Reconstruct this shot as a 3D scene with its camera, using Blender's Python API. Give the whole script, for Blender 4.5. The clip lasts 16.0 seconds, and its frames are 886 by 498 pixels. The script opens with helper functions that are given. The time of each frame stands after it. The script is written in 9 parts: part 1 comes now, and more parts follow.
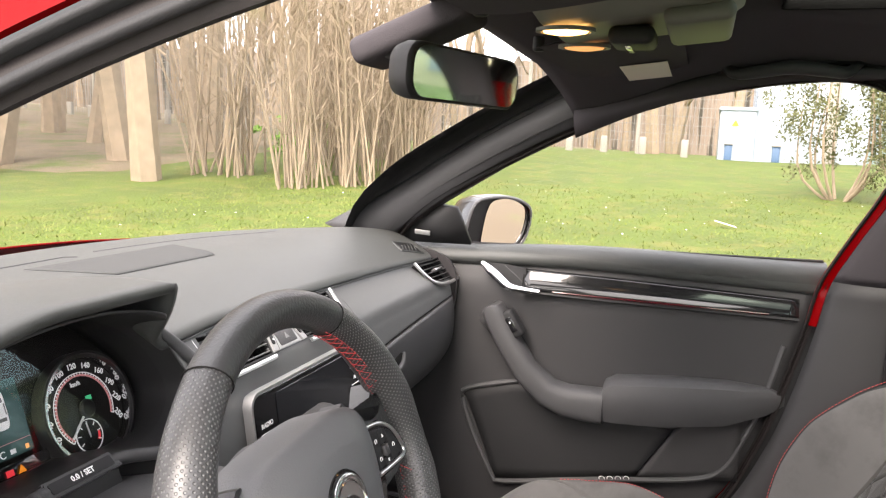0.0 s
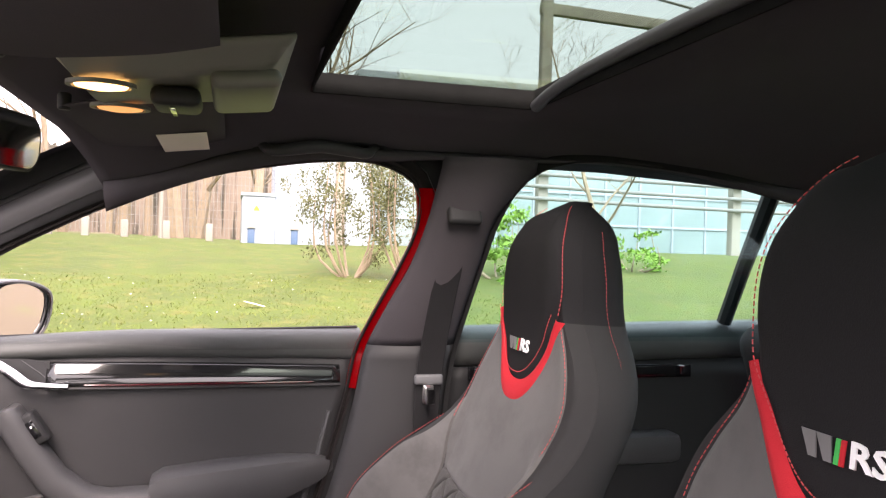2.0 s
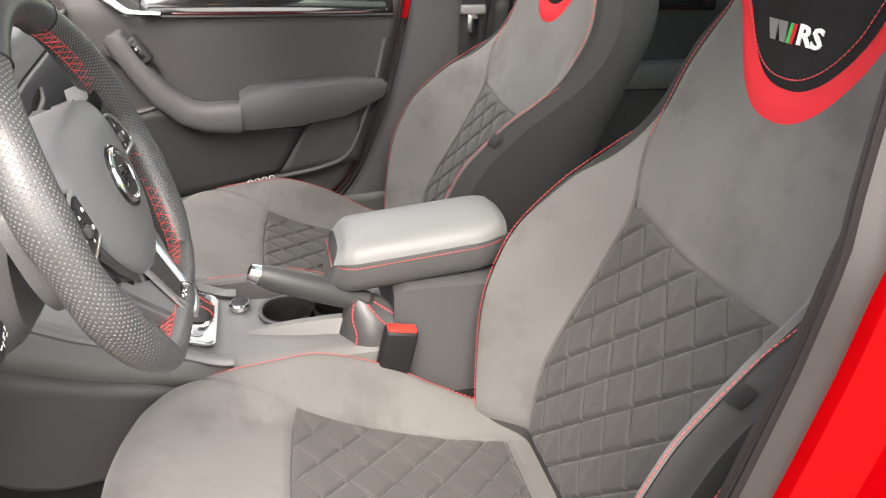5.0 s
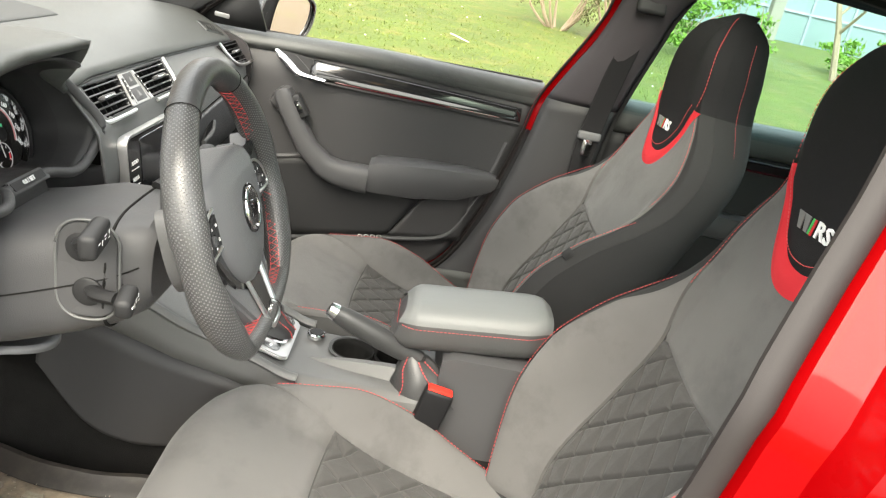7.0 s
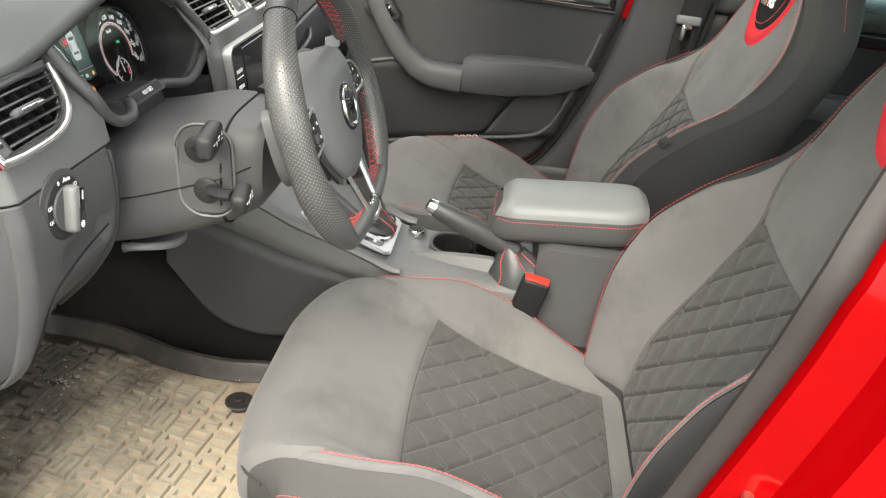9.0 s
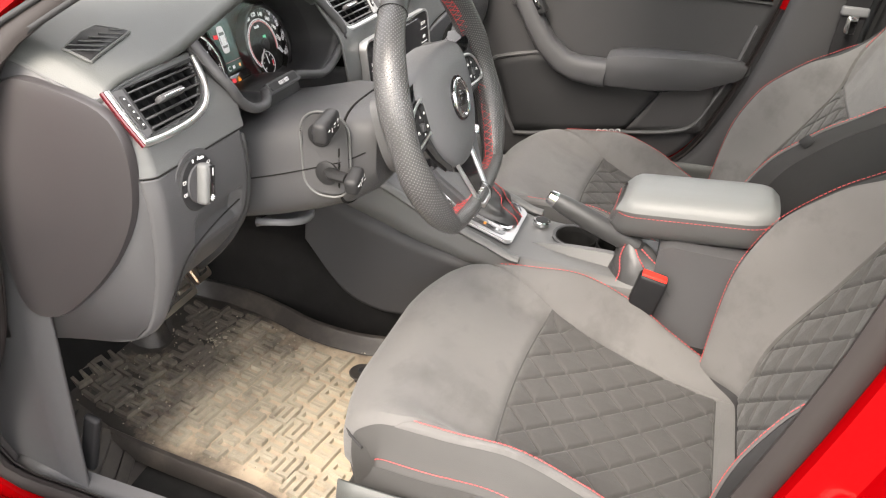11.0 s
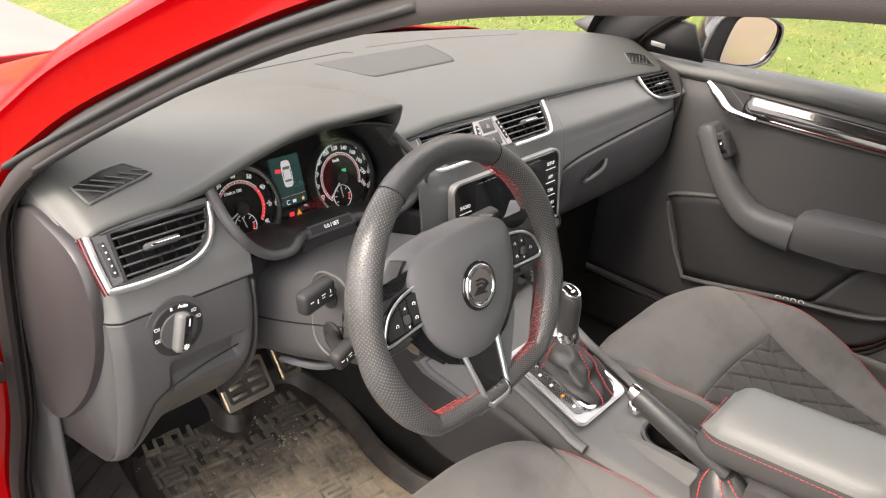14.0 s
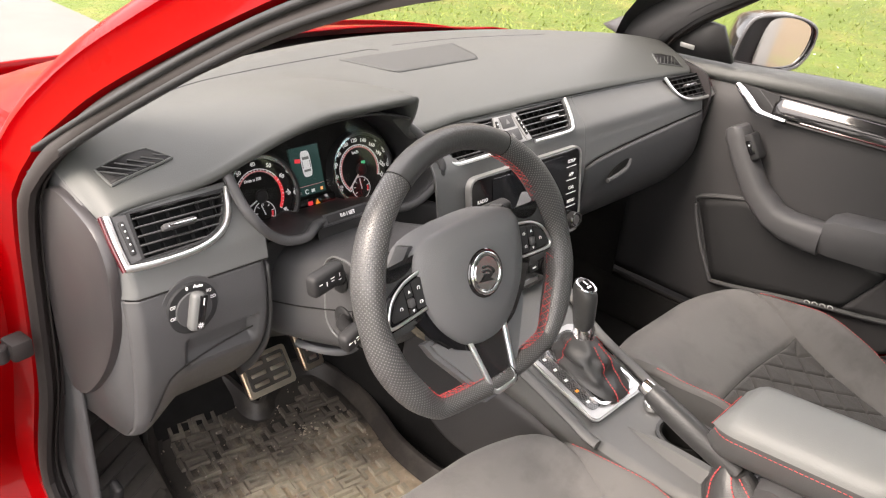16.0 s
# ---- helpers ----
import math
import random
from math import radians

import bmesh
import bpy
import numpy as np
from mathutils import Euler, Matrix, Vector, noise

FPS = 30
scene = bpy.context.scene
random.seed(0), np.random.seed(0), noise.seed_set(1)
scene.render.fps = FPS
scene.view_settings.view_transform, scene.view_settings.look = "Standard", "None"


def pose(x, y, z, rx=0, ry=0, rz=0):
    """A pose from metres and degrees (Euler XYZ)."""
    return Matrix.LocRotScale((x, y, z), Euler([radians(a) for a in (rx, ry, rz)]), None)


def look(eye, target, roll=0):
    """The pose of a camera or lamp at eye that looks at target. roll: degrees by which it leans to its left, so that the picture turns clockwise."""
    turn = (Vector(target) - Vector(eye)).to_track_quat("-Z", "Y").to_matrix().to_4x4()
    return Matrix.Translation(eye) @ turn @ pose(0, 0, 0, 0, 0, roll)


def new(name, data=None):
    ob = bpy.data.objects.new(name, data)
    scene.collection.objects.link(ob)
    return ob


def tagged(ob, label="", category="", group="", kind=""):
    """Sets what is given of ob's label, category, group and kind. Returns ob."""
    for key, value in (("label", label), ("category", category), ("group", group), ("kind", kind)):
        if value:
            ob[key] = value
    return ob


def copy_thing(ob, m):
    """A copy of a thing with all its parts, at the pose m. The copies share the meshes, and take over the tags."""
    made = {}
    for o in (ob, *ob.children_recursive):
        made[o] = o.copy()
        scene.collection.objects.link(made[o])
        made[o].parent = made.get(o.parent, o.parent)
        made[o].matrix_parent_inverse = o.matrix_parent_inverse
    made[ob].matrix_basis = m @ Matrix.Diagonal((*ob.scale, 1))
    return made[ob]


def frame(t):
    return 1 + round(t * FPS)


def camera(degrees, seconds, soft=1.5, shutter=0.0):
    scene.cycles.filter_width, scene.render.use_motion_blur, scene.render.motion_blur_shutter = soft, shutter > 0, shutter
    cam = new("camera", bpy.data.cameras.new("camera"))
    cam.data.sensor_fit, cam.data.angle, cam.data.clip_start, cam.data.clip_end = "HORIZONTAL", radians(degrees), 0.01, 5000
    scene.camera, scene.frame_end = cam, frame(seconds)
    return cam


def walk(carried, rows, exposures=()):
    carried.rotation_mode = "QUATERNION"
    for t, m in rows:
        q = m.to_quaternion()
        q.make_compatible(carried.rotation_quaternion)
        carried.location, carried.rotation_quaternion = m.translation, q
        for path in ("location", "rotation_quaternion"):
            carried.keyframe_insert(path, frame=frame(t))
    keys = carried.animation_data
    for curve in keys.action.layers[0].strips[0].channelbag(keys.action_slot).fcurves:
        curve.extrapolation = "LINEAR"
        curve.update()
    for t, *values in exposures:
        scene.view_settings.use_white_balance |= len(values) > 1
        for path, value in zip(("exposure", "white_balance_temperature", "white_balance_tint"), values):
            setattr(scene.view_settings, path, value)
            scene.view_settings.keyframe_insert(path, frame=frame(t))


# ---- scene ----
cam = camera(59.5, 16.0, soft=1.2)
PATH = [
    (0, (-0.9, -0.244, 1.172), (0.98, 0.382, 0.902), 2.4),
    (0.5, (-0.868, -0.185, 1.163), (1.114, 0.079, 1.096), 2.7),
    (1, (-0.861, -0.172, 1.161), (1.137, -0.239, 1.217), 2.7),
    (1.5, (-0.859, -0.194, 1.163), (1.115, -0.509, 1.236), 2.7),
    (2, (-0.863, -0.214, 1.152), (1.066, -0.742, 1.141), 1.7),
    (2.5, (-0.863, -0.214, 1.143), (1.028, -0.835, 0.947), 0.6),
    (3, (-0.876, -0.2, 1.126), (0.976, -0.827, 0.705), 0.4),
    (3.5, (-0.903, -0.167, 1.106), (0.914, -0.777, 0.534), 0.4),
    (4, (-0.949, -0.143, 1.107), (0.844, -0.709, 0.426), 0.4),
    (4.5, (-1.016, -0.135, 1.119), (0.753, -0.634, 0.329), 0.5),
    (4.7, (-1.048, -0.13, 1.124), (0.707, -0.588, 0.28), 0.3),
    (6.8, (-1.264, -0.168, 1.201), (0.607, -0.306, 0.506), 11.9),
    (7, (-1.272, -0.175, 1.206), (0.604, -0.307, 0.525), 12.6),
    (7.5, (-1.285, -0.184, 1.22), (0.598, -0.312, 0.558), 12.1),
    (8, (-1.298, -0.19, 1.227), (0.583, -0.291, 0.554), 10.8),
    (8.5, (-1.31, -0.187, 1.222), (0.534, -0.207, 0.448), 9.8),
    (9, (-1.316, -0.189, 1.205), (0.447, -0.105, 0.264), 7.9),
    (9.2, (-1.318, -0.189, 1.201), (0.414, -0.084, 0.206), 7.3),
    (11.3, (-1.337, -0.312, 1.238), (0.315, 0.278, 0.278), 4.6),
    (11.5, (-1.316, -0.338, 1.259), (0.323, 0.326, 0.325), 4.9),
    (12, (-1.21, -0.425, 1.309), (0.346, 0.488, 0.445), 6.0),
    (12.5, (-1.124, -0.476, 1.326), (0.339, 0.589, 0.476), 6.3),
    (13, (-1.071, -0.479, 1.338), (0.351, 0.629, 0.471), 6.0),
    (13.5, (-1.04, -0.464, 1.343), (0.367, 0.642, 0.45), 5.7),
    (14, (-1.03, -0.468, 1.347), (0.354, 0.643, 0.426), 5.5),
    (14.5, (-1.032, -0.488, 1.344), (0.327, 0.649, 0.416), 5.5),
    (15, (-1.027, -0.504, 1.337), (0.303, 0.67, 0.414), 5.3),
    (15.5, (-1.022, -0.514, 1.335), (0.294, 0.681, 0.418), 5.1),
    (16, (-1.021, -0.519, 1.336), (0.295, 0.68, 0.425), 5.0),
]
walk(cam, [(t, look(eye, target, roll)) for t, eye, target, roll in PATH], [(0, 2.32, 6900, 15), (2, 2.32, 6900, 25), (3.5, 2.52, 6700, 18), (4.5, 2.74, 6900, 14), (7, 2.52, 7000, 5), (9, 2.38, 6900, 6), (11.5, 2.60, 7100, 12), (12.2, 2.50, 7200, 12), (13, 2.35, 7200, 14), (16, 2.38, 7200, 15)])


# ---------------------------------------------------------------- light
world = bpy.data.worlds.new("overcast_sky")
scene.world = world
world.use_nodes = True
wn = world.node_tree.nodes
sky = wn.new("ShaderNodeTexSky")
sky.sky_type, sky.sun_disc = "NISHITA", False
sky.sun_elevation, sky.sun_rotation = radians(48), radians(281)
sky.air_density, sky.dust_density, sky.ozone_density = 1.0, 6.0, 1.0
pale = wn.new("ShaderNodeMix")
pale.data_type = "RGBA"
pale.inputs["Factor"].default_value = 0.72
pale.inputs["B"].default_value = (9.0, 9.2, 9.6, 1)
world.node_tree.links.new(sky.outputs[0], pale.inputs["A"])
world.node_tree.links.new(pale.outputs["Result"], wn["Background"].inputs["Color"])
wn["Background"].inputs["Strength"].default_value = 0.15
sun = new("sun", bpy.data.lights.new("sun", "SUN"))
sun.data.energy, sun.data.angle, sun.data.color = 1.5, radians(35), (1.0, 0.96, 0.9)
sun.matrix_world = look((-7.5, 1.5, 8.5), (0, 0, 0))


# ---------------------------------------------------------------- materials
def mat(name, color, rough=0.6, metal=0.0, vary=0.12, scale=8.0, grain=0.0, grain_scale=900.0, spots=None, clear=0.0, spec=0.5,
        sheen=0.0, rise=0.001, emit=None):
    """A surface with soft variation, fine grain and, at choice, worn spots of a second colour."""
    m = bpy.data.materials.new(name)
    m.use_nodes = True
    nt = m.node_tree
    n, l = nt.nodes, nt.links
    b = n["Principled BSDF"]
    b.inputs["Roughness"].default_value = rough
    b.inputs["Metallic"].default_value = metal
    b.inputs["Specular IOR Level"].default_value = spec
    if clear:
        b.inputs["Coat Weight"].default_value, b.inputs["Coat Roughness"].default_value = clear, 0.04
    if sheen:
        b.inputs["Sheen Weight"].default_value, b.inputs["Sheen Roughness"].default_value = sheen, 0.5
    co = n.new("ShaderNodeTexCoord")
    big = n.new("ShaderNodeTexNoise")
    big.inputs["Scale"].default_value, big.inputs["Detail"].default_value = scale, 5
    l.new(co.outputs["Object"], big.inputs["Vector"])
    mix = n.new("ShaderNodeMix")
    mix.data_type = "RGBA"
    mix.inputs["A"].default_value = (*[c * (1 - vary) for c in color], 1)
    mix.inputs["B"].default_value = (*[min(1, c * (1 + vary)) for c in color], 1)
    l.new(big.outputs["Fac"], mix.inputs["Factor"])
    out = mix.outputs["Result"]
    if spots:
        tone, size, low, high = spots
        sp = n.new("ShaderNodeTexNoise")
        sp.inputs["Scale"].default_value, sp.inputs["Detail"].default_value, sp.inputs["Roughness"].default_value = size, 6, 0.65
        l.new(co.outputs["Object"], sp.inputs["Vector"])
        ramp = n.new("ShaderNodeMapRange")
        ramp.inputs["From Min"].default_value, ramp.inputs["From Max"].default_value = low, high
        l.new(sp.outputs["Fac"], ramp.inputs["Value"])
        mix2 = n.new("ShaderNodeMix")
        mix2.data_type = "RGBA"
        mix2.inputs["B"].default_value = (*tone, 1)
        l.new(ramp.outputs["Result"], mix2.inputs["Factor"])
        l.new(out, mix2.inputs["A"])
        out = mix2.outputs["Result"]
    l.new(out, b.inputs["Base Color"])
    rv = n.new("ShaderNodeMapRange")
    rv.inputs["To Min"].default_value, rv.inputs["To Max"].default_value = max(0.02, rough - 0.06), min(1, rough + 0.06)
    l.new(big.outputs["Fac"], rv.inputs["Value"])
    l.new(rv.outputs["Result"], b.inputs["Roughness"])
    if grain:
        fine = n.new("ShaderNodeTexNoise")
        fine.inputs["Scale"].default_value, fine.inputs["Detail"].default_value = grain_scale, 3
        l.new(co.outputs["Object"], fine.inputs["Vector"])
        bump = n.new("ShaderNodeBump")
        bump.inputs["Strength"].default_value, bump.inputs["Distance"].default_value = grain, rise
        l.new(fine.outputs["Fac"], bump.inputs["Height"])
        l.new(bump.outputs["Normal"], b.inputs["Normal"])
    if emit:
        b.inputs["Emission Color"].default_value, b.inputs["Emission Strength"].default_value = (*emit[:3], 1), emit[3]
    return m


def dotted(name, color, rough, pitch, depth):
    """Leather with staggered rows of small punched dots, laid out by the mesh's own map in metres."""
    m = mat(name, color, rough, vary=0.08, grain=0.3, grain_scale=500)
    n, l = m.node_tree.nodes, m.node_tree.links
    co, turn = n.new("ShaderNodeTexCoord"), n.new("ShaderNodeMapping")
    turn.inputs["Rotation"].default_value = (0, 0, radians(45))
    l.new(co.outputs["UV"], turn.inputs["Vector"])
    v = n.new("ShaderNodeTexVoronoi")
    v.voronoi_dimensions = "2D"
    v.inputs["Scale"].default_value, v.inputs["Randomness"].default_value = 1 / pitch, 0.0
    l.new(turn.outputs["Vector"], v.inputs["Vector"])
    r = n.new("ShaderNodeMapRange")
    r.inputs["From Min"].default_value, r.inputs["From Max"].default_value = 0.16, 0.30
    l.new(v.outputs["Distance"], r.inputs["Value"])
    bump = n.new("ShaderNodeBump")
    bump.inputs["Strength"].default_value, bump.inputs["Distance"].default_value = depth, 0.0012
    l.new(r.outputs["Result"], bump.inputs["Height"])
    l.new(bump.outputs["Normal"], n["Principled BSDF"].inputs["Normal"])
    # dots coloured paler than the leather: painted glints of light
    dot_glint = n.new("ShaderNodeMix")
    dot_glint.data_type = "RGBA"
    dot_glint.inputs["A"].default_value = (0.13, 0.13, 0.13, 1)
    base = n["Principled BSDF"].inputs["Base Color"]
    l.new(base.links[0].from_socket, dot_glint.inputs["B"])
    l.new(r.outputs["Result"], dot_glint.inputs["Factor"])
    l.new(dot_glint.outputs["Result"], base)
    return m


def woven(name):
    """Gloss black sheet with a fine two-way weave."""
    m = mat(name, (0.02, 0.02, 0.021), 0.25, clear=0.6, vary=0.1)
    n, l = m.node_tree.nodes, m.node_tree.links
    co, ch = n.new("ShaderNodeTexCoord"), n.new("ShaderNodeTexChecker")
    ch.inputs["Scale"].default_value = 330
    ch.inputs["Color1"].default_value, ch.inputs["Color2"].default_value = (0.012, 0.012, 0.013, 1), (0.075, 0.075, 0.077, 1)
    l.new(co.outputs["Object"], ch.inputs["Vector"])
    l.new(ch.outputs["Color"], n["Principled BSDF"].inputs["Base Color"])
    return m


def muddy(name, color, mud, centre, reach):
    """Black rubber with dried mud, thickest round one trodden place."""
    m = mat(name, color, 0.6, vary=0.3, scale=5, grain=0.4)
    n, l = m.node_tree.nodes, m.node_tree.links
    co, off, ball = n.new("ShaderNodeTexCoord"), n.new("ShaderNodeMapping"), n.new("ShaderNodeTexGradient")
    off.vector_type = "TEXTURE"
    off.inputs["Location"].default_value = centre
    off.inputs["Scale"].default_value = (reach, reach, reach)
    ball.gradient_type = "SPHERICAL"
    l.new(co.outputs["Object"], off.inputs["Vector"])
    l.new(off.outputs["Vector"], ball.inputs["Vector"])
    blot = n.new("ShaderNodeTexNoise")
    blot.inputs["Scale"].default_value, blot.inputs["Detail"].default_value, blot.inputs["Roughness"].default_value = 9, 7, 0.7
    l.new(co.outputs["Object"], blot.inputs["Vector"])
    add = n.new("ShaderNodeMath")
    add.operation = "MULTIPLY_ADD"
    add.inputs[1].default_value = 0.62
    l.new(ball.outputs["Fac"], add.inputs[0])
    l.new(blot.outputs["Fac"], add.inputs[2])
    ramp = n.new("ShaderNodeMapRange")
    ramp.inputs["From Min"].default_value, ramp.inputs["From Max"].default_value = 0.60, 0.97
    l.new(add.outputs[0], ramp.inputs["Value"])
    mix = n.new("ShaderNodeMix")
    mix.data_type = "RGBA"
    mix.inputs["B"].default_value = (*mud, 1)
    base = n["Principled BSDF"].inputs["Base Color"]
    l.new(base.links[0].from_socket, mix.inputs["A"])
    l.new(ramp.outputs["Result"], mix.inputs["Factor"])
    l.new(mix.outputs["Result"], base)
    return m


def glass(name, tint, see=0.92, gloss=0.35, least=0.018):
    """A clear pane: light goes straight through, with a mirror gloss that grows at grazing angles."""
    m = bpy.data.materials.new(name)
    m.use_nodes = True
    n, l = m.node_tree.nodes, m.node_tree.links
    n.remove(n["Principled BSDF"])
    tr, gl, fr, mx = (n.new(k) for k in ("ShaderNodeBsdfTransparent", "ShaderNodeBsdfGlossy", "ShaderNodeLayerWeight", "ShaderNodeMixShader"))
    pw, ma = n.new("ShaderNodeMath"), n.new("ShaderNodeMath")
    pw.operation, ma.operation = "POWER", "MULTIPLY_ADD"
    pw.inputs[1].default_value, ma.inputs[1].default_value, ma.inputs[2].default_value = 4.0, gloss, least
    tr.inputs["Color"].default_value = (*[c * see for c in tint], 1)
    gl.inputs["Roughness"].default_value = 0.02
    l.new(fr.outputs["Facing"], pw.inputs[0])
    l.new(pw.outputs[0], ma.inputs[0])
    l.new(ma.outputs[0], mx.inputs[0])
    l.new(tr.outputs[0], mx.inputs[1])
    l.new(gl.outputs[0], mx.inputs[2])
    l.new(mx.outputs[0], n["Material Output"].inputs["Surface"])
    return m


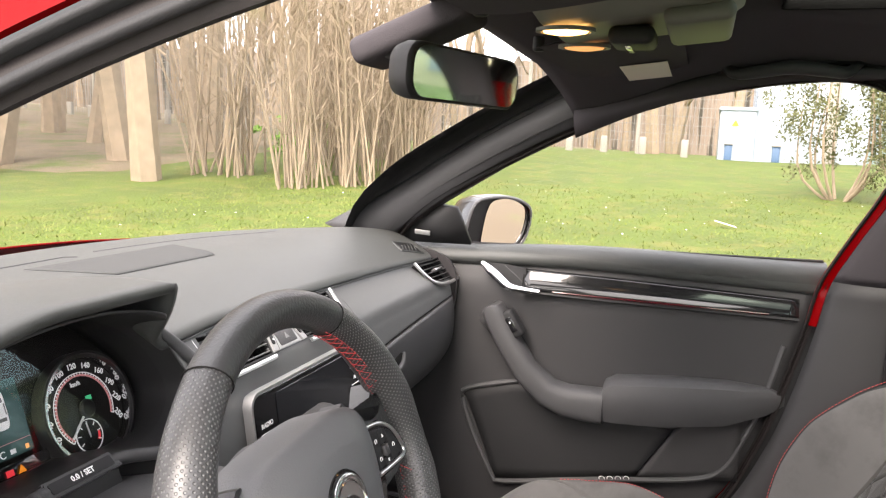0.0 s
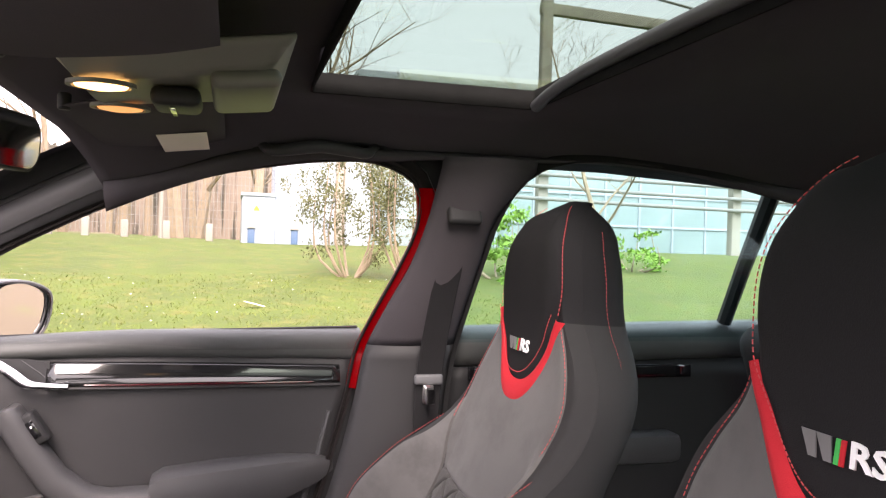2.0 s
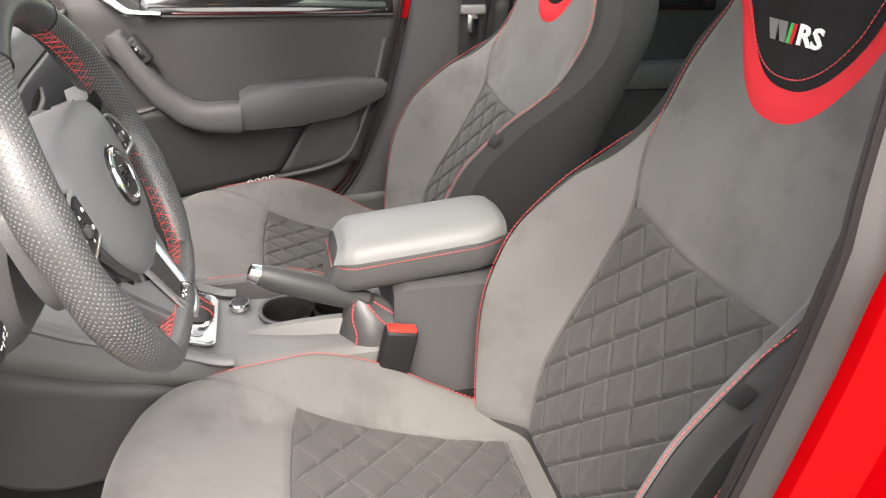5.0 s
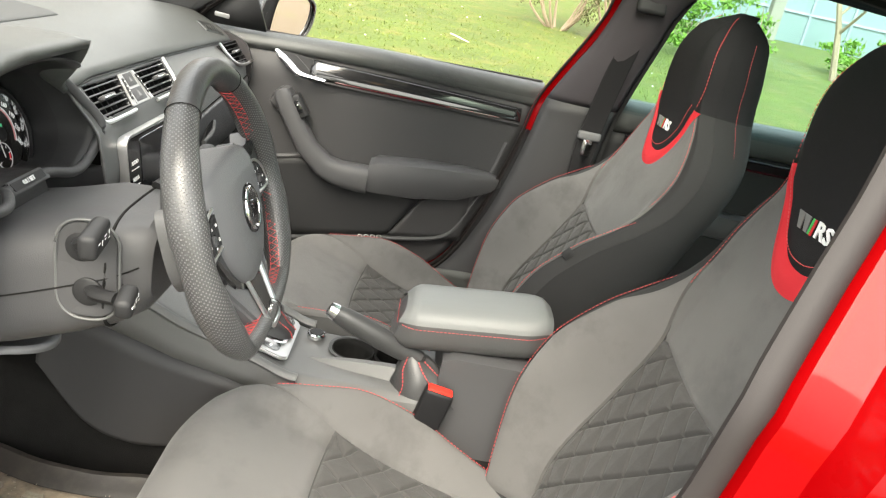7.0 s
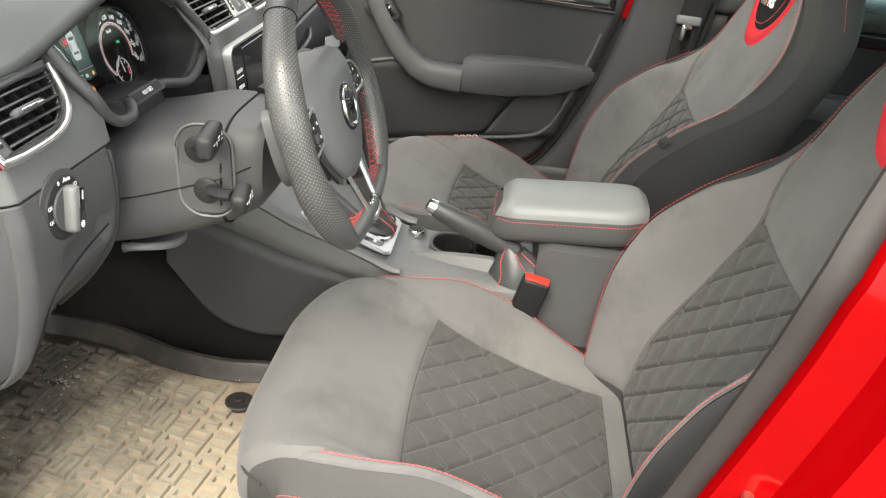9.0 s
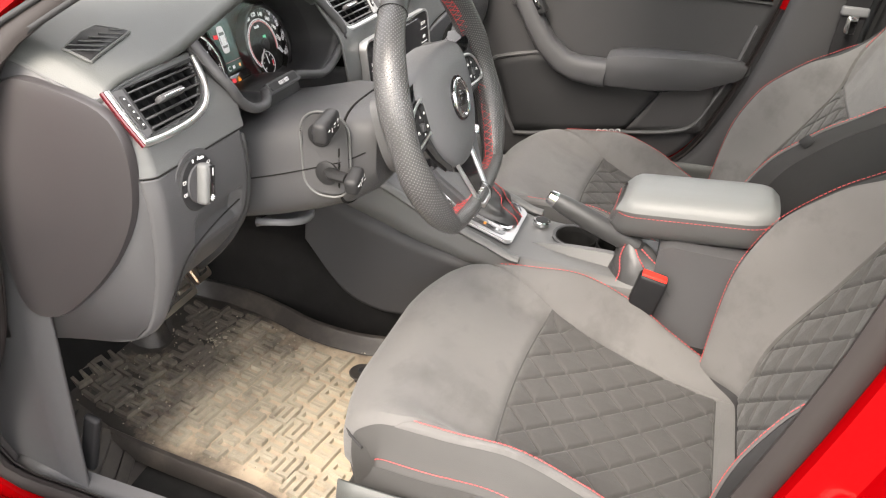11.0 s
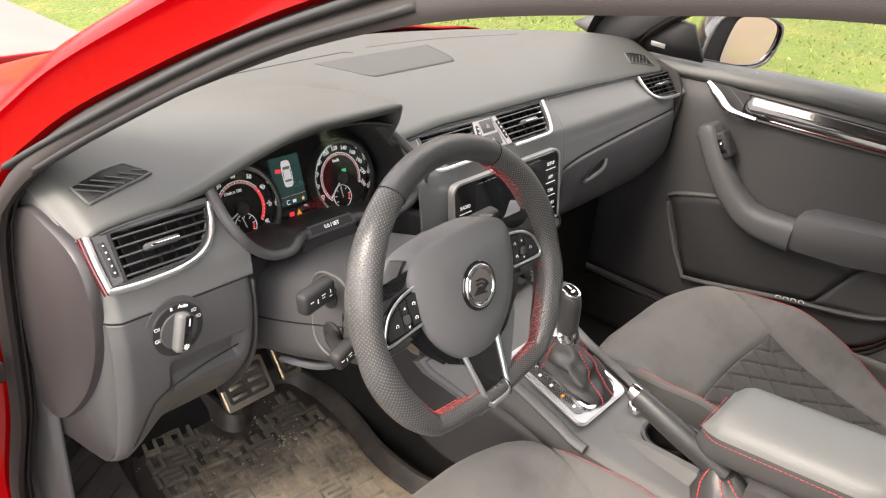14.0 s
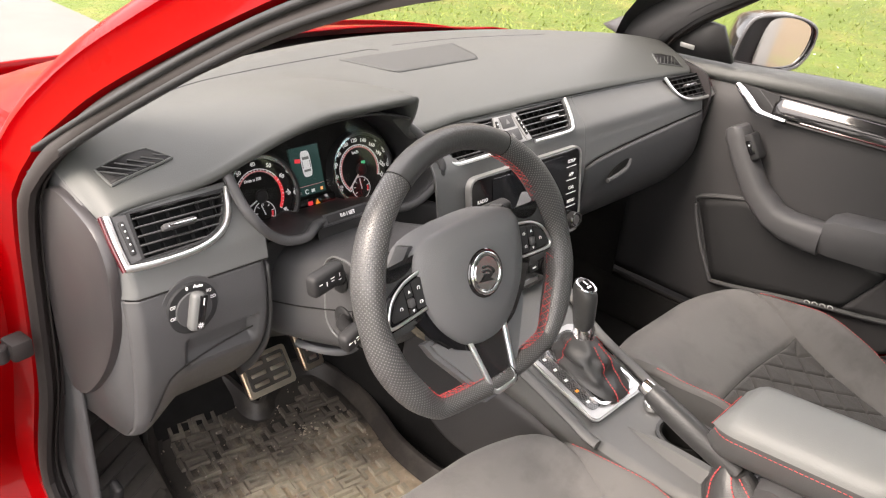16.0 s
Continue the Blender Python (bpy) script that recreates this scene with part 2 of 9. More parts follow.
M = dict(
    dash=mat("soft_dash_plastic", (0.060, 0.0625, 0.0605), 0.5, spec=0.35, grain=0.35, grain_scale=700, vary=0.06),
    dash_low=mat("hard_dash_plastic", (0.057, 0.0567, 0.059), 0.46, spec=0.28, grain=0.35, grain_scale=800, vary=0.06),
    # dash plastic toned paler, painting sky fill onto the fascia
    dash_front=mat("soft_fascia_plastic", (0.102, 0.104, 0.104), 0.48, spec=0.35, grain=0.35, grain_scale=700, vary=0.06),
    shroud=mat("dark_shroud_plastic", (0.030, 0.030, 0.031), 0.45, spec=0.3, grain=0.2, vary=0.08),
    louvre=mat("louvre_plastic", (0.035, 0.035, 0.036), 0.35, spec=0.4, vary=0.08),
    cap=mat("smooth_cap_plastic", (0.030, 0.0275, 0.0285), 0.34, spec=0.4, grain=0.12, grain_scale=700, vary=0.08),
    # paler tone stands for the sky's light on the console top
    console_top=mat("lit_console_plastic", (0.105, 0.105, 0.104), 0.42, spec=0.4, grain=0.35, grain_scale=800, vary=0.06),
    trim=mat("black_plastic", (0.022, 0.022, 0.023), 0.5, spec=0.2, grain=0.2, vary=0.1),
    gloss=mat("gloss_black", (0.008, 0.008, 0.009), 0.06, clear=1.0, vary=0.1),
    door=mat("door_trim_plastic", (0.037, 0.0362, 0.0375), 0.5, spec=0.28, grain=0.3, vary=0.06),
    felt=mat("dark_carpet", (0.014, 0.0135, 0.0132), 1.0, spec=0.1, grain=0.9, grain_scale=600, vary=0.3, scale=30),
    liner=mat("black_headliner", (0.064, 0.058, 0.063), 1.0, spec=0.1, grain=0.5, grain_scale=500, vary=0.1),
    cloth=mat("grey_suede_cloth", (0.097, 0.094, 0.0925), 0.85, grain=0.35, grain_scale=1200, vary=0.24, scale=6, sheen=0.12, spec=0.2, spots=((0.064, 0.062, 0.061), 9, 0.48, 0.74)),
    quilt=mat("grey_quilted_cloth", (0.045, 0.0435, 0.0425), 0.85, grain=0.4, grain_scale=1200, vary=0.14, scale=6, sheen=0.12, spec=0.2),
    side=mat("dark_seat_side_cloth", (0.026, 0.0256, 0.0262), 0.8, spec=0.2, grain=0.4, grain_scale=900, vary=0.15),
    side_grey=mat("grey_seat_side_cloth", (0.048, 0.047, 0.046), 0.85, spec=0.2, grain=0.4, grain_scale=900, vary=0.15),
    black_cloth=mat("black_knit_cloth", (0.0165, 0.016, 0.017), 0.9, spec=0.15, grain=0.7, grain_scale=700, vary=0.2),
    red_cloth=mat("red_knit_cloth", (0.5, 0.012, 0.022), 0.8, grain=0.6, grain_scale=700, vary=0.1),
    thread=mat("red_thread", (0.50, 0.06, 0.062), 0.7, vary=0.1),
    deep=mat("matt_black_plastic", (0.010, 0.010, 0.011), 0.55, spec=0.25, vary=0.1),
    leather=mat("black_leather", (0.040, 0.040, 0.041), 0.38, grain=0.5, grain_scale=400, vary=0.08),
    punched=dotted("punched_black_leather", (0.042, 0.042, 0.043), 0.38, 0.0034, 0.9),
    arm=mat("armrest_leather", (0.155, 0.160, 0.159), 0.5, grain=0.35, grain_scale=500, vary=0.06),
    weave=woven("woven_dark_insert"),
    arm_side=mat("armrest_side_leather", (0.060, 0.060, 0.061), 0.5, grain=0.35, grain_scale=500, vary=0.06),
    rubber=mat("seal_rubber", (0.018, 0.0150, 0.0146), 0.62, spec=0.25, vary=0.15, grain=0.2),
    chrome=mat("chrome", (0.75, 0.75, 0.76), 0.16, metal=1.0, vary=0.02),
    bright=mat("brushed_chrome", (0.82, 0.82, 0.82), 0.30, metal=1.0, vary=0.02),
    satin=mat("satin_aluminium", (0.55, 0.55, 0.56), 0.3, metal=1.0, vary=0.05),
    steel=mat("worn_steel", (0.66, 0.56, 0.46), 0.36, metal=1.0, vary=0.2, scale=40),
    paint=mat("red_car_paint", (0.17, 0.0004, 0.0012), 0.3, clear=0.14, vary=0.04, spec=0.03, spots=((0.145, 0.0004, 0.0011), 3.0, 0.45, 0.7)),
    mat_rubber=muddy("muddy_rubber", (0.032, 0.0275, 0.0235), (0.40, 0.32, 0.235), (-0.40, 0.20, 0.25), 0.46),
    tread_rubber=muddy("worn_muddy_rubber", (0.105, 0.090, 0.075), (0.34, 0.30, 0.23), (-0.40, 0.18, 0.25), 0.46),
    mat_rim=mat("dusty_rubber", (0.026, 0.0222, 0.020), 0.55, vary=0.3, scale=12, grain=0.3, spots=((0.075, 0.065, 0.053), 7, 0.48, 0.75)),
    mirror=mat("mirror_glass", (0.9, 0.9, 0.9), 0.01, metal=1.0, vary=0.0),
    piano=mat("gloss_black_decor", (0.012, 0.012, 0.0125), 0.12, clear=0.75, vary=0.1, spec=0.4),
    screen=mat("dark_screen", (0.01, 0.011, 0.013), 0.08, clear=1.0),
    lamp_on=mat("lit_lamp", (1.0, 0.75, 0.4), 0.4, emit=(1.0, 0.55, 0.18, 1.5)),
    lamp_off=mat("dull_lamp", (0.5, 0.3, 0.14), 0.4, emit=(1.0, 0.40, 0.12, 0.22)),
    satin_trim=mat("silver_grey_paint", (0.34, 0.34, 0.34), 0.4, metal=0.5, vary=0.04),
    rose_glow=mat("rose_dial_glow", (0.5, 0.2, 0.2), 0.5, emit=(0.8, 0.25, 0.28, 0.06)),
    dial_pane=glass("dial_cover_pane", (1, 1, 1), 0.9, 0.5, 0.05),
    dull=mat("dull_silver_paint", (0.46, 0.46, 0.46), 0.38, metal=0.8, vary=0.05),
    console=mat("pale_grey_plastic", (0.13, 0.13, 0.105), 0.5, vary=0.06),
    paper=mat("cream_label", (0.75, 0.7, 0.58), 0.7, vary=0.08),
    white=mat("white_print", (0.85, 0.85, 0.85), 0.5),
    grey_print=mat("grey_print", (0.16, 0.16, 0.16), 0.5),
    green=mat("green_print", (0.03, 0.4, 0.08), 0.5),
    glow=mat("white_dial_glow", (0.7, 0.7, 0.7), 0.5, emit=(0.9, 0.93, 1.0, 0.07)),
    red_glow=mat("red_dial_glow", (0.6, 0.04, 0.05), 0.5, emit=(1.0, 0.05, 0.07, 0.11)),
    amber_glow=mat("amber_glow", (0.5, 0.2, 0.02), 0.5, emit=(1.0, 0.3, 0.02, 0.12)),
    green_glow=mat("green_glow", (0.1, 0.5, 0.3), 0.5, emit=(0.05, 0.7, 0.3, 0.12)),
    lcd=mat("dark_green_screen", (0.015, 0.03, 0.03), 0.1, emit=(0.05, 0.14, 0.13, 0.06)),
    reflector=mat("red_reflector", (0.055, 0.003, 0.006), 0.2, clear=0.5),
    pane=glass("clear_pane", (1, 1, 1), 0.9),
    roof_pane=glass("green_tinted_pane", (0.40, 0.46, 0.43), 0.9, 0.15),
    side_pane=glass("clear_side_pane", (1, 1, 1), 0.9, 0.1, 0.003),
    rear_pane=glass("blue_tinted_pane", (0.78, 0.91, 0.92), 0.9),
    grass=mat("spring_grass", (0.069, 0.100, 0.008), 0.9, vary=0.4, scale=0.9, spots=((0.135, 0.125, 0.026), 2.3, 0.50, 0.74), grain=1.0, grain_scale=22, rise=0.05),
    blade=mat("grass_blade", (0.135, 0.175, 0.026), 0.7, vary=0.6, scale=2.5, spots=((0.20, 0.17, 0.06), 5.0, 0.52, 0.7)),
    earth=mat("trodden_earth", (0.12, 0.088, 0.052), 0.95, vary=0.2, scale=1.2, grain=1.0, grain_scale=40, spots=((0.1, 0.11, 0.03), 2.0, 0.55, 0.7)),
    gravel=mat("grey_gravel", (0.105, 0.101, 0.095), 0.95, vary=0.2, scale=3, grain=1.0, grain_scale=90),
    bark=mat("grey_bark", (0.27, 0.21, 0.145), 0.9, vary=0.35, scale=5, grain=1.0, grain_scale=40),
    bush=mat("dark_bush_leaf", (0.10, 0.105, 0.04), 0.8, vary=0.4, scale=5),
    fresh=mat("fresh_leaf", (0.13, 0.26, 0.03), 0.8, vary=0.4, scale=5),
    concrete=mat("weathered_concrete", (0.3, 0.28, 0.24), 0.9, vary=0.15, scale=2, grain=0.6, grain_scale=60),
    cabin=mat("pale_blue_sheet_metal", (0.33, 0.38, 0.43), 0.5, vary=0.05, scale=0.8),
    blue=mat("blue_door_paint", (0.08, 0.14, 0.24), 0.5),
    glassy=mat("blue_green_cladding", (0.26, 0.335, 0.345), 0.25, vary=0.15, scale=0.5),
    plaster=mat("yellow_plaster", (0.4, 0.36, 0.22), 0.9, vary=0.08, scale=0.4),
    window=mat("dark_window", (0.2, 0.24, 0.26), 0.1, vary=0.2, scale=1),
    grille=mat("speaker_mesh", (0.034, 0.035, 0.034), 0.7, grain=0.6, grain_scale=900, vary=0.05),
    cover=mat("airbag_cover_plastic", (0.098, 0.099, 0.103), 0.52, grain=0.4, grain_scale=700, vary=0.05),
    litter=mat("leaf_litter", (0.15, 0.115, 0.07), 0.95, vary=0.3, scale=1.5, grain=1.0, grain_scale=22, rise=0.05, spots=((0.08, 0.11, 0.02), 0.9, 0.5, 0.7)),
    wire=mat("grey_wire", (0.2, 0.2, 0.19), 0.6),
)


# ---------------------------------------------------------------- builders
def thing(name, at, label, category, group="", kind=""):
    ob = new(name)
    ob.empty_display_size = 0.05
    ob.location = at
    return tagged(ob, label, category, group, kind)


def part(name, bm, material, parent=None, label="", smooth=True, solid=0.0):
    """Links a bmesh, given in world metres, as one mesh under a thing or a part."""
    me = bpy.data.meshes.new(name)
    bmesh.ops.recalc_face_normals(bm, faces=bm.faces)
    bm.to_mesh(me)
    bm.free()
    for m in material if isinstance(material, list) else [material]:
        me.materials.append(m)
    if smooth:
        me.polygons.foreach_set("use_smooth", [True] * len(me.polygons))
        me.set_sharp_from_angle(angle=radians(38))
    ob = new(name, me)
    if parent is not None:
        ob.parent = parent
        if parent.parent is None:
            ob.matrix_parent_inverse = Matrix.Translation(-Vector(parent.location))
    if solid:
        s = ob.modifiers.new("thickness", "SOLIDIFY")
        s.thickness, s.offset = solid, 0
    return tagged(ob, label) if label else ob


def lone(name, bm, material, label, category, group="", kind="", solid=0.0, smooth=True):
    return tagged(part(name, bm, material, None, "", smooth, solid), label, category, group, kind)


def smooth01(a, b, x):
    t = min(1.0, max(0.0, (x - a) / (b - a)))
    return t * t * (3 - 2 * t)


def along(knots, x):
    """Smooth value between knots (x, value), by a monotone-ish cubic."""
    xs = [k[0] for k in knots]
    ys = [k[1] for k in knots]
    if x <= xs[0]:
        return ys[0]
    if x >= xs[-1]:
        return ys[-1]
    i = max(j for j in range(len(xs) - 1) if xs[j] <= x)
    h = xs[i + 1] - xs[i]
    slope = lambda j: (ys[min(j + 1, len(ys) - 1)] - ys[max(j - 1, 0)]) / (xs[min(j + 1, len(xs) - 1)] - xs[max(j - 1, 0)])
    t = (x - xs[i]) / h
    return ((2 * t**3 - 3 * t**2 + 1) * ys[i] + (t**3 - 2 * t**2 + t) * h * slope(i) + (-2 * t**3 + 3 * t**2) * ys[i + 1]
            + (t**3 - t**2) * h * slope(i + 1))


def curve3(points, n, closed=False):
    """n points on a smooth curve through the given ones, evenly spaced by length."""
    p = [Vector(q) for q in points]
    k = len(p)
    fine = []
    spans = k if closed else k - 1
    for i in range(spans):
        a, b, c, d = (p[(i + j) % k] if closed else p[min(max(i + j, 0), k - 1)] for j in (-1, 0, 1, 2))
        for s in range(16):
            t = s / 16
            fine.append(0.5 * (2 * b + (c - a) * t + (2 * a - 5 * b + 4 * c - d) * t * t + (3 * b - a - 3 * c + d) * t**3))
    fine.append(p[0] if closed else p[-1])
    run = [0.0]
    for a, b in zip(fine, fine[1:]):
        run.append(run[-1] + (b - a).length)
    out, j = [], 0
    for i in range(n):
        want = run[-1] * i / (n if closed else n - 1)
        while j < len(fine) - 2 and run[j + 1] < want:
            j += 1
        t = (want - run[j]) / max(run[j + 1] - run[j], 1e-9)
        out.append(fine[j].lerp(fine[j + 1], min(1, t)))
    return out


def sheet(fn, nu, nv, bm=None, wrap=False):
    """A grid of faces from fn(u, v), u and v from 0 to 1."""
    bm = bm or bmesh.new()
    cols = nu if wrap else nu + 1
    g = [[bm.verts.new(fn(i / nu, j / nv)) for i in range(cols)] for j in range(nv + 1)]
    for j in range(nv):
        for i in range(nu):
            k = (i + 1) % cols
            bm.faces.new((g[j][i], g[j][k], g[j + 1][k], g[j + 1][i]))
    return bm


def loft(rings, bm=None, cap=True, closed=True):
    bm = bm or bmesh.new()
    g = [[bm.verts.new(p) for p in r] for r in rings]
    n = len(g[0])
    for a, b in zip(g, g[1:]):
        for i in range(n if closed else n - 1):
            k = (i + 1) % n
            bm.faces.new((a[i], a[k], b[k], b[i]))
    if cap and closed:
        bm.faces.new(g[0])
        bm.faces.new(list(reversed(g[-1])))
    return bm


def sweep(path, radius, sides=8, bm=None, closed=False, flat=1.0, up=(0, 0, 1), section=None):
    """A tube along a path. radius: a number or one for each point; section: (a, b) offsets in place of a circle."""
    path = [Vector(p) for p in path]
    n = len(path)
    rings = []
    for i, p in enumerate(path):
        a = path[(i - 1) % n] if closed or i else path[0]
        b = path[(i + 1) % n] if closed or i < n - 1 else path[-1]
        d = (b - a).normalized()
        s = d.cross(Vector(up))
        s = s.normalized() if s.length > 1e-5 else Vector((1, 0, 0))
        w = s.cross(d)
        r = radius[i] if isinstance(radius, (list, tuple)) else radius
        shape = section or [(math.cos(2 * math.pi * k / sides), flat * math.sin(2 * math.pi * k / sides)) for k in range(sides)]
        rings.append([p + s * (r * x) + w * (r * y) for x, y in shape])
    if closed:
        bm = bm or bmesh.new()
        g = [[bm.verts.new(p) for p in r] for r in rings]
        m = len(g[0])
        for j in range(n):
            for i in range(m):
                bm.faces.new((g[j][i], g[j][(i + 1) % m], g[(j + 1) % n][(i + 1) % m], g[(j + 1) % n][i]))
        return bm
    return loft(rings, bm)


def block(size, m=None, bevel=0.003, bm=None, seg=2):
    """A box of the given size round the origin with rounded edges, moved by m."""
    own = bmesh.new()
    bmesh.ops.create_cube(own, size=1.0, matrix=Matrix.Diagonal((*size, 1)))
    if bevel:
        bmesh.ops.bevel(own, geom=own.edges[:], offset=min(bevel, min(size) * 0.45), segments=seg, affect="EDGES", profile=0.5)
    if m is not None:
        bmesh.ops.transform(own, matrix=m, verts=own.verts)
    if bm is None:
        return own
    merge(bm, own)
    return bm


def merge(bm, other):
    """Adds the faces of other to bm."""
    table = {}
    for v in other.verts:
        table[v] = bm.verts.new(v.co)
    for f in other.faces:
        try:
            bm.faces.new([table[v] for v in f.verts]).material_index = f.material_index
        except ValueError:
            pass
    other.free()
    return bm


def disc(r, depth, m, sides=32, bevel=0.002, bm=None, top=None):
    """A short cylinder along z, bevelled, moved by m. top: a smaller upper radius."""
    t = r if top is None else top
    rows = [(r - bevel, 0), (r, bevel), (t, depth - bevel), (t - bevel, depth)]
    rings = [[m @ Vector((q * math.cos(2 * math.pi * i / sides), q * math.sin(2 * math.pi * i / sides), z)) for i in range(sides)] for q, z in rows]
    return loft(rings, bm)


def ring(r, width, depth, m, sides=48, bm=None, a0=0.0, a1=360.0):
    """A flat ring or arc of rectangular section in the xy plane, moved by m."""
    full = a1 - a0 >= 360
    n = sides if full else max(3, int(sides * (a1 - a0) / 360))
    pts = []
    for i in range(n + (0 if full else 1)):
        a = radians(a0 + (a1 - a0) * i / n)
        c, s = math.cos(a), math.sin(a)
        pts.append([m @ Vector((q * c, q * s, z)) for q, z in ((r, 0), (r + width, 0), (r + width, depth), (r, depth))])
    if full:
        bm = bm or bmesh.new()
        g = [[bm.verts.new(p) for p in q] for q in pts]
        for j in range(n):
            for i in range(4):
                bm.faces.new((g[j][i], g[j][(i + 1) % 4], g[(j + 1) % n][(i + 1) % 4], g[(j + 1) % n][i]))
        return bm
    return loft(pts, bm)


def outline(points, depth, m, bevel=0.0, bm=None):
    """A flat shape given by its outline in the xy plane, thickened along z, moved by m."""
    own = bmesh.new()
    f = own.faces.new([own.verts.new((x, y, 0)) for x, y in points])
    got = bmesh.ops.extrude_face_region(own, geom=[f])
    bmesh.ops.translate(own, vec=(0, 0, depth), verts=[v for v in got["geom"] if isinstance(v, bmesh.types.BMVert)])
    if bevel:
        top = [e for e in own.edges if all(v.co.z > depth * 0.5 for v in e.verts)]
        bmesh.ops.bevel(own, geom=top, offset=bevel, segments=2, affect="EDGES")
    bmesh.ops.recalc_face_normals(own, faces=own.faces)
    bmesh.ops.transform(own, matrix=m, verts=own.verts)
    if bm is None:
        return own
    return merge(bm, own)


def rounded(w, h, r, n=5):
    """The outline of a rectangle with round corners."""
    pts = []
    for cx, cy, a in ((w / 2 - r, h / 2 - r, 0), (-w / 2 + r, h / 2 - r, 90), (-w / 2 + r, -h / 2 + r, 180), (w / 2 - r, -h / 2 + r, 270)):
        for i in range(n + 1):
            t = radians(a + 90 * i / n)
            pts.append((cx + r * math.cos(t), cy + r * math.sin(t)))
    return pts


def facing(at, x_axis, y_axis):
    """A frame at a place with the given x and y axes; z stands out of their plane."""
    x = Vector(x_axis).normalized()
    z = x.cross(Vector(y_axis)).normalized()
    y = z.cross(x)
    return Matrix.Translation(at) @ Matrix((x, y, z)).transposed().to_4x4()


def lettering(text, size, m, depth=0.0006, bold=0.0):
    """Raised letters of the built-in font as a bmesh, centred, moved by m."""
    c = bpy.data.curves.new("letters", "FONT")
    c.body, c.size, c.extrude = text, size, depth
    c.align_x, c.align_y = "CENTER", "CENTER"
    c.resolution_u, c.offset = 2, bold
    ob = new("letters", c)
    bm = bmesh.new()
    me = bpy.data.meshes.new_from_object(ob.evaluated_get(bpy.context.evaluated_depsgraph_get()))
    bm.from_mesh(me)
    bpy.data.objects.remove(ob)
    bpy.data.meshes.remove(me)
    bpy.data.curves.remove(c)
    bmesh.ops.transform(bm, matrix=m, verts=bm.verts)
    return bm


def stitches(path, length=0.0045, gap=0.0024, r=0.00062, lift=(0, 0, 0), bm=None):
    """A row of short thread stitches along a path."""
    bm = bm or bmesh.new()
    path = [Vector(p) + Vector(lift) for p in path]
    total = sum((b - a).length for a, b in zip(path, path[1:]))
    n = max(2, int(total / (length + gap)))
    pts = curve3(path, n * 3 + 1)
    for i in range(n):
        sweep([pts[3 * i], pts[3 * i + 1], pts[3 * i + 2]], r, 5, bm)
    return bm


# ---------------------------------------------------------------- ground and distance
def land(x, y):
    """Height of the ground: flat under the car, a grassy rise beside it."""
    d = smooth01(3, 24, x) * (1.05 + 0.2 * smooth01(-1, 10, y))
    d += 0.05 * noise.noise(Vector((x * 0.25, y * 0.25, 0))) * smooth01(2, 6, abs(x) + abs(y - 0.5))
    d += 1.2 * smooth01(12, 40, y) * smooth01(-30, 0, x)
    return d


def ground_sheet():
    def line(k):
        s = 1 if k >= 0 else -1
        return s * (abs(k) * 0.55 + (abs(k) / 12.0) ** 4.2 * 1.2)
    ks = range(-44, 45)
    bm = bmesh.new()
    g = [[bm.verts.new((line(i) + 4, line(j) + 3, land(line(i) + 4, line(j) + 3))) for i in ks] for j in ks]
    for j in range(len(g) - 1):
        for i in range(len(g) - 1):
            bm.faces.new((g[j][i], g[j][i + 1], g[j + 1][i + 1], g[j + 1][i]))
    lone("ground", bm, M["grass"], "spring grass lawn with dry patches, rising gently", "lawn", kind="structure")

    def strip(name, material, label, category, fn, nu, nv):
        bm = sheet(fn, nu, nv)
        for v in bm.verts:
            v.co.z = land(v.co.x, v.co.y) + (0.03 if name == "road" else 0.045 if name == "path" else 0.05 - 0.35 * (1 - smooth01(8.0, 11.0, v.co.y + 0.1 * (v.co.x - 9))) - 0.35 * (1 - smooth01(8.0, 11.0, v.co.x)))
        lone(name, bm, material, label, category, kind="structure")

    strip("road", M["gravel"], "pale grey gravel lane under the car", "road",
          lambda u, v: Vector((-3.6 + 6.6 * u - 1.35 * u * smooth01(0.40, 0.52, v) + 0.3 * math.sin(9 * v), -14 + 36 * v, 0)), 14, 60)
    strip("path", M["earth"], "trodden brown earth path across the lawn", "path",
          lambda u, v: Vector((0.95 + 8 * v + 0.05 * math.sin(6 * u), -1.6 - 3.0 * smooth01(0.05, 0.25, v) - 3.4 * v - 16 * u + 0.4 * math.sin(9 * v), 0)), 40, 40)
    strip("forest_floor", M["litter"], "brown leaf litter under the trees", "forest floor",
          lambda u, v: Vector((9 + 40 * v + 1.2 * math.sin(8 * u), 8.5 + 45 * u - 0.10 * 40 * v + 0.8 * math.sin(11 * v), 0)), 60, 50)


ground_sheet()


# ---------------------------------------------------------------- the car's shell
def rail_x(z):
    """Half width of the door opening at a height."""
    return 0.735 - 0.42 * max(0.0, z - 0.93)


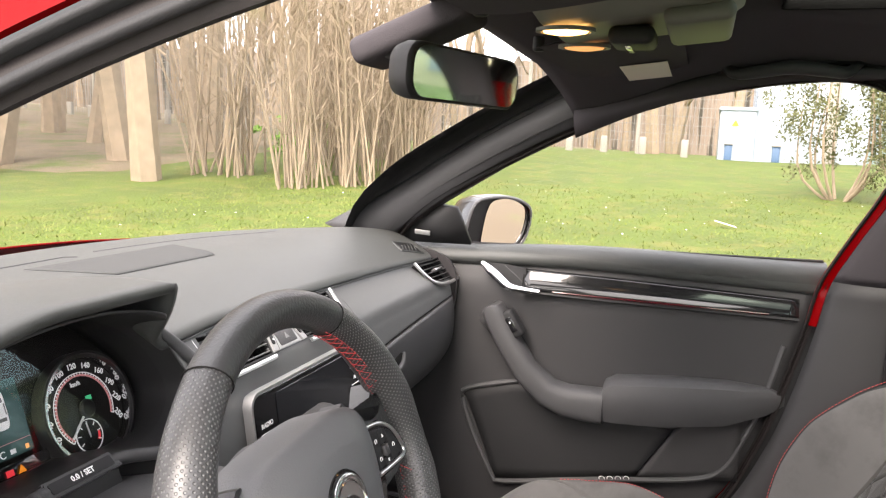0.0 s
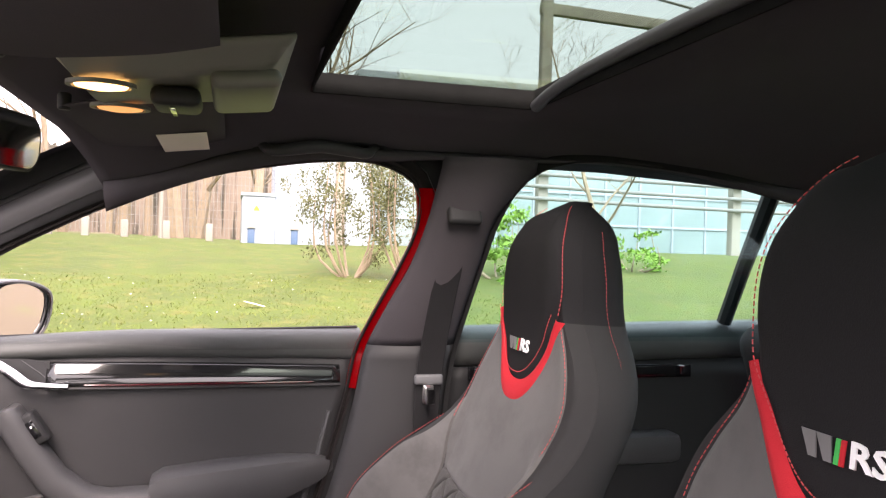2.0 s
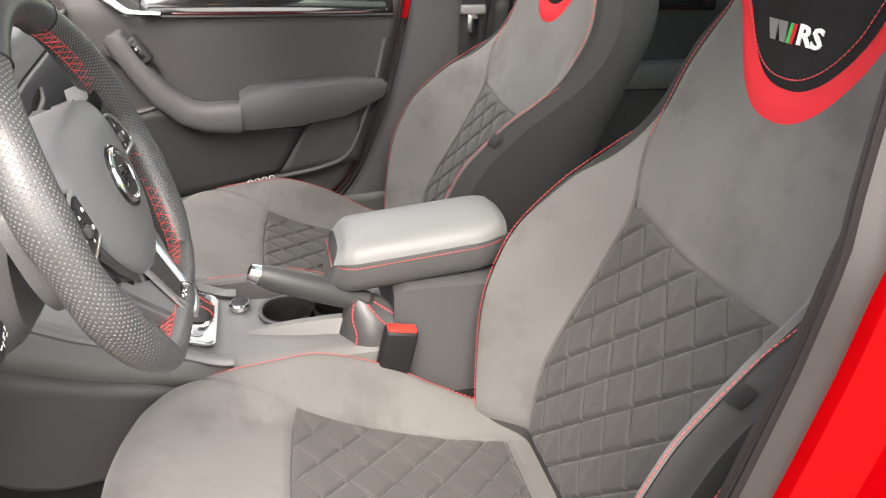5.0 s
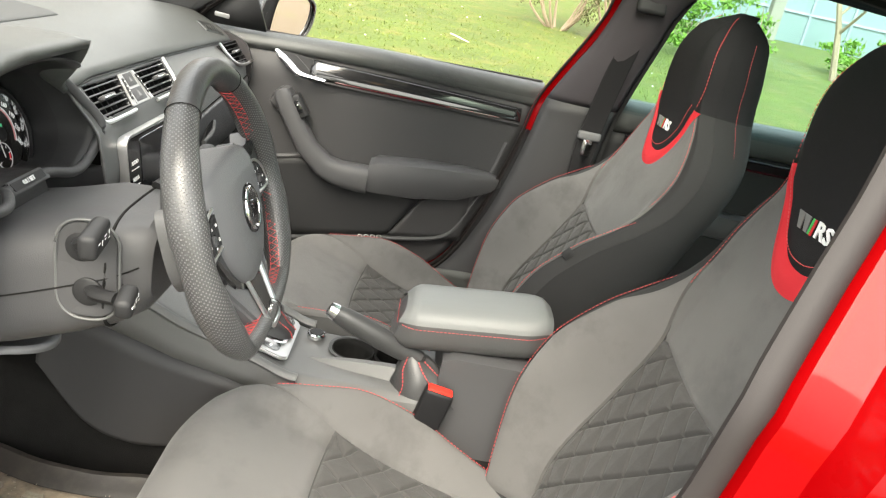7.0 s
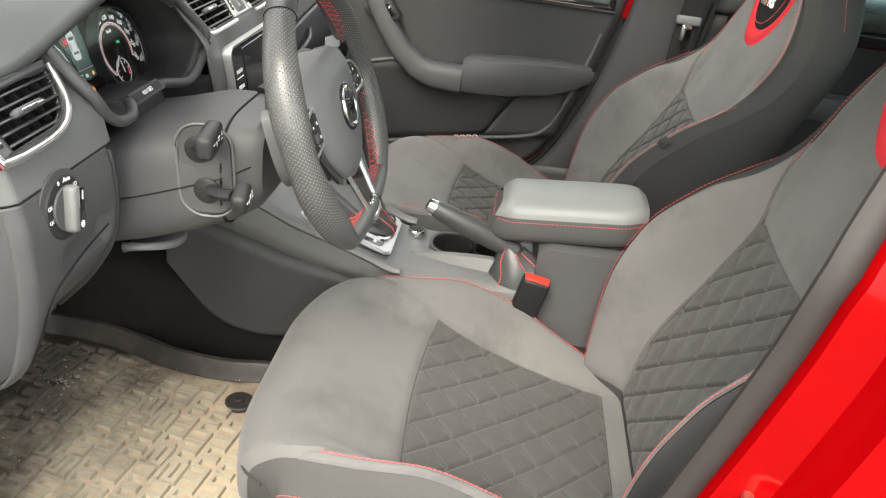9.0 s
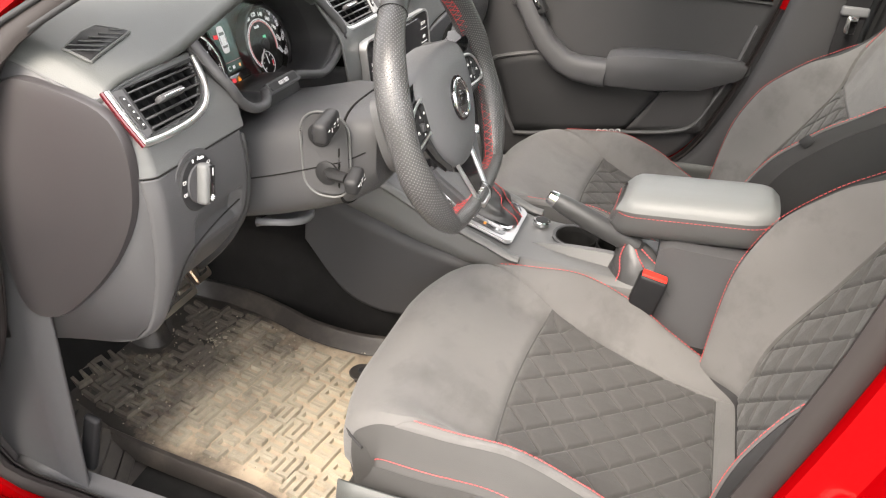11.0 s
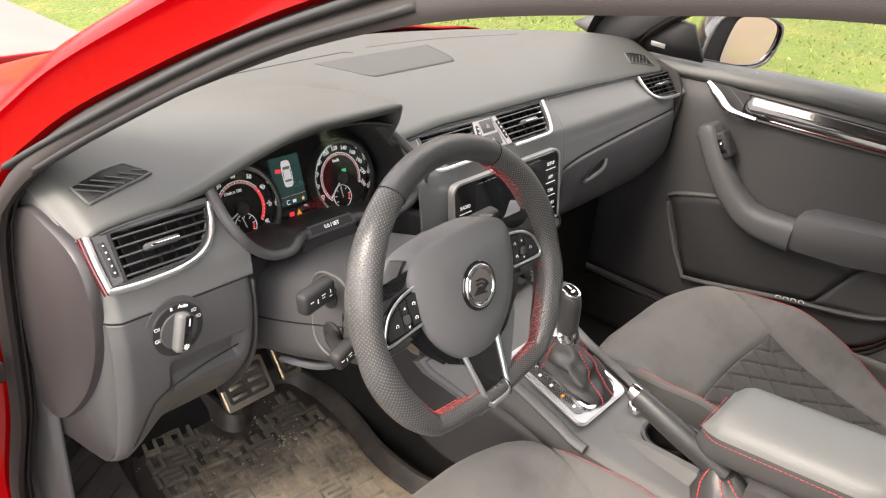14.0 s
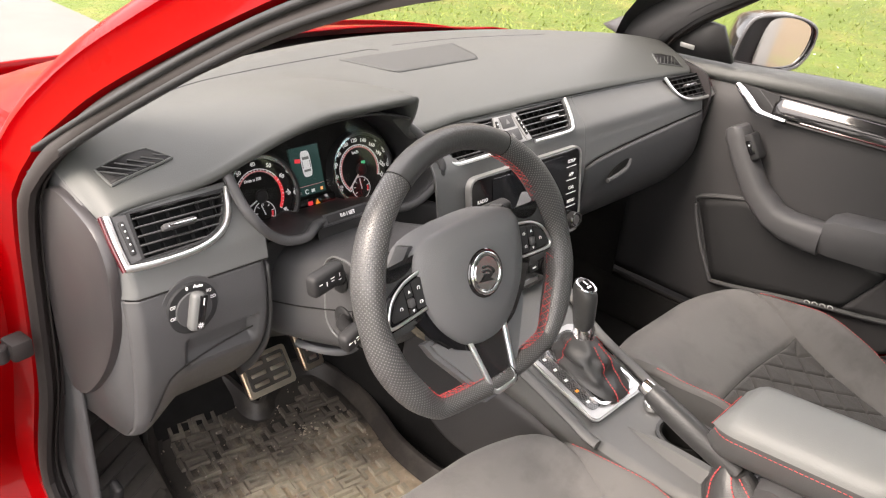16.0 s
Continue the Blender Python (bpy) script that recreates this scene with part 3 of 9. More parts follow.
OPENING = [(0.56, 0.36), (0.48, 0.59), (0.455, 0.74), (0.435, 0.86), (0.395, 0.955), (0.35, 1.0), (0.29, 1.045), (0.19, 1.103), (0.11, 1.146),
           (0.0, 1.200), (-0.12, 1.248), (-0.25, 1.278), (-0.38, 1.298), (-0.48, 1.298), (-0.555, 1.26), (-0.565, 1.19), (-0.54, 1.11), (-0.505, 1.03),
           (-0.467, 0.935), (-0.45, 0.85), (-0.42, 0.73), (-0.38, 0.60), (-0.30, 0.44), (-0.15, 0.36), (0.1, 0.33), (0.4, 0.33)]
REAR_OPENING = [(-0.66, 0.36), (-0.66, 0.60), (-0.665, 0.80), (-0.69, 0.98), (-0.715, 1.12), (-0.735, 1.21), (-0.78, 1.285), (-0.87, 1.322), (-1.03, 1.322),
                (-1.23, 1.303), (-1.38, 1.27), (-1.50, 1.22), (-1.58, 1.12), (-1.58, 0.98), (-1.50, 0.80), (-1.40, 0.60), (-1.25, 0.42), (-1.0, 0.34), (-0.75, 0.33)]


def side_point(s, y, z, out=0.0):
    return Vector((s * (rail_x(z) + out), y, z))


def loop_of(pts, n=120):
    return [(p.y, p.z) for p in curve3([(0, y, z) for y, z in pts], n, True)]


def grow(loop, d):
    """The loop moved outwards in its plane by d."""
    cy, cz = sum(p[0] for p in loop) / len(loop), sum(p[1] for p in loop) / len(loop)
    out = []
    n = len(loop)
    for i, (y, z) in enumerate(loop):
        a, b = loop[i - 1], loop[(i + 1) % n]
        t = Vector((b[0] - a[0], b[1] - a[1]))
        q = Vector((t.y, -t.x)).normalized() * d
        if q.dot(Vector((y - cy, z - cz))) < 0:
            q = -q
        out.append((y + q.x, z + q.y))
    return out


def frame_band(s, loop, steps, high=None, bm=None):
    """A band round a door opening; steps: (how far outwards in the plane, how far out sideways); high: the steps along the windscreen pillar."""
    rows = []
    for k, (d, o) in enumerate(steps):
        g = grow(loop, d) if d else loop
        row = [side_point(s, y, z, o) for y, z in g]
        if high:
            g2 = grow(loop, high[k][0])
            for i, (y, z) in enumerate(loop):
                f = smooth01(0.74, 0.92, z) * smooth01(-0.45, -0.15, y)
                row[i] = row[i].lerp(side_point(s, *g2[i], high[k][1]), f)
        rows.append(row)
    bm = bm or bmesh.new()
    g = [[bm.verts.new(p) for p in r] for r in rows]
    for a, b in zip(g, g[1:]):
        for i in range(len(a)):
            bm.faces.new((a[i], a[(i + 1) % len(a)], b[(i + 1) % len(a)], b[i]))
    return bm


def ys_base(x):
    return 0.80 - 0.61 * x * x


def header_y(x):
    return 0.06 - 0.22 * x * x


def header_z(x):
    return 1.345 - 0.11 * x * x


def roof_z(x, y):
    return 1.475 - 0.10 * (abs(x) / 0.6) ** 3 - 0.075 * smooth01(-0.35, 0.1, y) - 0.05 * smooth01(-0.9, -1.8, y)


def liner_z(x, y):
    """Height of the cloth under the roof."""
    return 1.425 - 0.108 * (abs(x) / 0.6) ** 4 - 0.085 * smooth01(-0.33, 0.02, y) - 0.05 * smooth01(-0.9, -1.8, y)


SUN = (-0.42, 0.42, -0.728, -0.333)


def car_shell():
    car = thing("car_body", (0, 0, 0.2), "red hatchback car body with its driver's door opening", "car")
    loop, rear = loop_of(OPENING), loop_of(REAR_OPENING, 90)
    sides = {1: loop, -1: loop_of([(y, z - 0.012 * smooth01(1.17, 1.29, z)) for y, z in OPENING])}
    for s in (-1, 1):
        loop = sides[s]
        # painted frame round the front opening, folded outwards
        part("door_frame", frame_band(s, loop, [(0.030, -0.01), (0.033, -0.004), (0.037, 0.012), (0.070, 0.024), (0.075, 0.026), (0.079, 0.045), (0.084, 0.070), (0.095, 0.078), (0.115, 0.085), (0.120, 0.085)],
                                      [(0.030, -0.01), (0.033, -0.004), (0.037, 0.012), (0.072, 0.022), (0.079, 0.026), (0.083, 0.0300), (0.092, 0.0295), (0.103, 0.024), (0.112, 0.004), (0.113, -0.05)]), M["paint"] if s < 0 else M["trim"], car)
        if s < 0:
            part("inner_trim", frame_band(s, loop, [(0.012, -0.012), (0.016, -0.014), (0.042, -0.032), (0.075, -0.052)]), M["rubber"], car, solid=0.003)
        if s > 0:
            part("window_surround", frame_band(1, loop, [(-0.004, 0.014), (0.03, 0.016), (0.075, 0.012)]), M["trim"], car, solid=0.003)
            edge = curve3([(0, y, z) for y, z in OPENING[14:20]], 44)
            part("painted_pillar", loft([[side_point(1, p.y - 0.002, p.z, 0.004), side_point(1, p.y - 0.019, p.z, -0.010), side_point(1, p.y - 0.065, p.z, 0.006), side_point(1, p.y - 0.002, p.z, 0.014)] for p in edge]),
                 M["paint"], car, "red painted pillar edge")
        part("rear_door_frame", frame_band(s, rear, [(0.0, -0.02), (0.02, 0.0), (0.03, 0.03)]), M["trim"], car)
        steps = [(0.036, -0.012)] if s < 0 else [(0.002, -0.006)]
        for d0, d1, high in ((0.034, -0.003, 0.017), (-0.003, -0.024, 0.010)) if s < 0 else ((0.001, -0.006, 0.006), (-0.006, -0.013, 0.006)):
            for k in range(9):
                t = k / 8
                steps.append((d0 + (d1 - d0) * t, -0.004 + high * math.sin(math.pi * (0.04 + 0.92 * t)) ** 0.6))
        seal = frame_band(s, loop, steps + ([(-0.026, -0.012), (-0.022, -0.03)] if s < 0 else [(-0.014, -0.006), (-0.010, 0.004)]))
        part("door_seal", seal, M["rubber"], car, "dark grey ribbed rubber door seal")
        # outer side: front wing and sill
        part("front_wing", sheet(lambda u, v: Vector((s * (0.83 + 0.07 * math.sin(math.pi * v) - 0.20 * v**3), 0.66 + 1.15 * u - 0.10 * v, 0.38 + 0.535 * v - 0.14 * v * u * u)), 20, 14),
             M["paint"], car, solid=0.003)
        part("sill", sheet(lambda u, v: Vector((s * along([(0, 0.735), (0.3, 0.765), (0.5, 0.80), (1, 0.83)], v), 0.6 - 2.0 * u, along([(0, 0.25), (0.3, 0.30), (0.5, 0.31), (1, 0.2)], v))), 20, 12),
             M["paint"] if s < 0 else M["trim"], car, solid=0.003)
        # pillar trims inside
        def a_trim(u, v):
            a = Vector((along([(0, 0.752), (0.35, 0.712), (0.68, 0.667), (1, 0.615)], u), along([(0, 0.60), (0.35, 0.40), (0.68, 0.22), (1, -0.03)], u), along([(0, 0.972), (0.35, 1.075), (0.68, 1.182), (1, 1.312)], u)))
            b = Vector((along([(0, 0.738), (0.35, 0.700), (0.7, 0.652), (1, 0.625)], u), along([(0, 0.43), (0.35, 0.265), (0.7, 0.06), (1, -0.09)], u), along([(0, 0.952), (0.35, 1.060), (0.7, 1.180), (1, 1.245)], u)))
            p = a.lerp(b, v if s > 0 else 0.78 + 0.22 * v)
            return Vector((s * (p.x - 0.028 * math.sin(math.pi * v) ** 0.7 - 0.006), p.y, p.z))
        # passenger's trim takes a paler plastic: light on it put into colour
        part("windscreen_pillar", sheet(a_trim, 24, 10), M["dash_low"] if s > 0 else M["trim"], car, "dark plastic windscreen pillar trim" if s < 0 else "windscreen pillar trim toned grey for the light on it", solid=0.006)
        def b_trim(u, v):
            z = 0.34 + 0.98 * u
            ya = along([(0.34, -0.22), (0.45, -0.33), (0.6, -0.405), (0.73, -0.445), (0.85, -0.472), (0.935, -0.488), (1.03, -0.526), (1.11, -0.562), (1.2, -0.586), (1.3, -0.60)], z)
            yb = along([(0.34, -0.64), (0.8, -0.655), (0.98, -0.68), (1.12, -0.705), (1.21, -0.725), (1.3, -0.79)], z)
            return Vector((s * (rail_x(z) - 0.012 - 0.028 * math.sin(math.pi * v) ** 0.6), ya + (yb - ya) * v, z))
        part("door_pillar", sheet(lambda u, v: b_trim(0.615 + 0.385 * u, v), 20, 12), M["liner"], car, "black upper pillar trim between the doors", solid=0.006)
        part("door_pillar", sheet(lambda u, v: b_trim(0.615 * u, v), 20, 12), M["door"], car, "dark grey lower pillar trim", solid=0.006)
    # bonnet with a raised crease
    def bonnet(u, v):
        x = (u - 0.5) * 1.44
        y0 = 0.86 - 0.5 * x * x
        return Vector((x, y0 + (1.95 - y0) * v, 0.968 - 0.17 * (1.95 - y0) * v - 0.105 * ((1.95 - y0) * v) ** 2 - 0.07 * (abs(x) / 0.72) ** 3 + 0.012 * math.exp(-((abs(x) - 0.5) / 0.05) ** 2)))
    part("bonnet", sheet(bonnet, 48, 24), M["paint"], car, solid=0.004)
    part("cowl", sheet(lambda u, v: Vector(((u - 0.5) * 1.4, ys_base((u - 0.5) * 1.4) + 0.02 + 0.1 * v, 0.915 + 0.025 * v - 0.02 * math.sin(math.pi * v))), 30, 5), M["trim"], car, solid=0.004)
    # glass
    def screen(u, v):
        xb = (u - 0.5) * 1.40
        xt = (u - 0.5) * 1.14
        b = Vector((xb, ys_base(xb) + 0.03, 0.965))
        t = Vector((xt, header_y(xt), header_z(xt) + 0.015))
        return b.lerp(t, v) + Vector((0, 0.02, 0.03)) * math.sin(math.pi * v)
    ob = part("windscreen", sheet(screen, 24, 16), M["pane"], car, "clear windscreen glass")
    ob.visible_shadow = False
    # roof with the sunroof opening
    x0, x1, y0, y1 = SUN
    def skin(fn, edge_x, front, back, material, name, label="", more=0.0):
        bm = bmesh.new()
        xs = [-edge_x, -0.57, -0.53, -0.48, x0 - more, -0.2, 0, 0.2, x1 + more, 0.48, 0.53, 0.57, edge_x]
        ys = [1, 0.94, 0.7, 0.35, 0.0]
        rows = []
        for k in ys:
            rows.append([(x, y1 + more + (front(x) - y1 - more) * k) for x in xs])
        for y in (-0.45, -0.6, y0 - more, -0.95, -1.2, -1.5, back):
            rows.append([(x, y) for x in xs])
        g = [[bm.verts.new((x, y, fn(x, y))) for x, y in r] for r in rows]
        for j in range(len(g) - 1):
            for i in range(len(xs) - 1):
                mid_y = (rows[j][i][1] + rows[j + 1][i][1]) / 2
                if x0 - 0.01 < (xs[i] + xs[i + 1]) / 2 < x1 + 0.01 and y0 - more < mid_y < y1 + more:
                    continue
                bm.faces.new((g[j][i], g[j][i + 1], g[j + 1][i + 1], g[j + 1][i]))
        return part(name, bm, material, car, label, solid=0.006)
    skin(lambda x, y: roof_z(x, y) - 0.006, 0.62, lambda x: header_y(x) + 0.03, -1.9, M["paint"], "roof", "", 0.075)
    # sunroof pane, its rim and the cloth edge
    ob = part("sunroof", sheet(lambda u, v: Vector((x0 - 0.06 + (x1 - x0 + 0.12) * u, y0 - 0.07 + (y1 - y0 + 0.14) * v, 1.46 - 0.03 * (2 * u - 1) ** 2)), 8, 8), M["roof_pane"], car,
              "green-tinted sunroof glass", solid=0.004)
    ob.visible_shadow = False
    rim = [(x0, y0), (x0, y1), (x1, y1), (x1, y0)]
    pts = [Vector((cx + sx * 0.008 * math.cos(a), cy + sy * 0.008 * math.sin(a), 0)) for cx, cy, sx, sy, order in
           ((x0 + 0.008, y0 + 0.008, -1, -1, 0), (x0 + 0.008, y1 - 0.008, -1, 1, 1), (x1 - 0.008, y1 - 0.008, 1, 1, 0), (x1 - 0.008, y0 + 0.008, 1, -1, 1))
           for a in [radians(90 * (k if order else 6 - k) / 6) for k in range(7)]]
    bm = bmesh.new()
    rows = [[Vector((p.x * f + (1 - f) * 0, p.y, 0)) for p in pts] for f in (1, 1)]
    lower = [bm.verts.new((p.x, p.y, liner_z(p.x, p.y) - 0.004)) for p in pts]
    upper = [bm.verts.new((p.x * 1.02, p.y, 1.456 - 0.03 * (p.x / 0.45) ** 2)) for p in pts]
    for i in range(len(pts)):
        k = (i + 1) % len(pts)
        bm.faces.new((lower[i], lower[k], upper[k], upper[i]))
    part("sunroof_rim", bm, M["felt"], car, solid=0.004)
    part("sun_blind", sweep([(x, y0 + 0.004, liner_z(x, y0) - 0.002) for x in np.linspace(x0 + 0.03, x1 - 0.01, 16)], 0.011, 10), M["dash_low"], car, "grey edge of the rolled sun blind")
    skin(liner_z, 0.605, lambda x: header_y(x) + 0.02, -1.75, M["liner"], "headliner", "black cloth roof lining")
    for s in (-1, 1):
        def cant(u, v):
            y = (0.0 if s > 0 else -0.14) - (1.7 if s > 0 else 1.56) * u
            top = Vector((s * 0.58, y, liner_z(0.58, y) - 0.003))
            ztop = along([(-1.7, 1.22), (-1.38, 1.27), (-1.03, 1.327), (-0.8, 1.32), (-0.6, 1.315), (-0.48, 1.305), (-0.38, 1.303), (-0.25, 1.282), (-0.12, 1.245), (0, 1.195)], y)
            low = Vector((s * (rail_x(ztop) - 0.012), y, ztop))
            return top.lerp(low, v) + Vector((s * -0.012 * math.sin(math.pi * v), 0, 0))
        part("roof_rail_trim", sheet(cant, 40, 6), M["liner"], car, solid=0.006)
    # tail: parcel shelf, tailgate and rear pillars close the cabin
    part("parcel_shelf", block((1.3, 0.5, 0.03), pose(0, -1.72, 0.93), 0.01), M["felt"], car)
    def tail(u, v):
        x = (u - 0.5) * 1.25
        return Vector((x * (1 - 0.12 * v), -2.25 + 0.5 * v, 0.92 + 0.47 * v))
    ob = part("rear_window", sheet(tail, 8, 6), M["rear_pane"], car, solid=0.004)
    ob.visible_shadow = False
    part("tailgate", sheet(lambda u, v: Vector(((u - 0.5) * 1.5, -2.3, 0.3 + 0.63 * v)), 6, 4), M["paint"], car, solid=0.01)
    for s in (-1, 1):
        part("rear_pillar", sheet(lambda u, v: Vector((s * (0.75 - 0.13 * v), -1.56 - 0.72 * u + 0.45 * u * v, 0.93 + 0.4 * v)), 8, 6), M["trim"], car, solid=0.02)
        part("rear_quarter", sheet(lambda u, v: Vector((s * 0.78, -1.45 - 0.85 * u, 0.25 + 0.72 * v)), 6, 6), M["paint"], car, solid=0.02)
        part("wheel_box", block((0.2, 0.5, 0.5), pose(s * 0.66, -1.7, 0.55), 0.05), M["felt"], car)
    # floor, bulkhead, tunnel sides
    def floor(u, v):
        x = (u - 0.5) * 1.46
        y = -2.3 + 3.2 * v
        return Vector((x, y, 0.225 + 0.30 * smooth01(0.58, 0.9, y) + 0.03 * smooth01(-0.7, -0.9, y)))
    part("floor_pan", sheet(floor, 20, 60), M["felt"], car, "black felt carpet over the floor", solid=0.01)
    part("bulkhead", sheet(lambda u, v: Vector(((u - 0.5) * 1.46, 0.88 - 0.04 * v, 0.3 + 0.58 * v)), 6, 6), M["felt"], car, solid=0.01)
    for s in (-1, 1):
        part("kick_panel", sheet(lambda u, v: Vector((s * (0.715 - 0.015 * math.sin(math.pi * u)), 0.42 + 0.45 * u, 0.24 + 0.58 * v)), 8, 8), M["dash_low"] if s < 0 else M["felt"], car, solid=0.006)
        part("sill_trim", sheet(lambda u, v: Vector((s * (0.66 + 0.06 * v), 0.55 - 1.0 * u, 0.235 + 0.11 * smooth01(0, 0.7, v) - 0.03 * v * v)), 20, 6), M["dash_low"] if s < 0 else M["felt"], car, solid=0.005)
    # wheels and front end
    for s in (-1, 1):
        for y in (1.08, -1.62):
            m = facing((s * 0.70, y, 0.315), (0, 1, 0), (0, 0, 1) if s > 0 else (0, 0, -1))
            rows = [(0.205, 0.0), (0.30, 0.005), (0.313, 0.03), (0.315, 0.10), (0.313, 0.17), (0.30, 0.195), (0.205, 0.20)]
            tyre = [[m @ Vector((r * math.cos(a), r * math.sin(a), d)) for r, d in rows] for a in np.linspace(0, 2 * math.pi, 41)]
            wheel = part("wheel", loft(tyre, cap=False, closed=False), M["rubber"], car, "black tyre on a dark alloy wheel")
            part("rim", ring(0.185, 0.022, 0.16, m @ pose(0, 0, 0.02), 40), M["satin"], wheel)
            part("hub", disc(0.05, 0.03, m @ pose(0, 0, 0.135), 24), M["satin"], wheel)
            for k in range(5):
                a = 72 * k
                part("spoke", block((0.15, 0.04, 0.02), m @ pose(0, 0, 0.15, 0, 0, a) @ pose(0.115, 0, 0), 0.006), M["satin"], wheel)
        part("headlamp", block((0.42, 0.10, 0.13), pose(s * 0.58, 1.84, 0.60, 0, 0, s * -14), 0.03, seg=3), M["window"], car, "clear headlamp")
    part("front_bumper", sheet(lambda u, v: Vector(((u - 0.5) * 1.74, 2.03 - 0.35 * abs(2 * u - 1) ** 3 + 0.05 * math.sin(math.pi * v), 0.22 + 0.45 * v)), 28, 10), M["paint"], car, solid=0.01)
    part("grille", outline(rounded(0.7, 0.14, 0.03), 0.02, facing((0, 2.085, 0.54), (-1, 0, 0), (0, 0, 1)), 0.004), M["trim"], car, "black radiator grille")
    # door check strap on the front edge
    check = part("door_check", block((0.09, 0.022, 0.012), pose(-0.80, 0.462, 0.700, 0, 0, 8), 0.004), M["trim"], car, "black steel door check arm")
    part("check_bracket", block((0.030, 0.034, 0.030), pose(-0.772, 0.464, 0.700, 0, 0, 8), 0.006), M["rubber"], check)
    for x in (-0.795, -0.822):
        part("check_roller", disc(0.010, 0.024, pose(x, 0.459, 0.688), 20, 0.002), M["rubber"], check, "worn dark roller")
    bm = sweep(curve3([(-0.752, -0.475, 0.70), (-0.79, -0.47, 0.702), (-0.80, -0.50, 0.702), (-0.79, -0.53, 0.702), (-0.752, -0.525, 0.70)], 14), 0.006, 8)
    part("door_striker", bm, M["steel"], car, "bare steel door striker loop")
    return car


car = car_shell()


def side_window(s, loop, name, material, label):
    pts = grow(loop, 0.015)
    bm = bmesh.new()
    bm.faces.new([bm.verts.new(side_point(s, y, max(z, 0.93), 0.01)) for y, z in pts if z > 0.90])
    ob = part(name, bm, material, car, label, solid=0.004)
    ob.visible_shadow = False


side_window(1, loop_of(OPENING), "front_window", M["side_pane"], "clear passenger door glass")
for s in (-1, 1):
    side_window(s, loop_of(REAR_OPENING, 90), "rear_side_window", M["rear_pane"], "blue-tinted rear door glass")
    bm = sweep([(s * 0.752, -1.36, 0.985), (s * 0.70, -1.372, 1.12), (s * 0.62, -1.385, 1.30)], [0.017, 0.018, 0.02], 8)
    part("window_bar", bm, M["trim"], car, "black bar across the rear window")


# ---------------------------------------------------------------- seats
BACK_Y = [(0.34, -0.455), (0.42, -0.485), (0.50, -0.515), (0.62, -0.572), (0.735, -0.622), (0.83, -0.652), (0.93, -0.682), (1.0, -0.695), (1.05, -0.693), (1.1, -0.689), (1.16, -0.690), (1.20, -0.703), (1.23, -0.722), (1.252, -0.755)]
BACK_W = [(0.34, 0.205), (0.42, 0.225), (0.50, 0.245), (0.60, 0.260), (0.70, 0.262), (0.78, 0.254), (0.83, 0.246), (0.88, 0.243), (0.925, 0.238), (0.96, 0.222), (0.99, 0.196), (1.02, 0.166), (1.045, 0.147), (1.07, 0.138),
          (1.12, 0.133), (1.155, 0.122), (1.19, 0.101), (1.217, 0.075), (1.238, 0.045), (1.252, 0.012)]
BACK_B = [(0.34, 0.05), (0.42, 0.078), (0.484, 0.098), (0.59, 0.136), (0.66, 0.143), (0.70, 0.136), (0.76, 0.10), (0.80, 0.058), (0.84, 0.024), (0.89, 0.006), (1.0, 0.0)]
BACK_T = [(0.42, 0.15), (0.6, 0.15), (0.8, 0.14), (0.95, 0.140), (1.1, 0.138), (1.17, 0.128), (1.21, 0.105), (1.235, 0.062), (1.252, 0.012)]


def back_front(x, z):
    """Front surface of the seat back, x from its middle line."""
    w = along(BACK_W, z)
    k = min(1.0, abs(x) / max(w, 1e-4))
    return along(BACK_Y, z) + along(BACK_B, z) * smooth01(0.64, 0.94, k) - 0.03 * smooth01(0.9, 1.0, k) ** 2 - 0.006 * smooth01(0.7, 1.0, k)


def back_at(x, z, proud=0.0):
    e = 0.004
    p = Vector((x, back_front(x, z), z))
    a = Vector((2 * e, back_front(x + e, z) - back_front(x - e, z), 0))
    b = Vector((0, back_front(x, z + e) - back_front(x, z - e), 2 * e))
    n = a.cross(b).normalized()
    return p + (n if n.y > 0 else -n) * proud


CUSH = [(0, -0.50, 0.385), (0.12, -0.42, 0.382), (0.3, -0.30, 0.396), (0.5, -0.15, 0.428), (0.66, -0.03, 0.466), (0.76, 0.04, 0.484), (0.83, 0.085, 0.472), (0.88, 0.108, 0.445),
        (0.94, 0.112, 0.39), (1.0, 0.10, 0.32)]


def cush_line(v):
    return along([(k[0], k[1]) for k in CUSH], v), along([(k[0], k[2]) for k in CUSH], v)


def cush_w(v):
    return along([(0, 0.235), (0.3, 0.270), (0.6, 0.270), (0.8, 0.252), (0.9, 0.245), (1, 0.24)], v)


def cush_b(v):
    return along([(0, 0.02), (0.1, 0.028), (0.24, 0.058), (0.36, 0.088), (0.5, 0.096), (0.63, 0.055), (0.76, 0.014), (0.85, 0.0), (1, 0.0)], v)


def cush_at(x, v, proud=0.0):
    y, z = cush_line(v)
    y2, z2 = cush_line(min(1, v + 0.01))
    y1, z1 = cush_line(max(0, v - 0.01))
    t = Vector((0, y2 - y1, z2 - z1)).normalized()
    n = Vector((0, -t.z, t.y))
    w = cush_w(v)
    k = min(1.0, abs(x) / w)
    lift = cush_b(v) * smooth01(0.60, 0.90, k) - 0.06 * smooth01(0.80, 1.0, k) ** 2 - 0.006 * smooth01(0.6, 1, k)
    return Vector((x, y - (0.016 + 0.022 * smooth01(0.35, 1.0, k)) * smooth01(0.5, 0.85, v), z)) + n * (lift + proud)


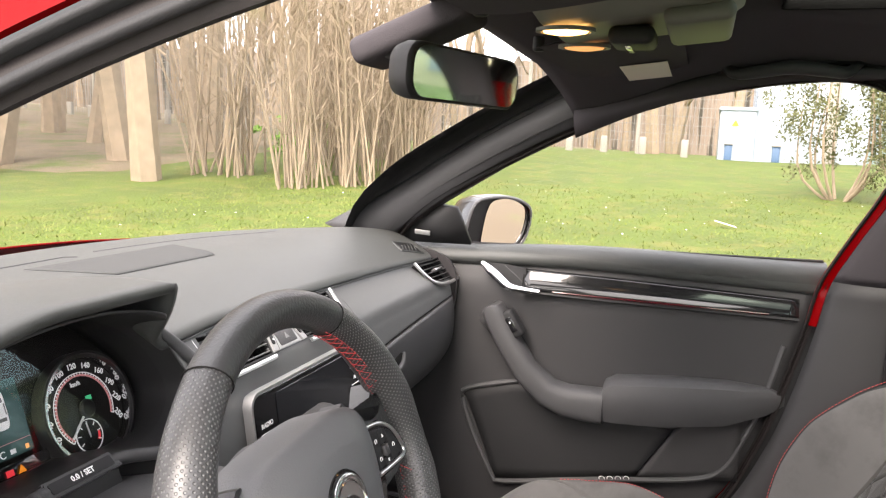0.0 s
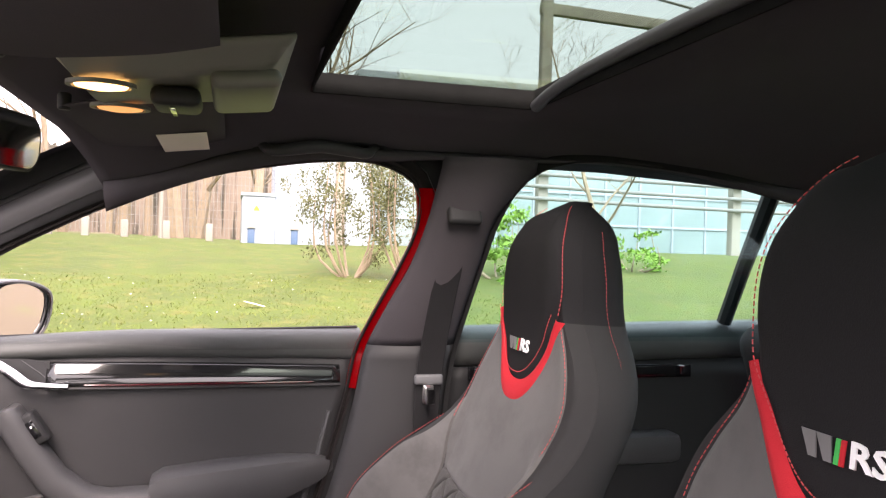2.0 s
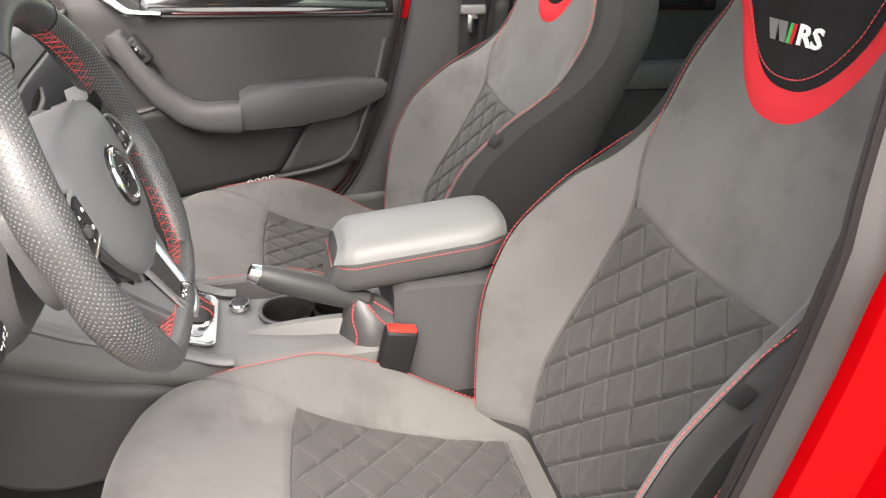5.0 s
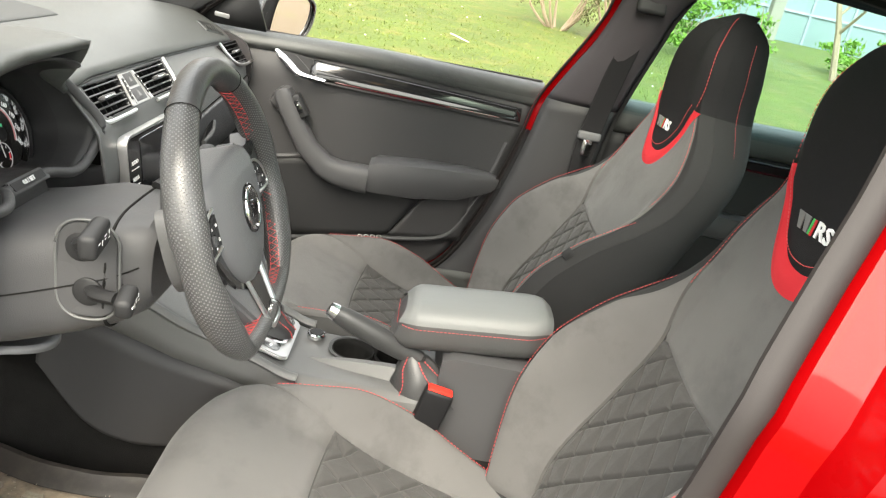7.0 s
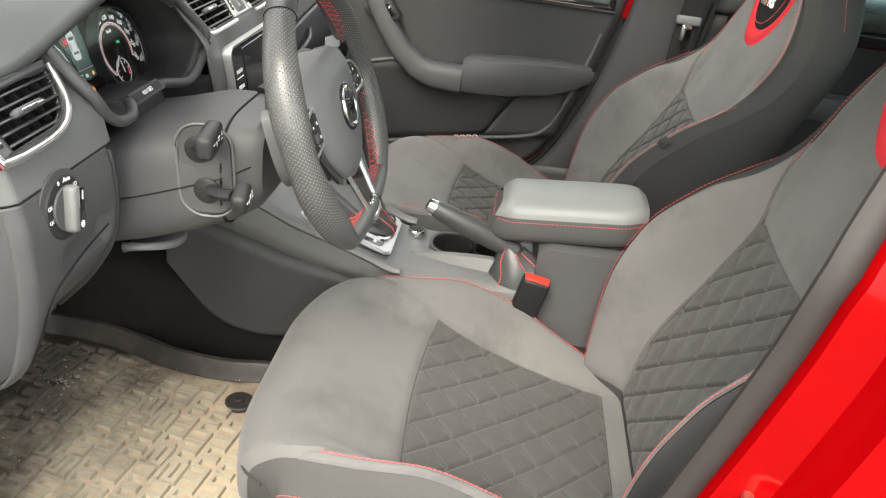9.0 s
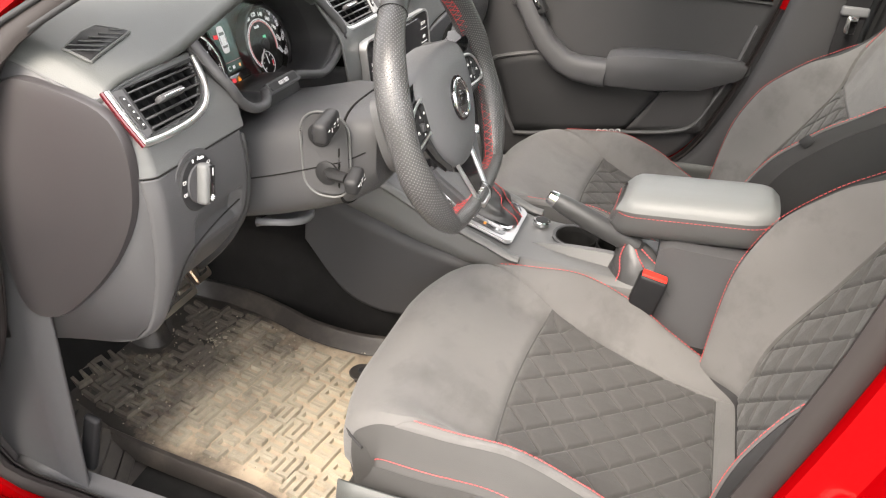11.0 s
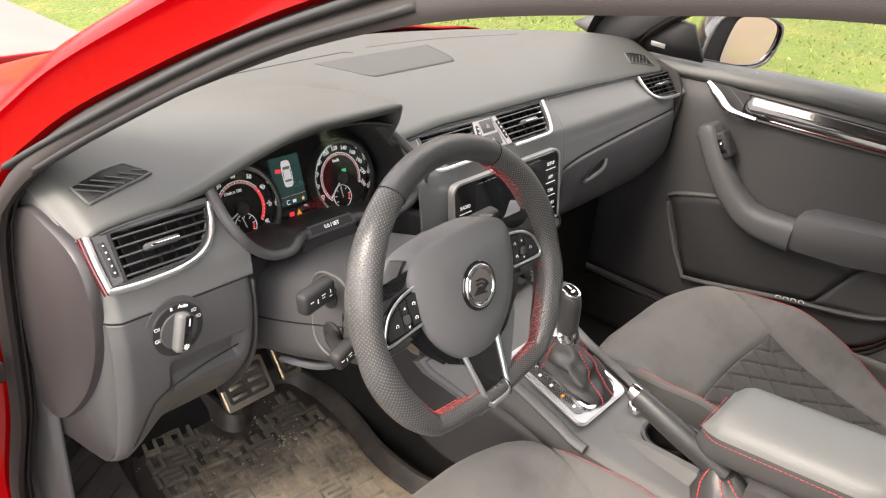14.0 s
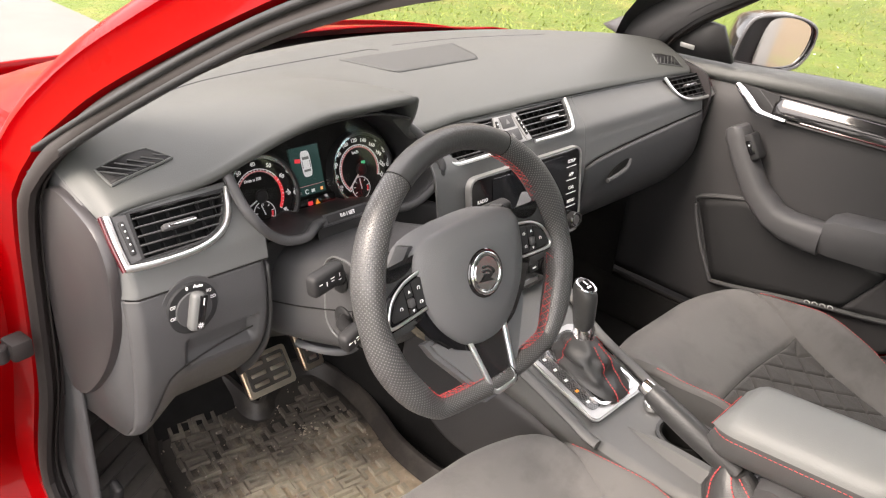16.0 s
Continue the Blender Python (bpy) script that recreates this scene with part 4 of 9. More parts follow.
def quilted(a, b, pitch_a=0.066, pitch_b=0.066):
    """0 on the seams of a diamond lattice, 1 in the middle of the pads."""
    p, q = a / pitch_a + b / pitch_b, a / pitch_a - b / pitch_b
    d = min(abs(p - round(p)), abs(q - round(q)))
    return 1 - math.exp(-d * d / 0.0022) + 0.7 * d


def panel(at, rows, lo, hi, nu, nv, puff, quilt=None, edge=0.10):
    """A cover between side lines lo(t), hi(t) for t in 0 to 1, rows(t, u) its second coordinate; puffed, sunk at its seams."""
    def fn(u, t):
        a = lo(t) + (hi(t) - lo(t)) * u
        b = rows(t, u)
        rim = min(u, 1 - u, t, 1 - t)
        h = -0.0006 + (puff + 0.001) * (1 - math.exp(-rim / edge * 7))
        if quilt:
            h += quilt * quilted(a, b) * (1 - math.exp(-rim / 0.01))
        return at(a, b, h)
    return sheet(fn, nu, nv)


def inner_line(z):
    """Half width of the middle covers of the seat back."""
    return along([(0.39, 0.128), (0.43, 0.150), (0.48, 0.166), (0.55, 0.174), (0.65, 0.176), (0.74, 0.176), (0.80, 0.186), (0.86, 0.200), (0.92, 0.200), (0.965, 0.180), (1.0, 0.156), (1.03, 0.138), (1.06, 0.128)], z)


def cush_inner(v):
    return along([(0, 0.135), (0.3, 0.172), (0.515, 0.192), (0.73, 0.228)], v)


def front_half(t):
    v = 0.525 + 0.44 * t
    return min(cush_inner(v), 0.885 * cush_w(v))


def car_seat(cx, label, forward=0.0, lean=0.0):
    seat = thing("front_seat", (cx, -0.35, 0.23), label, "car seat", "front seats")
    hinge = pose(cx, forward - 0.5, 0.45, lean) @ pose(0, 0.5, -0.45)
    shift = lambda bm: (bmesh.ops.transform(bm, matrix=hinge, verts=bm.verts), bm)[1]
    # body of the back: rings from side to side
    rings = []
    zs = [0.34 + 0.02 * k for k in range(30)] + [0.94 + 0.01 * k for k in range(23)] + [1.165, 1.175, 1.19, 1.205, 1.215, 1.224, 1.232, 1.240, 1.247, 1.252]
    for z in zs:
        w, t = along(BACK_W, z), along(BACK_T, z)
        r = []
        for i in range(49):
            x = w * math.sin(radians(-90 + 180 * i / 48))
            r.append(back_at(x, z, -0.001))
        yb = along(BACK_Y, z) - t
        ye = back_front(w, z)
        for i in range(1, 32):
            a = math.pi * i / 32
            x = w * math.copysign(abs(math.cos(a)) ** 0.55, math.cos(a))
            r.append(Vector((x, ye + (yb - ye) * math.sin(a) ** 0.6, z)))
        rings.append(r)
    back = part("backrest", shift(loft(rings[:42])), M["side"], seat, "dark cloth seat back shell")
    part("head_shell", shift(loft(rings[41:])), M["black_cloth"], back, "black cloth round the head cushion")
    # covers of the back
    def quilt_back(u, t):
        top = 0.737 - 0.012 * math.cos(math.pi * (u - 0.5))
        z = 0.40 + (top - 0.40) * t
        x = (2 * u - 1) * inner_line(z)
        rim = min(u, 1 - u, t, 1 - t)
        return back_at(x, z, -0.0006 + 0.0015 * (1 - math.exp(-rim * 90)) + 0.0070 * quilted(x, z) * (1 - math.exp(-rim / 0.012)))
    part("quilted_panel", shift(sheet(quilt_back, 190, 180)), M["quilt"], back, "grey diamond-quilted cloth")

    def upper(u, t):
        low = 0.737 - 0.012 * math.cos(math.pi * (u - 0.5))
        top = 0.95
        for _ in range(14):
            top = 0.5 * top + 0.5 * (0.907 + 0.141 * min(1.0, abs(2 * u - 1) * inner_line(top) / 0.136) ** 2.4)
        z = low + (top - low) * t
        rim = min(u, 1 - u, t)
        return back_at((2 * u - 1) * inner_line(z), z, -0.0006 + 0.0050 * (1 - math.exp(-rim * 70)))
    part("upper_panel", shift(sheet(upper, 48, 40)), M["cloth"], back, "plain grey suede cloth")
    for s in (-1, 1):
        def lo(t):
            return s * inner_line(0.40 + 0.47 * t)
        def hi(t):
            z = 0.40 + 0.47 * t
            return s * (along(BACK_W, z) * (0.915 - 0.06 * smooth01(0.80, 0.87, z)))
        part("side_bolster", shift(panel(back_at, lambda t, u: 0.40 + 0.47 * t - 0.05 * smooth01(0.55, 1.0, t) * u, lo, hi, 24, 70, 0.005)), M["cloth"], back, "grey suede side bolster")
        edge = [back_at(s * along(BACK_W, z) * 0.918, z, 0.0035) for z in np.linspace(0.41, 0.78, 40)]
        for z in np.linspace(0.80, 1.20, 34):
            w = along(BACK_W, z)
            deep = along(BACK_Y, z) - along(BACK_T, z) - back_front(w, z)
            outer = Vector((s * (w * 0.975 + 0.001), back_front(w, z) + deep * 0.42, z))
            edge.append(back_at(s * w * 0.918, z, 0.0035).lerp(outer, smooth01(0.79, 1.0, z)))
        part("stitching", shift(stitches(edge, 0.0045, 0.0024, 0.0006)), M["thread"], back, "red thread stitching", smooth=False)
        if s * cx > 0:
            outer = [Vector((s * (along(BACK_W, z) + 0.0012), back_front(along(BACK_W, z), z) - 0.026, z)) for z in np.linspace(0.46, 0.80, 36)]
            part("stitching", shift(stitches(outer, 0.0045, 0.0024, 0.0006)), M["thread"], back, "red thread stitching", smooth=False)
        inner = [back_at(s * inner_line(z), z, 0.0035) for z in np.linspace(0.83, 1.045, 30)]
        part("stitching", shift(stitches(inner, 0.004, 0.003, 0.0006)), M["thread"], back, "red thread stitching", smooth=False)
        seam = [back_at(s * min(0.118 + 0.008 * smooth01(0.97, 1.04, z), along(BACK_W, z) * 0.93), z, 0.006) for z in np.linspace(1.06, 1.235, 30)]
        part("stitching", shift(stitches(seam, 0.004, 0.003, 0.0007)), M["thread"], back, "red thread stitching", smooth=False)
    # black head cushion inside a red collar
    def collar(u, v):
        q = 2 * u - 1
        x = q * (0.136 - 0.016 * v)
        z0, z1 = 0.903 + 0.145 * abs(q) ** 2.4, 0.939 + 0.115 * abs(q) ** 2.4
        return back_at(x, z0 + (z1 - z0) * v, 0.004 + 0.004 * math.sin(math.pi * v))
    part("red_collar", shift(sheet(collar, 48, 8)), M["red_cloth"], back, "red knitted cloth collar")
    def head(u, t):
        q = 2 * u - 1
        z0 = 0.936 + 0.115 * abs(q) ** 2.4
        z = z0 + (1.228 - z0) * t
        wide = 0.122 + 0.006 * smooth01(0, 0.35, t)
        x = q * min(wide, along(BACK_W, z) * 0.94)
        return back_at(x, z, 0.001 + 0.010 * (1 - math.exp(-min(u, 1 - u, t, 1 - t) * 12)))
    headrest = part("headrest", shift(sheet(head, 40, 40)), M["black_cloth"], back, "black knitted cloth head cushion")
    low = [back_at(q * 0.116, 0.950 + 0.110 * abs(q) ** 2.4, 0.0112) for q in np.linspace(-1, 1, 40)]
    part("stitching", shift(stitches(low, 0.004, 0.002, 0.0007)), M["thread"], back, "red thread stitching", smooth=False)
    # badge: three bars, a green and a red stripe and two letters
    slope = (back_at(0, 1.03) - back_at(0, 0.97)).normalized()
    def badge(x):
        return facing(back_at(x, 0.996, 0.0125), (-1, 0, 0), slope) @ Matrix.Diagonal((1.1, 1.0, 1, 1))
    for k in range(2):
        part("badge_bar", shift(outline([(-0.0085, 0.0105), (0.0065, 0.0105), (0.0085, -0.0105), (0.0005, -0.0105)], 0.0012, badge(0.041 - 0.017 * k))), M["grey_print"], back, smooth=False)
    part("badge_stripe", shift(outline([(-0.003, 0.0105), (0.0015, 0.0105), (0.003, -0.0105), (-0.0015, -0.0105)], 0.0013, badge(0.0095) @ Matrix.Diagonal((-1, 1, 1, 1)))), M["green"], back, "green stripe", smooth=False)
    part("badge_stripe", shift(outline([(-0.003, 0.0105), (0.0015, 0.0105), (0.003, -0.0105), (-0.0015, -0.0105)], 0.0013, badge(0.0040) @ Matrix.Diagonal((-1, 1, 1, 1)))), M["red_cloth"], back, "red stripe", smooth=False)
    part("badge_letters", shift(lettering("RS", 0.029, badge(-0.022) @ Matrix.Diagonal((1.2, 1, 1, 1)), 0.0008, 0.0007)), M["white"], back, "white letters", smooth=False)
    tag = facing(back_at(-0.246, 0.735, 0.006), (0.1, 0.5, -0.8), (0.3, 0.8, 0.5))
    part("side_tag", shift(block((0.022, 0.018, 0.0015), tag, 0.0004)), M["trim"], back, "small black sewn tag")
    # cushion body and covers
    shift = lambda bm: (bmesh.ops.translate(bm, vec=(cx, forward, 0), verts=bm.verts), bm)[1]
    rings = []
    for v in np.linspace(0, 1, 60):
        w = cush_w(v)
        r = [cush_at(w * math.sin(radians(-90 + 180 * i / 48)), v, -0.001) for i in range(49)]
        y, z = cush_line(v)
        yb = min(y, 0.08)
        for i in range(1, 10):
            x = w * 0.985 * (1 - 2 * (i - 1) / 8)
            r.append(Vector((x, yb, 0.30 + 0.02 * (1 - v))))
        rings.append(r)
    cushion = part("cushion", shift(loft(rings)), M["side_grey"], seat, "dark cloth cushion side")
    part("quilted_panel", shift(quilt_cushion()), M["quilt"], cushion, "grey diamond-quilted cloth")
    part("front_panel", shift(panel(cush_at, lambda t, u: 0.518 + 0.015 * math.cos(math.pi * (u - 0.5)) + (0.44 - 0.015 * math.cos(math.pi * (u - 0.5))) * t, lambda t: -front_half(t),
                                    lambda t: front_half(t), 48, 48, 0.007)), M["cloth"], cushion, "plain grey suede front of the cushion")
    part("rear_strip", shift(panel(cush_at, lambda t, u: 0.004 + 0.078 * t, lambda t: -0.155, lambda t: 0.155, 24, 8, 0.006, edge=0.3)), M["cloth"], cushion, "plain grey strip at the back of the cushion")
    for s in (-1, 1):
        part("side_bolster", shift(panel(cush_at, lambda t, u: 0.03 + (0.70 - 0.12 * u * 0) * t, lambda t: s * cush_inner(0.03 + 0.7 * t), lambda t: s * (cush_w(0.03 + 0.7 * t) * 0.885),
                                         24, 48, 0.005)), M["cloth"], cushion, "grey suede cushion bolster")
        for off, h in ((0.855, 0.0075), (0.972, 0.0015)):
            edge = [cush_at(s * cush_w(v) * off, v, h) for v in np.linspace(0.10, 0.70 if off < 0.9 else 0.78, 50)]
            part("stitching", shift(stitches(edge)), M["thread"], cushion, "red thread stitching", smooth=False)
    part("piping", shift(sweep([cush_at(q * 0.93 * cush_w(0.885), 0.885, 0.0035) for q in np.linspace(-1, 1, 40)], 0.0022, 6)), M["side"], cushion, "dark piping along the cushion's front edge")
    # base, side cover and rails
    bm = block((0.46, 0.42, 0.10), pose(0, -0.22, 0.285), 0.02)
    part("seat_base", shift(bm), M["trim"], seat)
    for s in (-1, 1):
        def cover(u, v):
            y = 0.05 - 0.55 * u
            z = 0.26 + (0.16 + 0.03 * smooth01(0.1, 0.9, u)) * v
            return Vector((s * (0.274 + 0.016 * math.sin(math.pi * v * 0.8)), y, z))
        part("side_cover", shift(sheet(cover, 20, 8)), M["dash"], seat, "grey plastic seat side cover", solid=0.004)
        part("seat_rail", shift(block((0.05, 0.62, 0.04), pose(s * 0.20, -0.22, 0.24), 0.006)), M["steel"], seat)
    return seat


def quilt_cushion():
    def at(a, v, h):
        return cush_at(a, v, h)
    def fn(u, t):
        v = 0.085 + (0.430 + 0.015 * math.cos(math.pi * (u - 0.5))) * t
        a = (-1 + 2 * u) * cush_inner(v)
        rim = min(u, 1 - u, t, 1 - t)
        h = -0.0006 + 0.0018 * (1 - math.exp(-rim * 90)) + 0.0062 * quilted(a, cush_line(v)[0]) * (1 - math.exp(-rim / 0.01))
        return cush_at(a, v, h)
    return sheet(fn, 180, 190)


driver_seat = car_seat(-0.365, "grey and black sport seat with red stitching behind the wheel")
car_seat(0.382, "grey and black sport seat with red stitching beside the passenger door", 0.020, 3.6)


def rear_bench():
    ob = thing("rear_bench", (0, -1.2, 0.25), "black cloth rear bench seat in shadow", "bench seat")
    part("bench_cushion", block((1.3, 0.52, 0.16), pose(0, -1.15, 0.42, 6), 0.05, seg=4), M["side"], ob)
    part("bench_back", block((1.3, 0.14, 0.6), pose(0, -1.46, 0.72, -20), 0.05, seg=4), M["side"], ob)
    for x in (-0.4, 0.4):
        part("headrest", block((0.26, 0.09, 0.16), pose(x, -1.57, 1.04, -15), 0.04, seg=4), M["black_cloth"], ob)


rear_bench()


# ---------------------------------------------------------------- dashboard
def brow(x):
    return smooth01(-0.625, -0.40, x) * (1 - smooth01(-0.262, -0.228, x))


def crease(x):
    """Front edge of the dash top: its y and z."""
    turn = 0.03 * smooth01(-0.692, -0.725, x) + 0.03 * smooth01(0.69, 0.73, x)
    y = 0.296 + 0.018 * smooth01(-0.22, -0.08, x) + turn - 0.047 * brow(x)
    z = along([(-0.72, 0.928), (-0.66, 0.940), (-0.5, 0.944), (0.0, 0.938), (0.2, 0.936), (0.55, 0.926), (0.72, 0.916)], x)
    return y, z + (1.018 - z) * brow(x)


def dash_top(x, v):
    """The dash top: a low flat sheet, with the hood over the dials rising out of it."""
    yf, zf = crease(x)
    yb = ys_base(x) - 0.055
    y = yf + (yb - yf) * v
    edge = 0.296 + 0.018 * smooth01(-0.22, -0.08, x)
    low = along([(-0.72, 0.928), (-0.66, 0.940), (-0.5, 0.944), (0.0, 0.938), (0.2, 0.936), (0.55, 0.926), (0.72, 0.916)], x)
    run = min(1.0, max(0.0, (y - edge) / 0.19))
    flat = low + (0.985 - 0.006 * smooth01(0.3, 0.7, x) - low) * (1 - (1 - run) ** 2.1) - 0.012 * smooth01(0.85, 1, v) - 0.020 * smooth01(-0.680, -0.708, x) ** 2
    d = max(0.0, y - 0.249)
    hood = max(flat, along([(0, 1.018), (0.03, 1.0215), (0.08, 1.0205), (0.15, 1.012), (0.24, 0.996), (0.34, 0.984), (0.6, 0.970)], d))
    rise = smooth01(-0.625 + 0.15 * d, -0.40, x) * (1 - smooth01(-0.262 - 0.35 * d, -0.228 + 0.22 * d, x))
    return Vector((x, y, flat + (hood - flat) * rise))


def fascia(x, v):
    """Front of the dash from the crease down."""
    left = 1 - smooth01(-0.71, -0.62, x)
    knee = smooth01(-0.46, -0.34, x) * (1 - smooth01(-0.24, -0.20, x))
    mid = 1 - smooth01(0.16, 0.30, abs(x))
    y = along([(0, 0.297), (0.05, 0.296), (0.28, 0.2565), (0.40, 0.249), (0.47, 0.246), (0.62, 0.239), (0.78, 0.246), (0.9, 0.282), (1, 0.33 + 0.055 * left)], v)
    y += 0.018 * smooth01(-0.22, -0.08, x) + 0.026 * smooth01(-0.692, -0.725, x) + 0.03 * smooth01(0.69, 0.73, x)
    zt = along([(-0.72, 0.928), (-0.66, 0.940), (-0.5, 0.944), (0.0, 0.938), (0.2, 0.936), (0.55, 0.926), (0.72, 0.916)], x)
    z = along([(0, zt - 0.001), (0.05, zt - 0.007), (0.28, 0.887), (0.40, 0.860), (0.47, 0.846), (0.62, 0.80), (0.78, 0.735 - 0.03 * left), (0.9, 0.675 - 0.05 * left), (1, 0.625 - 0.03 * left - 0.03 * knee)], v)
    z -= 0.05 * mid * smooth01(0.55, 1.0, v)
    return Vector((x, y, z))


def seam_v(x):
    """Where the joint between the upper and lower fascia runs."""
    return 0.465 if x < 0 else along([(0.2, 0.62), (0.26, 0.575), (0.4, 0.535), (0.73, 0.475)], x)


def span(shape, y):
    """Least and greatest x of a closed outline at height y."""
    xs = []
    for (xa, ya), (xb, yb) in zip(shape, shape[1:] + shape[:1]):
        if (ya - y) * (yb - y) <= 0 and abs(yb - ya) > 1e-9:
            xs.append(xa + (xb - xa) * (y - ya) / (yb - ya))
    return (min(xs), max(xs)) if xs else (0, 0)


def rim_of(shape, width, depth, m, inner_depth=-0.03):
    """A rim that follows any closed outline."""
    pts = [Vector((x, y, 0)) for x, y in shape]
    mid = sum(pts, Vector()) / len(pts)
    outer = [p + (p - mid).normalized() * width for p in pts]
    rows = [[(p.x, p.y, 0) for p in outer], [(p.x, p.y, depth) for p in outer], [(p.x, p.y, depth) for p in pts], [(p.x, p.y, inner_depth) for p in pts]]
    return loft([[m @ Vector(p) for p in r] for r in rows], cap=False)


def vent(parent, m, shape, rows, tab, fins=6, name="air_vent"):
    """A louvred air vent in the plane of m (x right, y up, z out), its opening a closed outline."""
    body = part(name, rim_of(shape, 0.0045, 0.003, m), M["trim"], parent, "black louvred air vent")
    part("vent_back", outline(shape, 0.002, m @ pose(0, 0, -0.028)), M["deep"], body)
    ys = [p[1] for p in shape]
    lo, hi = min(ys), max(ys)
    for i in range(rows):
        y = lo + (hi - lo) * (i + 0.5) / rows
        a, b = span(shape, y)
        part("slat", block((b - a - 0.002, 0.0022, 0.011), m @ pose((a + b) / 2, y, -0.002, 14), 0.0010, seg=1), M["louvre"], body, smooth=False)
    swap = [(y, x) for x, y in shape]
    xs = [p[0] for p in shape]
    for k in range(fins):
        x = min(xs) + (max(xs) - min(xs)) * (k + 0.7) / (fins + 0.4)
        a, b = span(swap, x)
        part("fin", block((0.0014, b - a - 0.002, 0.008), m @ pose(x, (a + b) / 2, -0.013), 0.0), M["trim"], body, smooth=False)
    grip = part("vent_tab", block((0.044, 0.008, 0.012), m @ pose(tab[0], tab[1], 0.006), 0.003), M["dash_low"], body, "grey tab with a chrome edge")
    part("tab_edge", block((0.036, 0.0026, 0.002), m @ pose(tab[0] + 0.002, tab[1] - 0.0005, 0.0122), 0.0008), M["chrome"], grip, "thin chrome edge")
    return body


def inside(shape, x, y):
    hit = False
    for (xa, ya), (xb, yb) in zip(shape, shape[1:] + shape[:1]):
        if (ya > y) != (yb > y) and x < xa + (xb - xa) * (y - ya) / (yb - ya):
            hit = not hit
    return hit


def pierced(bm, holes):
    """Opens a skin where vents sit in it; holes: (frame, outline) pairs."""
    gone = set()
    for m, shape in holes:
        back = m.inverted()
        for f in bm.faces:
            p = back @ f.calc_center_median()
            if abs(p.z) < 0.03 and inside(shape, p.x, p.y):
                gone.add(f)
    bmesh.ops.delete(bm, geom=list(gone), context="FACES")
    return bm


OUTER_VENT = {-1: facing((-0.625, 0.2745, 0.913), (1, 0, 0), (0, 0.634, 0.773)),
              1: facing((0.648, 0.2885, 0.900), (1, 0, -0.03), (0, 0.634, 0.773)) @ Matrix.Diagonal((-1.16, 0.95, 1, 1))}
OUTER_SHAPE = [(-0.050, 0.027), (0.072, 0.027)] + [(p.x, p.y) for p in curve3([(0.070, 0.020, 0), (0.060, 0.0, 0), (0.042, -0.018, 0), (0.018, -0.026, 0)], 10)] + [(-0.053, -0.028)]
MID_VENT = facing((0.012, 0.293, 0.9105), (1, 0, 0), (0, 0.634, 0.773))
MID_SHAPE = [(-0.066, 0.025), (0.068, 0.026), (0.067, 0.0), (0.062, -0.020), (0.052, -0.028), (-0.052, -0.027)]


def mid_vent(s):
    return MID_VENT @ pose(s * 0.1, 0, 0.001) @ Matrix.Diagonal((s, 1, 1, 1))


def ring_rect(w, h, r, width, depth, m, bm=None):
    """A rounded rectangular rim."""
    inner, outer = rounded(w, h, r), rounded(w + 2 * width, h + 2 * width, r + width)
    rows = [[(x, y, 0) for x, y in outer], [(x, y, depth) for x, y in outer], [(x, y, depth) for x, y in inner], [(x, y, -0.03) for x, y in inner]]
    bm = bm or bmesh.new()
    g = [[bm.verts.new(m @ Vector(p)) for p in r_] for r_ in rows]
    n = len(inner)
    for a, b in zip(g, g[1:]):
        for i in range(n):
            bm.faces.new((a[i], a[(i + 1) % n], b[(i + 1) % n], b[i]))
    return bm


def strip_along(m, pts, n, width, thick):
    """A flat, slightly rounded strip that follows points in the plane of m."""
    path = [m @ Vector((p.x, p.y, p.z)) for p in curve3([(x, y, 0.006) for x, y in pts], n)]
    up = m.to_3x3() @ Vector((0, 0, 1))
    half = width / 2
    return sweep(path, 1.0, up=up, section=[(-half, -thick), (half, -thick), (half * 0.95, thick * 0.2), (half * 0.7, thick * 0.9), (half * 0.3, thick * 1.25), (-half * 0.3, thick * 1.25), (-half * 0.7, thick * 0.9), (-half * 0.95, thick * 0.2)])


LIP = [(-0.546, 0.955), (-0.5425, 0.925), (-0.532, 0.902), (-0.512, 0.878), (-0.484, 0.860), (-0.453, 0.856), (-0.432, 0.861), (-0.412, 0.857), (-0.366, 0.855), (-0.322, 0.856), (-0.298, 0.852), (-0.26, 0.845),
       (-0.222, 0.851), (-0.191, 0.872), (-0.184, 0.90), (-0.200, 0.935), (-0.226, 0.962), (-0.262, 0.988), (-0.31, 1.002), (-0.37, 1.008), (-0.44, 1.002), (-0.51, 0.978)]


